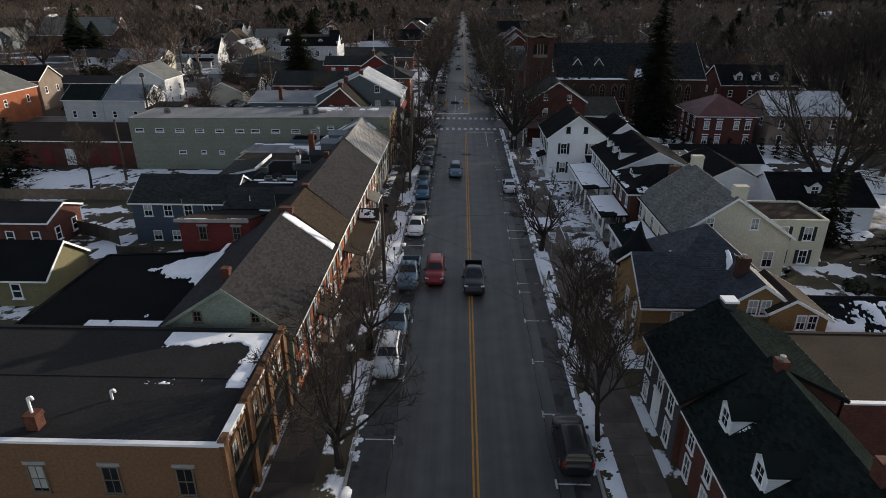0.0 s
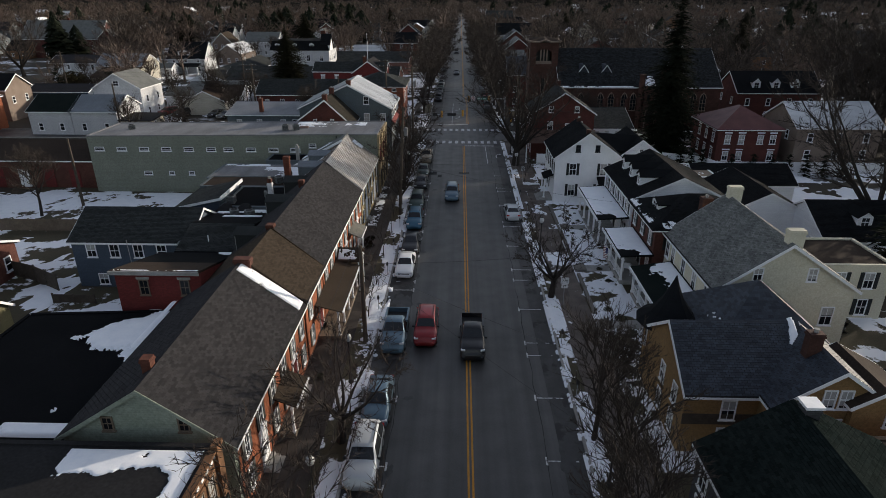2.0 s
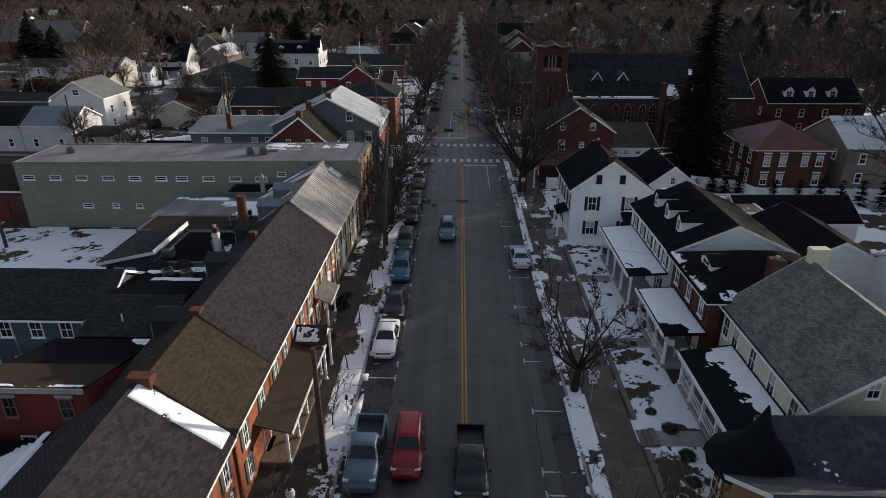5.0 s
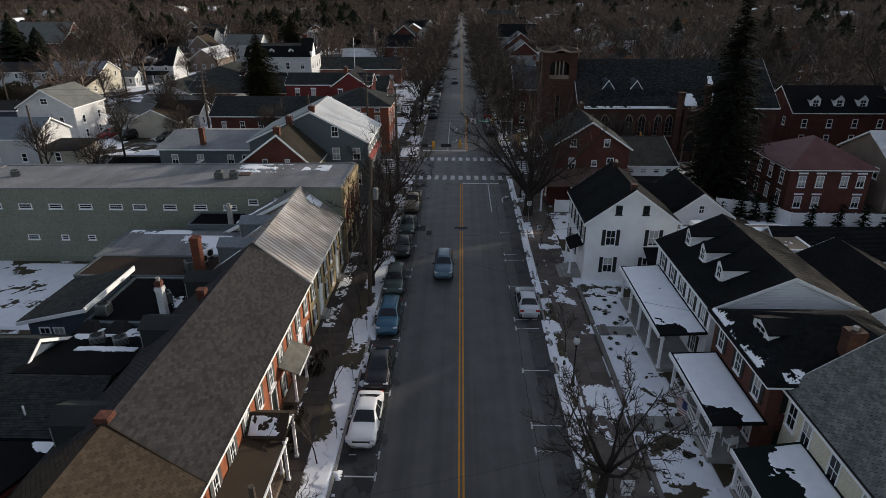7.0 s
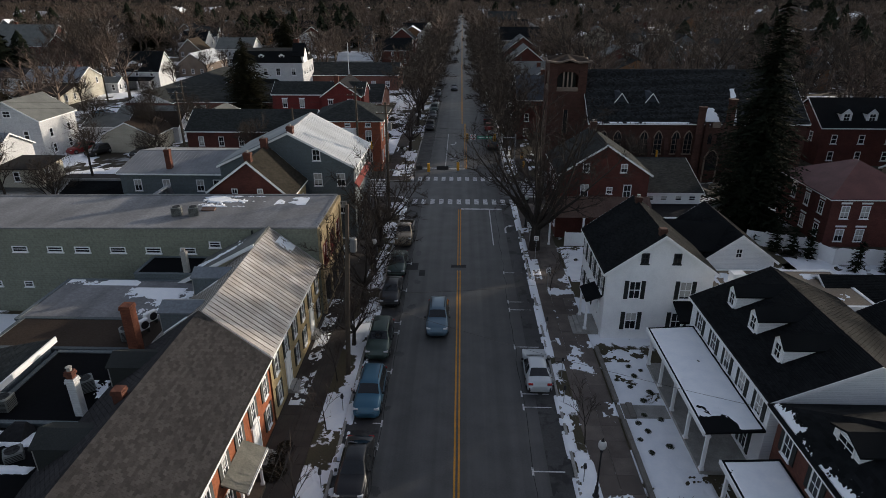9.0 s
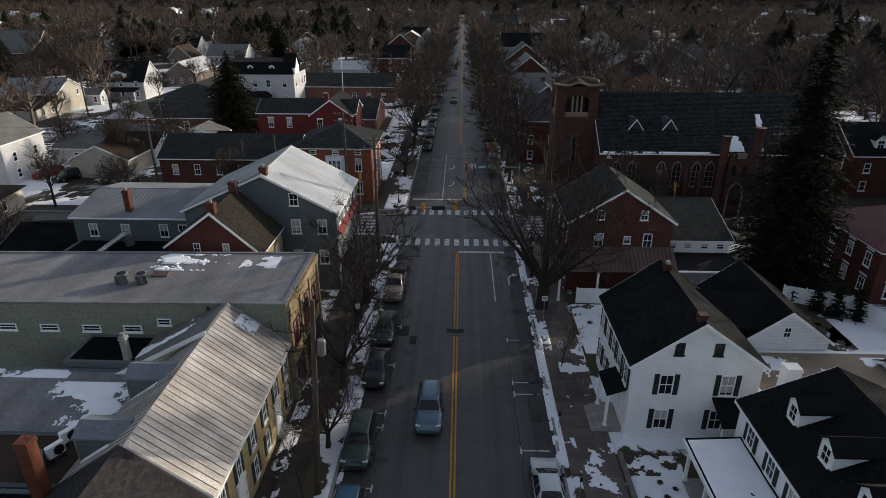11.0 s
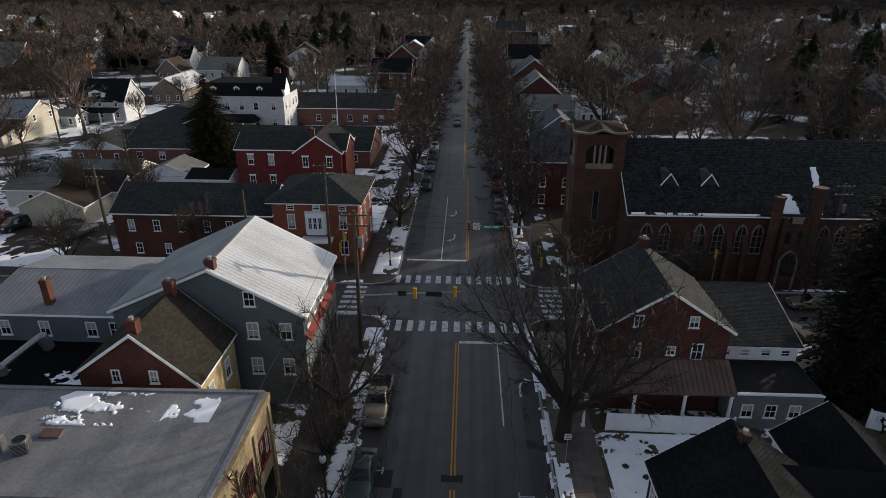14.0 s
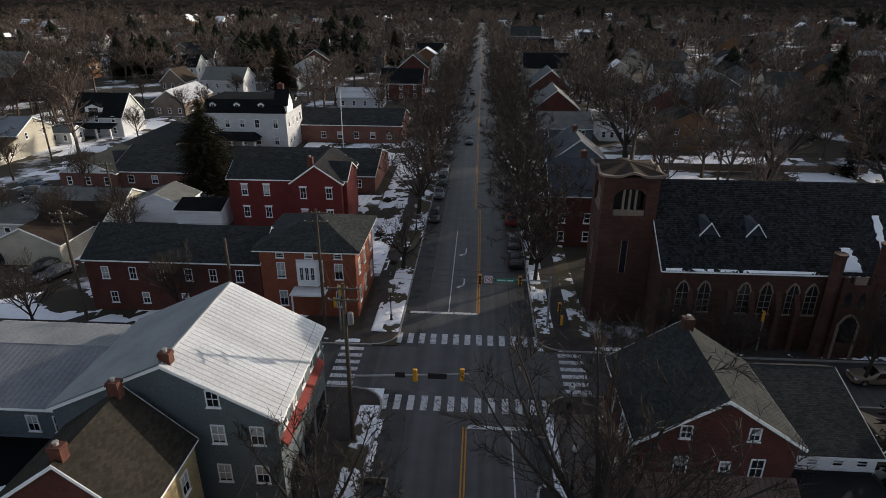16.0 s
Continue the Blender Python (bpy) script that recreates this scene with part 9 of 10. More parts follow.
def cable(a, b, sag, r=0.014, n=14):
    bm = bmesh.new()
    a, b = Vector(a), Vector(b)
    pts = [a.lerp(b, i / n) - Vector((0, 0, 4 * sag * (i / n) * (1 - i / n))) for i in range(n + 1)]
    loft(bm, [[p + Vector((math.cos(t) * r, 0.0, math.sin(t) * r)) if abs((b - a).y) > abs((b - a).x) else p + Vector((0, math.cos(t) * r, math.sin(t) * r)) for t in (0.5, 2.6, 4.7)] for p in pts])
    thing("overhead_cable", bm, WIRE, "thin black overhead cable between poles", "cable")


for dx, z, sag in ((-0.5, 6.9, 0.7), (0.0, 6.3, 0.8), (0.3, 5.7, 0.7), (0.5, 5.4, 0.9)):
    cable((-8.0 + dx, 8, z), (-7.6 + dx, 52, z + 0.1), sag)
    cable((-7.6 + dx, 52, z + 0.1), (-7.05 + dx * 0.6, 81.9, z + 1.0), sag)
    cable((-7.05 + dx * 0.6, 81.9, z + 1.0), (-7.9 + dx, 117.6, z + 1.6), sag)
for dx in (-0.8, 0.8):
    cable((-7.05 + dx, 81.7, 14.8), (-7.9 + dx, 117.4, 14.0), 0.8)
    cable((-7.9 + dx, 117.4, 14.0), (-14.5 + dx, 135.0, 13.4), 0.5)
for z in (8.0, 7.3, 6.6):
    cable((-14.5, 135.2, z), (43.2, 134.0, z + 0.6), 1.0)
for dz in (0, 0.9):
    cable((-14.5, 135, 12.6 - dz), (-41.5, 135, 12.2 - dz), 0.6), cable((-41.5, 135, 12.2 - dz), (-78, 135, 11.5 - dz), 0.8)
    cable((-14.5, 135.0, 9.5 - dz), (-9.5, 240, 9.0 - dz), 2.0)
for y0, x1, y1, z1 in ((52.0, 12.8, 41.0, 4.4), (81.9, 19.0, 71.8, 5.2), (81.9, 12.9, 88.0, 5.6), (52.0, 15.5, 62.0, 4.6), (117.6, 12.4, 110.0, 6.8), (52.0, 13.0, 30.0, 4.4)):
    cable((-7.05, y0, 7.0), (x1, y1, z1), 0.5, 0.011)


def signal(parent, x, y, z, face):
    m = pose(x, y, z, 0, 0, FACE[face])
    bm = bmesh.new()
    box(bm, -0.17, 0.17, -0.13, 0.13, -0.55, 0.55, m)
    bmesh.ops.bevel(bm, geom=bm.edges[:], offset=0.03, segments=1, affect="EDGES")
    s = part("signal_head", bm, AMBER, parent, "yellow three-lamp traffic signal head")
    for k in (-0.34, 0.0, 0.34):
        bm = bmesh.new()
        loft(bm, [[m @ Vector((r * math.cos(a), yy, k + r * math.sin(a))) for a in [2 * math.pi * i / 10 for i in range(10)]] for r, yy in ((0.12, -0.128), (0.13, -0.29), (0.115, -0.29), (0.10, -0.14))])
        part("visor", bm, IRON, s)
        bm = bmesh.new()
        loft(bm, [[m @ Vector((r * math.cos(a), yy, k + r * math.sin(a))) for a in [2 * math.pi * i / 10 for i in range(10)]] for r, yy in ((0.10, -0.131), (0.09, -0.15))])
        part("lens", bm, LENS, s)


ms = root("traffic_signal", -7.9, 118.4, 0, "traffic signals on a steel mast arm over the street", "traffic signal", "traffic signals")
bm = bmesh.new()
tube(bm, (-7.7, 118.4, 5.6), (1.4, 118.4, 6.2), 0.09, 8, 0.05), tube(bm, (-8.15, 118.4, 0), (-8.15, 118.4, 6.4), 0.12, 8)
tube(bm, (-8.15, 118.4, 5.6), (-7.7, 118.4, 5.6), 0.09, 8)
part("mast", bm, STEEL, ms)
signal(ms, -2.8, 118.25, 6.0, "n"), signal(ms, 0.9, 118.25, 6.2, "n")
for x0, x1 in ((-4.4, -3.6), (-1.8, -0.3)):
    bm = bmesh.new()
    box(bm, x0, x1, 118.28, 118.31, 5.7, 6.2)
    part("sign_back", bm, PLASTIC, ms)
m2s = root("traffic_signal", 9.6, 136.2, 0, "traffic signals with signs on a mast arm", "traffic signal", "traffic signals")
bm = bmesh.new()
tube(bm, (9.6, 136.2, 5.8), (1.9, 136.2, 6.0), 0.09, 8, 0.05), tube(bm, (9.6, 136.2, 0), (9.6, 136.2, 6.3), 0.12, 8)
part("mast", bm, STEEL, m2s)
signal(m2s, 2.2, 136.05, 5.9, "s"), signal(m2s, 6.4, 136.05, 5.85, "s"), signal(m2s, 10.6, 135.2, 3.3, "s"), signal(m2s, 10.9, 135.0, 1.9, "w")
bm = bmesh.new()
box(bm, 2.65, 3.5, 135.97, 136.0, 5.5, 6.35)
sg = part("turn_sign", bm, SIGN_WHITE, m2s, "white square no-turn sign")
bm = bmesh.new()
loft(bm, [[(3.075 + r * math.cos(a), yy, 5.925 + r * math.sin(a)) for a in [2 * math.pi * i / 20 for i in range(20)]] for r, yy in ((0.36, 135.968), (0.36, 135.960), (0.29, 135.960), (0.29, 135.968))], caps=False)
box(bm, -0.3, 0.3, -0.004, 0.004, -0.035, 0.035, pose(3.075, 135.962, 5.925, 0, 45, 0))
part("red_ring", bm, plain("sign_red", (0.5, 0.02, 0.02), 0.5), sg)
bm = bmesh.new()
box(bm, -0.15, 0.15, 135.955, 135.968, -0.03, 0.03, Matrix.Translation((3.05, 0, 6.0))), box(bm, 0.08, 0.14, 135.955, 135.968, -0.2, 0.03, Matrix.Translation((3.05, 0, 6.0)))
part("arrow", bm, IRON, sg)
bm = bmesh.new()
box(bm, 3.75, 5.9, 135.97, 136.0, 5.65, 6.1)
ns = part("street_name_sign", bm, SIGN_GREEN, m2s, "green street name sign")
bm = bmesh.new()
for x0, x1 in ((3.95, 4.9), (5.05, 5.7)):
    box(bm, x0, x1, 135.962, 135.968, 5.79, 5.96)
part("lettering", bm, SIGN_WHITE, ns)
m3s = root("traffic_signal", -12.6, 134.4, 0, "traffic signals on a steel corner post", "traffic signal", "traffic signals")
bm = bmesh.new()
tube(bm, (-12.6, 134.4, 0), (-12.6, 134.4, 5.6), 0.1, 8)
part("post", bm, STEEL, m3s)
signal(m3s, -12.3, 134.2, 5.0, "e"), signal(m3s, -13.0, 134.2, 3.6, "w")
m4s = root("traffic_signal", 30.5, 133.2, 0, "traffic signal on a post before the church", "traffic signal", "traffic signals")
bm = bmesh.new()
tube(bm, (30.5, 133.2, 0), (30.5, 133.2, 4.6), 0.08, 8)
part("post", bm, STEEL, m4s)
signal(m4s, 30.3, 133.1, 4.2, "w")


def lettering(name, text, size, m, material, parent):
    cu = bpy.data.curves.new(name, "FONT")
    cu.body, cu.size, cu.align_x, cu.align_y, cu.extrude = text, size, "CENTER", "CENTER", 0.004
    tmp = bpy.data.objects.new(name, cu)
    scene.collection.objects.link(tmp)
    me = bpy.data.meshes.new_from_object(tmp.evaluated_get(bpy.context.evaluated_depsgraph_get()))
    bpy.data.objects.remove(tmp)
    me.materials.clear()
    me.materials.append(material)
    return piece(name, me, m, parent)


def route_sign(x, y, text="772"):
    r = root("route_sign", x, y, 0.1, "white route number sign with turn arrow below", "road sign", "route signs")
    bm = bmesh.new()
    tube(bm, (x, y, 0.1), (x, y, 2.9), 0.03, 6)
    part("post", bm, STEEL, r)
    bm = bmesh.new()
    box(bm, x - 0.36, x + 0.36, y - 0.06, y - 0.035, 2.25, 2.85)
    a = part("route_plate", bm, SIGN_WHITE, r)
    lettering("route_number", text, 0.36, pose(x, y - 0.066, 2.52, 90, 0, 0), IRON, a)
    bm = bmesh.new()
    box(bm, x - 0.27, x + 0.27, y - 0.06, y - 0.035, 1.82, 2.22)
    a2 = part("arrow_plate", bm, SIGN_WHITE, r)
    bm = bmesh.new()
    box(bm, x - 0.14, x - 0.08, y - 0.07, y - 0.061, 1.88, 2.08), box(bm, x - 0.14, x + 0.06, y - 0.07, y - 0.061, 2.04, 2.1)
    loft(bm, [[(x + 0.06, yy, 1.98), (x + 0.18, yy, 2.07), (x + 0.06, yy, 2.16)] for yy in (y - 0.07, y - 0.061)])
    part("arrow", bm, IRON, a2)


route_sign(9.75, 58.6), route_sign(9.1, 107.5)


def small_sign(x, y, label, w=0.45, h=0.6, z=2.0, face="s", material=None):
    r = root("street_sign", x, y, 0.1, label, "road sign")
    m = pose(x, y, 0.1, 0, 0, FACE[face])
    bm = bmesh.new()
    tube(bm, (x, y, 0.1), (x, y, z + h + 0.05), 0.025, 6)
    part("post", bm, STEEL, r)
    bm = bmesh.new()
    box(bm, -w / 2, w / 2, -0.05, -0.03, z, z + h, m)
    p = part("plate", bm, material or SIGN_WHITE, r)
    bm = bmesh.new()
    for k in range(3):
        box(bm, -w * 0.36, w * 0.36, -0.057, -0.051, z + h * (0.2 + 0.25 * k), z + h * (0.3 + 0.25 * k), m)
    part("lettering", bm, IRON, p)


small_sign(9.6, 95.8, "white notice sign on a thin post"), small_sign(8.9, 82.0, "small post with plain sign", 0.2, 0.3, 1.4, "s", PLASTIC), small_sign(-12.4, 125.6, "red and white warning sign at the corner", 0.5, 0.6, 2.0, "n"), small_sign(9.3, 103.4, "white no-turn sign on a tree-side post", 0.5, 0.5, 2.2)
# waste bin and mail box on the pavement
for x, y in ((-7.9, 103.8), (10.2, 122.2)):
    r = root("waste_bin", x, y, 0.13, "black metal street waste bin", "waste bin")
    bm = bmesh.new()
    turned(bm, 0, 0, [(0.26, 0), (0.3, 0.1), (0.32, 0.85), (0.34, 0.9), (0.2, 1.0)], 12)
    part("bin", bm, IRON, r, local=True)
# flag on the brick porch
fl = root("flag", 15.55, 65.0, 3.0, "striped flag on a short pole at the porch", "flag")
bm = bmesh.new()
tube(bm, (15.6, 65.0, 2.4), (14.7, 64.6, 3.3), 0.02, 6)
part("flag_pole", bm, WHITE, fl)
for k in range(13):
    bm = bmesh.new()
    z0 = 3.15 - k * 0.085
    loft(bm, [[(14.8 - 0.02 * i, 64.62 + 0.16 * i, z) for z in (z0 - 0.08 - 0.10 * i * 0.5, z0 - 0.10 * i * 0.5)] + [(14.81 - 0.02 * i, 64.62 + 0.16 * i, z) for z in (z0 - 0.10 * i * 0.5, z0 - 0.08 - 0.10 * i * 0.5)] for i in range(7 if k > 6 else 8)])
    part("stripe", bm, RED_CANVAS if k % 2 == 0 else SIGN_WHITE, fl)
bm = bmesh.new()
loft(bm, [[(14.785 - 0.02 * i, 64.62 + 0.16 * i, z) for z in (2.56 - 0.05 * i, 3.155 - 0.05 * i)] + [(14.825 - 0.02 * i, 64.62 + 0.16 * i, z) for z in (3.155 - 0.05 * i, 2.56 - 0.05 * i)] for i in range(4)])
part("canton", bm, plain("flag_blue", (0.02, 0.03, 0.12), 0.8), fl)

# fences
def board_fence(pts, h, material, label, gap=1.8, name="fence"):
    f = root(name, pts[0][0], pts[0][1], 0, label, "fence")
    for (ax, ay), (bx, by) in zip(pts, pts[1:]):
        ln = math.hypot(bx - ax, by - ay)
        n = max(1, round(ln / gap))
        ang = math.degrees(math.atan2(by - ay, bx - ax))
        w = ln / n
        pm = cached(("panel", round(w, 2), h, material.name), lambda bm: loft(bm, [[(x, y, z) for x, y in [(0.05, 0.02), (0.05, -0.02)] + [(0.06 + i * (w - 0.12) / 18, -0.022 - 0.014 * (i % 2)) for i in range(19)] + [(w - 0.05, -0.02), (w - 0.05, 0.02)]] for z in (0.08, h)]), material)
        qm = cached(("post", h, material.name), lambda bm: box(bm, -0.06, 0.06, -0.06, 0.06, -0.1, h + 0.1), material)
        for i in range(n):
            m = pose(ax + (bx - ax) * i / n, ay + (by - ay) * i / n, 0.04, 0, 0, ang)
            piece("panel", pm, m, f), piece("post", qm, m, f)
        piece("post", qm, pose(bx, by, 0.04), f)


board_fence([(33.6, 108.4), (38.9, 106.2), (40.3, 102.9), (66, 102.5)], 1.75, WHITE, "tall white vinyl board fence")
board_fence([(13.0, 107.2), (22.6, 107.0)], 1.7, WHITE, "white vinyl board fence beside the porch")
board_fence([(-75, 75.3), (-37.5, 75.6)], 1.5, TIMBER, "weathered brown board fence along the yard")
board_fence([(56, 86), (75, 80)], 1.6, WHITE, "white board fence round a yard")
board_fence([(22, 202.0), (80, 202.0)], 1.5, TIMBER, "brown board fence behind the church")

# roof plant on the rear blocks
UNIT_GREY = plain("grey_unit_enamel", (0.17, 0.18, 0.175), 0.5)
def condenser(x, y, z):
    r = root("air_conditioner", x, y, z, "grey outdoor air conditioning unit on the roof", "air conditioner", "air conditioners")
    bm = bmesh.new()
    box(bm, -0.42, 0.42, -0.42, 0.42, 0, 0.8)
    bmesh.ops.bevel(bm, geom=bm.edges[:], offset=0.05, segments=2, affect="EDGES")
    part("casing", bm, UNIT_GREY, r, local=True)
    bm = bmesh.new()
    turned(bm, 0, 0, [(0.34, 0.8), (0.34, 0.83), (0.3, 0.83), (0.3, 0.805)], 14)
    for k in range(4):
        box(bm, -0.3, 0.3, -0.012, 0.012, 0.81, 0.825, pose(0, 0, 0, 0, 0, 45 * k))
    part("fan_grille", bm, IRON, r, local=True)
    for k in range(4):
        bm = bmesh.new()
        m = pose(0, 0, 0, 0, 0, 90 * k)
        for i in range(8):
            box(bm, -0.36, 0.36, -0.43, -0.424, 0.08 + i * 0.085, 0.12 + i * 0.085, m)
        part("louvre", bm, IRON, r, local=True)
    return r


ac = condenser(-23.7, 70.6, 5.42)
for x, y, z in ((-20.2, 72.4, 5.42), (-22.1, 66.9, 5.2), (-20.5, 66.7, 5.22), (-20.7, 78.0, 5.4), (-24.0, 94.2, 8.15), (-22.5, 94.2, 8.17), (-46.5, 95.5, 7.75)):
    copy_thing(ac, pose(x, y, z, 0, 0, x * 7))
for y in (78.7, 79.9):
    r = root("air_conditioner", -20.0, y, 5.42, "white split air conditioning unit on the roof", "air conditioner", "air conditioners")
    bm = bmesh.new()
    box(bm, -0.45, 0.45, -0.17, 0.17, 0.25, 0.95, pose(0, 0, 0, 0, 0, 62))
    bmesh.ops.bevel(bm, geom=bm.edges[:], offset=0.03, segments=2, affect="EDGES")
    part("casing", bm, WHITE, r, local=True)
    bm = bmesh.new()
    turned(bm, 0, 0, [(0.28, 0), (0.28, 0.03), (0.02, 0.03)], 14)
    bm.transform(pose(0, 0, 0, 0, 0, 62) @ pose(0.1, -0.175, 0.6, 90, 0, 0))
    part("fan_grille", bm, IRON, r, local=True)
    bm = bmesh.new()
    for k in (-0.3, 0.3):
        box(bm, k - 0.03, k + 0.03, -0.2, 0.2, -0.02, 0.25, pose(0, 0, 0, 0, 0, 62))
    part("stand", bm, IRON, r, local=True)
dk = root("roof_duct", -33.2, 106.3, 4.55, "silver roof duct with a bend", "duct")
bm = bmesh.new()
tube(bm, (-33.4, 106.2, 4.5), (-33.4, 106.2, 5.2), 0.35, 10), tube(bm, (-33.4, 106.2, 5.2), (-32.4, 109.6, 5.9), 0.25, 10), tube(bm, (-32.4, 109.6, 5.9), (-32.2, 109.9, 4.6), 0.45, 10)
part("pipe", bm, STEEL, dk)
for x, y in ((-21.7, 95.5),):
    r = root("roof_hatch", x, y, 8.18, "low metal roof hatch on the long hall", "roof hatch")
    bm = bmesh.new()
    loft(bm, [[(-0.6, -0.3, 0), (0.6, -0.3, 0), (0.6, 0.3, 0), (-0.6, 0.3, 0)], [(-0.6, -0.3, 0.12), (0.6, -0.3, 0.12), (0.6, 0.3, 0.25), (-0.6, 0.3, 0.25)]])
    part("cover", bm, RUST_TIN, r, local=True)
fp = root("flagpole", -29.5, 214, 0, "tall white flagpole before the brick hall", "flagpole")
bm = bmesh.new()
turned(bm, -29.5, 214, [(0.12, 0), (0.06, 13.5), (0.12, 13.52), (0.02, 13.7)], 8)
part("pole", bm, WHITE, fp)

# ---- front yards on the east side: edging, steps, chairs ----
YARD_STONE = mat("yard_stone", (0.20, 0.185, 0.165), (0.13, 0.12, 0.11), 0.9, 1.0, 12, 0.4)
bm = bmesh.new()
y = 38.0
rs = random.Random(8)
while y < 86:
    if not any(abs(y + 0.5 - g) < 1.3 for g in (55.2, 66.4, 78.0, 44.0)):
        box(bm, 12.12, 12.42, y + 0.01, y + 0.99, 0, 0.34 + rs.uniform(-0.02, 0.02))
    y += 1.0
thing("edging_wall", bm, YARD_STONE, "low stone edging wall along the front yards", "wall", kind="structure")
for y, x1 in ((55.2, 16.2), (66.4, 15.7), (78.0, 15.5)):
    st = root("garden_steps", 12.6, y, 0.1, "stone path and steps up to a porch", "steps", "garden steps")
    for k in range(3):
        bm = bmesh.new()
        box(bm, 12.1 + 0.36 * k, 12.5 + 0.36 * k, y - 0.75, y + 0.75, 0.05, 0.16 + 0.1 * k)
        part("step", bm, YARD_STONE, st)
    bm = bmesh.new()
    box(bm, 13.2, x1, y - 0.7, y + 0.7, 0.05, 0.19)
    part("path", bm, KERB, st)


def porch_chair(x, y, z, turn):
    c = root("porch_chair", x, y, z, "white slatted porch armchair", "chair", "porch chairs", turn=turn)
    for nm, q in (("seat", (-0.28, 0.28, -0.27, 0.27, 0.40, 0.45)), ("backrest", (-0.28, 0.28, 0.25, 0.30, 0.45, 1.0)), ("armrest", (-0.36, -0.28, -0.27, 0.3, 0.62, 0.66)), ("armrest", (0.28, 0.36, -0.27, 0.3, 0.62, 0.66)), ("leg", (-0.34, -0.29, -0.26, -0.21, 0, 0.62)), ("leg", (0.29, 0.34, -0.26, -0.21, 0, 0.62)), ("leg", (-0.34, -0.29, 0.24, 0.29, 0, 0.62)), ("leg", (0.29, 0.34, 0.24, 0.29, 0, 0.62))):
        bm = bmesh.new()
        box(bm, *q)
        part(nm, bm, WHITE, c, local=True)
    return c


pc = porch_chair(17.4, 63.8, 0.55, 200)
for x, y, t in ((17.0, 65.0, 160), (17.9, 69.0, 250)):
    copy_thing(pc, pose(x, y, 0.55, 0, 0, t))

# rear garden of the blue house
board_fence([(-44.0, 63.5), (-40.6, 62.2), (-37.2, 60.2)], 1.7, POLE_WOOD, "weathered brown board fence in a rear garden")
board_fence([(-36.2, 57.9), (-32.4, 57.9)], 0.9, POLE_WOOD, "low brown board fence in a rear garden", 1.9)
mast = root("aerial_mast", -28.3, 58.1, 0, "thin steel aerial mast beside a red wall", "mast")
bm = bmesh.new()
tube(bm, (0, 0, -0.2), (-0.15, 0, 6.2), 0.03, 6)
part("pole", bm, STEEL, mast, local=True)
dish = root("satellite_dish", -24.6, 60.2, 4.2, "small grey satellite dish on a flat roof", "satellite dish")
bm = bmesh.new()
tube(bm, (0, 0, -0.1), (0, 0, 0.6), 0.03, 6)
part("stand", bm, STEEL, dish, local=True)
bm = bmesh.new()
m = pose(0, -0.1, 0.75, 60, 0, 20)
loft(bm, [[m @ Vector((math.cos(a * math.pi / 6) * r, math.sin(a * math.pi / 6) * r, z)) for a in range(12)] for r, z in ((0.05, 0.0), (0.25, 0.03), (0.42, 0.11), (0.44, 0.13), (0.42, 0.14), (0.25, 0.06), (0.05, 0.03))])
part("reflector", bm, STEEL, dish, local=True)

# ---- lying snow ----
OLD = "ragged patch of old white snow"
snow("verge_snow", (-8.05, 22, 0.10), (1, 0, 0), (0, 1, 0), 1.75, 100, 0.56, 3, 0.09, 0.06, 0.72, 0.5, OLD, lambda a, b: np.where(b < 0.22, -0.2, 0.0) + 0.2 - 2.4 * (a - 0.62 + 0.12 * np.sin(b * 41)) ** 2 + 0.22 * np.sin(b * 57 + 1) - 0.1)
snow("verge_snow", (8.4, 22, 0.11), (1, 0, 0), (0, 1, 0), 1.25, 98, 0.48, 4, 0.11, 0.06, 0.9, 0.3, OLD, lambda a, b: np.where((b > 0.64) & (a > 0.35), -0.3, 0.05))
snow("gutter_snow", (KL - 0.35, 22, 0.12), (1, 0, 0), (0, 1, 0), 0.75, 100, 0.40, 5, 0.12, 0.06, 0.9, 0.5, OLD)
snow("gutter_snow", (KR - 0.2, 22, 0.11), (1, 0, 0), (0, 1, 0), 0.85, 100, 0.57, 6, 0.12, 0.06, 0.8, 0.4, OLD)
snow("pavement_snow", (9.6, 55, 0.13), (1, 0, 0), (0, 1, 0), 2.6, 50, 0.22, 7, 0.12, 0.04, 0.9, 0.35, OLD)
snow("yard_snow", (12.2, 38, 0.10), (1, 0, 0), (0, 1, 0), 4.0, 48, 0.55, 8, 0.12, 0.07, 0.9, 0.35, "thin snow over a front yard", lambda a, b: np.where((b > 0.71) & (b < 0.96), 0.3, 0.0))
snow("yard_snow", (12.2, 98, 0.10), (1, 0, 0), (0, 1, 0), 10, 9, 0.9, 9, 0.14, 0.07, 0.9, 0.35, "thin snow over a front yard")
snow("step_snow", (-10.7, 78, 0.135), (1, 0, 0), (0, 1, 0), 1.3, 16, 0.42, 10, 0.15, 0.05, 0.9, 0.6, OLD)
snow("step_snow", (-10.7, 60, 0.135), (1, 0, 0), (0, 1, 0), 1.1, 10, 0.40, 11, 0.15, 0.05, 0.9, 0.6, OLD)
snow("yard_snow", (-75, 77, 0.03), (1, 0, 0), (0, 1, 0), 42, 13.5, 0.72, 12, 0.3, 0.08, 0.9, 0.3, "wide sheet of snow over a back yard")
snow("yard_snow", (-62, 36, 0.03), (1, 0, 0), (0, 1, 0), 26, 38, 0.30, 13, 0.5, 0.10, 0.9, 0.2, "thin snow over the back yards")
snow("yard_snow", (-80, 134, -0.05), (1, 0, 0), (0, 1, 0), 65, 48, 0.48, 14, 0.7, 0.12, 0.9, 0.12, "thin snow over yards and car parks")
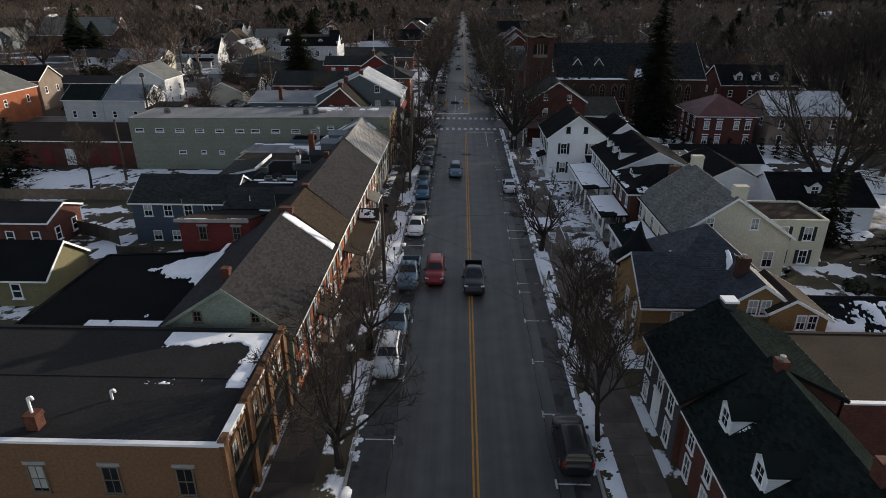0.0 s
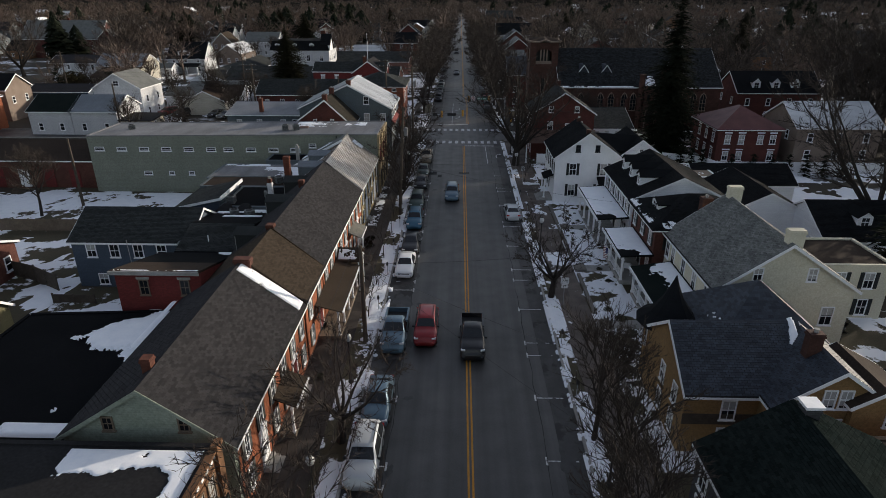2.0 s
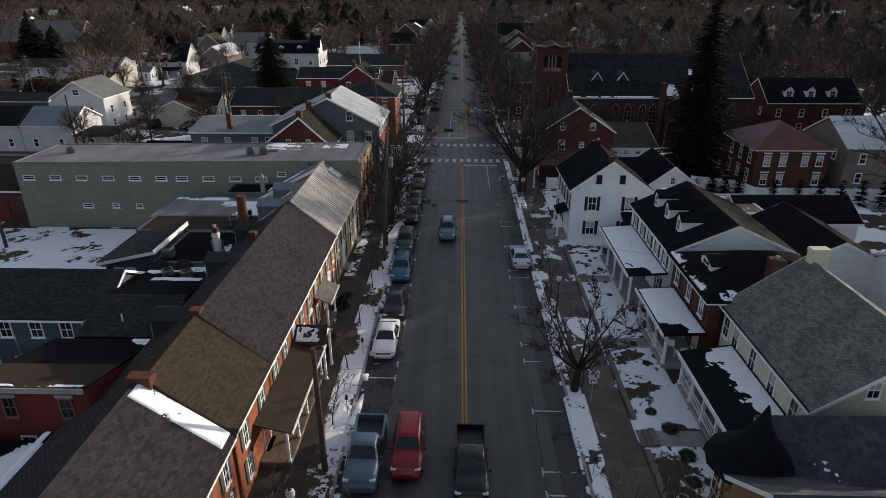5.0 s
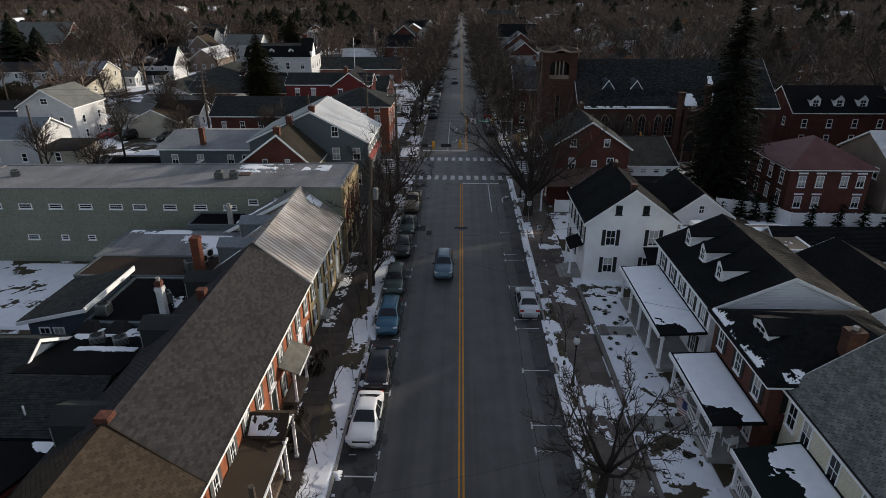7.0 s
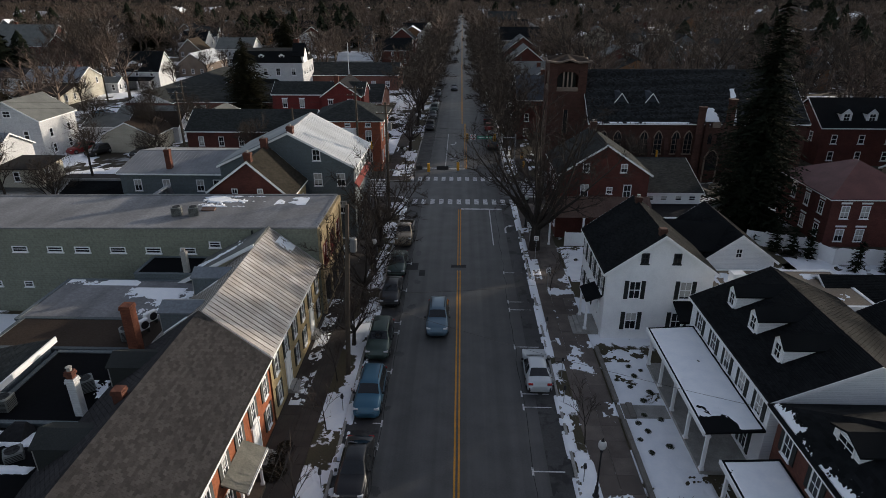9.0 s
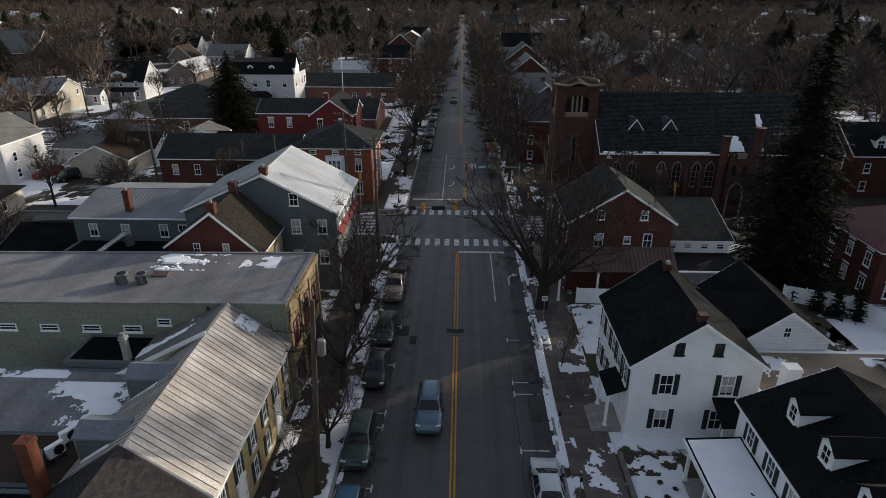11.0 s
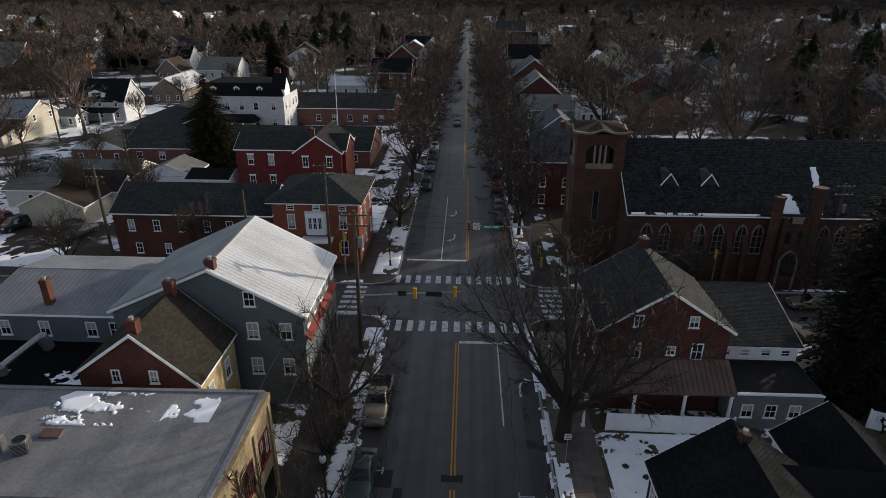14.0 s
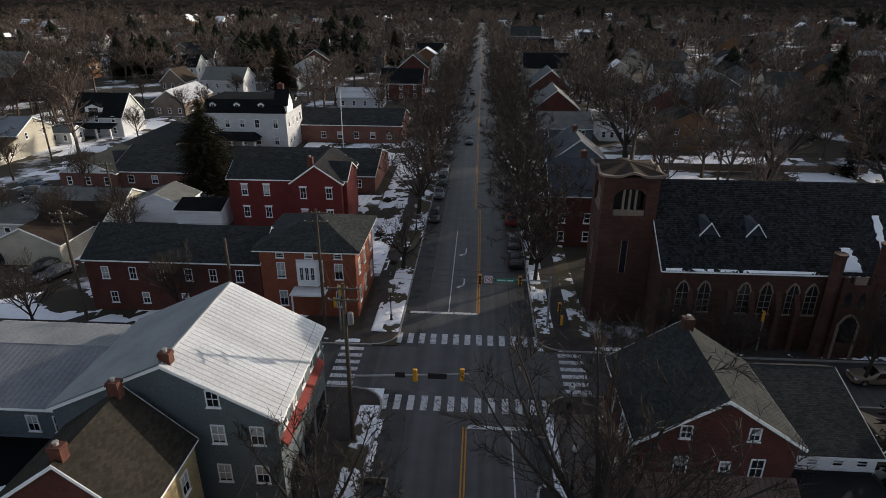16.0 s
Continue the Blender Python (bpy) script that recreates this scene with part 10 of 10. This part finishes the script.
snow("yard_snow", (-15.5, 149, -0.05), (1, 0, 0), (0, 1, 0), 6, 72, 0.62, 15, 0.5, 0.2, 0.8, 0.2, "snow over a front lawn")
snow("yard_snow", (-40, 200.5, -0.05), (1, 0, 0), (0, 1, 0), 28, 21, 0.66, 16, 0.5, 0.15, 0.8, 0.2, "snow over a lawn before the brick hall")
snow("yard_snow", (30, 82, -0.05), (1, 0, 0), (0, 1, 0), 36, 26, 0.60, 17, 0.5, 0.15, 0.8, 0.2, "snow over a fenced lawn")
snow("yard_snow", (30, 44, -0.05), (1, 0, 0), (0, 1, 0), 30, 38, 0.45, 18, 0.6, 0.15, 0.9, 0.2, "thin snow over the back gardens")
snow("yard_snow", (26, 155, -0.05), (1, 0, 0), (0, 1, 0), 80, 60, 0.5, 19, 0.9, 0.15, 0.9, 0.1, "thin snow over open lots behind the church")
snow("yard_snow", (-130, 150, -0.05), (1, 0, 0), (0, 1, 0), 56, 110, 0.47, 20, 1.0, 0.15, 0.9, 0.1, "thin snow over gardens between houses")
snow("corner_snow", (-9.5, 134.3, 0.13), (1, 0, 0), (0, 1, 0), 3.2, 16, 0.55, 21, 0.2, 0.08, 0.8, 0.4, OLD)
snow("corner_snow", (8.4, 135, 0.11), (1, 0, 0), (0, 1, 0), 1.6, 40, 0.60, 22, 0.2, 0.08, 0.8, 0.4, OLD)
snow("corner_snow", (-30, 131.9, 0.11), (1, 0, 0), (0, 1, 0), 20, 1.0, 0.55, 23, 0.2, 0.08, 0.8, 0.4, OLD)
snow("corner_snow", (14, 132.0, 0.13), (1, 0, 0), (0, 1, 0), 38, 0.9, 0.60, 24, 0.2, 0.08, 0.8, 0.4, OLD)

# on the roofs
ramp = lambda lo, hi: (lambda a, b: np.clip((a - lo) / (hi - lo), 0, 1) * 0.9 - 0.45)
snow("roof_snow", (-18.2, 27.0, 5.86), (1, 0, 0), (0, 1, 0), 6.6, 5.9, 0.42, 31, 0.09, 0.05, 0.55, 0.6, "snow along the shaded edge of a flat roof", lambda a, b: np.maximum(np.clip((b - 0.62) / 0.2, 0, 1), np.clip((a - 0.76) / 0.12, 0, 1)) * 1.0 - 0.55)
snow("roof_snow", (-25.5, 34.7, 4.95), (1, 0, 0), (0, 1, 0), 5.6, 1.1, 0.62, 32, 0.09, 0.05, 0.7, 0.5, OLD)
snow("roof_snow", (-17.4, 27.2, 5.86), (1, 0, 0), (0, 1, 0), 3.4, 0.7, 0.42, 34, 0.1, 0.04, 0.7, 0.8, OLD)
snow("roof_snow", (-26.4, 43.0, 4.24), (1, 0, 0), (0, 1, 0), 7.2, 6.3, 0.66, 35, 0.09, 0.09, 0.42, 0.5, "snow drifted into a roof valley", lambda a, b: np.clip((a - 0.12 - 1.5 * np.abs(b - 0.38 - 0.3 * a)) / 0.3, -1.2, 0.8) * 0.55)
snow("roof_snow", (-22.8, 36.0, 4.19), (1, 0, 0), (0, 1, 0), 3.4, 13.2, 0.54, 53, 0.12, 0.07, 0.6, 0.5, "long drift of snow along a roof valley", lambda a, b: np.clip((a - 0.9 + b * 0.75) / 0.3, -1, 1) * 0.5)
for name, o, u, v, lu, lv, cv, sd in (
        ("roof_snow", (-15.1, 47.9, 8.34), (0, 1, 0), (0.795, 0, -0.606), 1.35, 5.3, 0.80, 36),
        ("roof_snow", (-20.2, 43, 5.35), (0, 1, 0), (-0.84, 0, -0.53), 6, 0.6, 0.75, 37)):
    snow(name, o, u, v, lu, lv, cv, sd, 0.1, 0.05, 0.5, 0.8, OLD)
snow("roof_snow", (-23.4, 96.3, 8.26), (1, 0, 0), (0, 1, 0), 6.4, 3.3, 0.42, 38, 0.08, 0.025, 0.7, 0.35, "thin streaks of snow on a flat roof", lambda a, b: 0.12 + 0.10 * np.sin(b * 11 + a * 4) - 1.3 * (a - 0.5) ** 2)
snow("roof_snow", (-16.2, 96.7, 8.27), (1, 0, 0), (0, 1, 0), 5.3, 3.0, 0.58, 88, 0.08, 0.025, 0.7, 0.35, "thin streaks of snow on a flat roof", lambda a, b: 0.14 * np.sin(b * 9 + a * 2) + (a - 0.35) * 0.35 - 2.0 * np.clip(b - 0.7, 0, 1) - 1.2 * np.clip(0.25 - b, 0, 1))
snow("roof_snow", (-24.6, 81.6, 5.13), (1, 0, 0), (0, 1, 0), 6.0, 4.4, 0.62, 39, 0.09, 0.03, 0.75, 0.45, "thin snow patch on a flat roof", lambda a, b: 0.25 - 1.1 * np.abs(a - 0.6 + (b - 0.5) * 0.5))
snow("roof_snow", (-30.2, 86.2, 5.13), (1, 0, 0), (0, 1, 0), 6.0, 1.1, 0.52, 87, 0.09, 0.03, 0.7, 0.6, OLD)
snow("roof_snow", (-20.6, 71.6, 5.42), (1, 0, 0), (0, 1, 0), 2.0, 1.8, 0.5, 40, 0.09, 0.05, 0.8, 0.6, "snow between the roof units")
NORTH = (0, 0.987, -0.162)
snow("roof_snow", (-24.3, 67.0, 5.51), (1, 0, 0), NORTH, 5.4, 2.2, 0.62, 64, 0.07, 0.07, 0.6, 0.6, "snow between the roof units", lambda a, b: np.clip((b - 0.32) / 0.2, -1, 0.5) * 0.5)
snow("roof_snow", (-22.9, 65.2, 5.80), (1, 0, 0), NORTH, 4.0, 1.1, 0.66, 80, 0.07, 0.06, 0.45, 0.7, "snow lying before the roof units", lambda a, b: 0.4 - 2.2 * np.abs(b - 0.5))
snow("roof_snow", (-20.6, 56.9, 5.4), (1, 0, 0), (0, 0.972, -0.236), 1.9, 1.3, 0.62, 81, 0.07, 0.08, 0.5, 0.6, "small snow drift in a roof corner", lambda a, b: (a + b - 1.0) * 0.7)
snow("roof_snow", (-25.5, 50.25, 7.0), (1, 0, 0), (0, 0.972, -0.236), 6.6, 0.5, 0.56, 82, 0.06, 0.03, 0.6, 0.7, "thin line of snow along a roof edge")
UP = (0.815, 0, 0.579)
for y, x0, ln, sd in ((51.2, -18.9, 0.5, 65), (56.1, -18.3, 0.6, 66), (64.75, -18.3, 0.6, 67), (71.3, -18.3, 0.6, 68), (77.5, -18.2, 0.6, 83), (82.7, -18.2, 0.6, 84)):
    snow("roof_snow", (x0, y, 5.83 + (x0 + 18.3) * 0.71), (0, 1, 0), UP, ln, 2.4, 0.62, sd, 0.07, 0.05, 0.6, 0.8, "thin strip of snow beside a rear dormer")
for y, ln, sd in ((58.4, 3.4, 85), (73.6, 2.0, 86)):
    snow("roof_snow", (-18.2, y, 5.88), (0, 1, 0), (-0.815, 0, -0.579), ln, 0.6, 0.62, sd, 0.07, 0.05, 0.6, 0.8, "thin strip of snow along a shaded eave")
snow("roof_snow", (-37.5, 105.0, 4.5), (1, 0, 0), (0, 1, 0), 12.5, 2.0, 0.38, 44, 0.15, 0.05, 0.9, 0.5, OLD)
snow("roof_snow", (31.0, 88.5, 3.4), (1, 0, 0), (0, 0.78, 0.62), 12, 0.9, 0.5, 46, 0.15, 0.05, 0.9, 0.5, OLD)
snow("roof_snow", (22.5, 86.5, 4.12), (1, 0, 0), (0, 1, 0), 10, 5.6, 0.36, 47, 0.15, 0.05, 0.9, 0.4, OLD)
snow("roof_snow", (26.6, 38.6, 2.98), (1, 0, 0), (0, 0.894, 0.447), 9.2, 3.2, 0.62, 48, 0.15, 0.05, 0.8, 0.5, "half-melted snow on a low roof")
snow("roof_snow", (19.0, 39.95, 4.83), (1, 0, 0), (0, 0.83, 0.555), 2.2, 4.7, 0.5, 49, 0.07, 0.04, 0.35, 1.2, "melting snow along a slate verge", lambda a, b: np.clip((0.34 * (1 - b) ** 1.6 + 0.07 - np.abs(a - 0.72 - 0.16 * b)) / 0.12, -1.2, 0.6))
snow("roof_snow", (17.2, 44.2, 5.3), (0, 1, 0), (0.72, 0, 0.69), 3.2, 1.0, 0.5, 69, 0.08, 0.03, 0.9, 0.9, OLD)
snow("roof_snow", (14.0, 24.2, 5.0), (0, 1, 0), (0.76, 0, 0.65), 0.9, 1.6, 0.5, 50, 0.08, 0.04, 0.7, 1.0, OLD)
snow("roof_snow", (18.25, 63.0, 5.8), (0, 1, 0), (0.9, 0, 0.43), 8.6, 1.3, 0.44, 51, 0.08, 0.04, 0.8, 0.9, "snow along the eaves of a hipped roof", lambda a, b: 0.35 - 0.9 * b)
snow("roof_snow", (19.2, 62.85, 5.8), (1, 0, 0), (0, 0.86, 0.5), 8.6, 1.5, 0.44, 52, 0.08, 0.04, 0.8, 0.9, "snow along the eaves of a hipped roof", lambda a, b: 0.35 - 0.9 * b)
snow("roof_snow", (-13.9, 89.2, 7.76), (0, 1, 0), (0.793, 0, -0.609), 1.6, 1.7, 0.62, 61, 0.07, 0.03, 0.9, 0.9, "thin snow left on a tin roof")
snow("roof_snow", (-20.6, 87.3, 5.52), (0, 1, 0), (0.885, 0, 0.466), 3.4, 4.6, 0.40, 62, 0.1, 0.03, 0.9, 0.7, "thin streak of snow on a rear roof", lambda a, b: np.clip(0.4 - 3 * np.abs(a - 0.45), -0.4, 0.3))
snow("bonnet_snow", (-5.9, 96.1, 0.93), (1, 0, 0), (0, 1, 0), 1.5, 1.1, 0.6, 63, 0.06, 0.03, 0.9, 1.2, "old snow on the bonnet of a parked car")
# about the church
snow("roof_snow", (36.6, 133.9, 8.76), (1, 0, 0), (0, 0.815, 0.58), 2.9, 3.0, 0.85, 71, 0.1, 0.10, 0.4, 0.6, "snow caught behind the church parapet", lambda a, b: 0.35 - 4.2 * (a - 0.55) ** 2 - b * b * 0.75)
snow("roof_snow", (40.9, 133.9, 8.76), (1, 0, 0), (0, 0.815, 0.58), 2.6, 7.0, 0.70, 72, 0.1, 0.06, 0.5, 0.6, "snow caught in the church roof valley", lambda a, b: 0.2 - 4.5 * np.abs(a - 0.2 - b * 0.4))
snow("roof_snow", (20.3, 133.62, 8.56), (1, 0, 0), (0, 0.815, 0.58), 15.5, 0.45, 0.66, 73, 0.06, 0.03, 0.5, 0.8, "strip of snow along the church eaves")
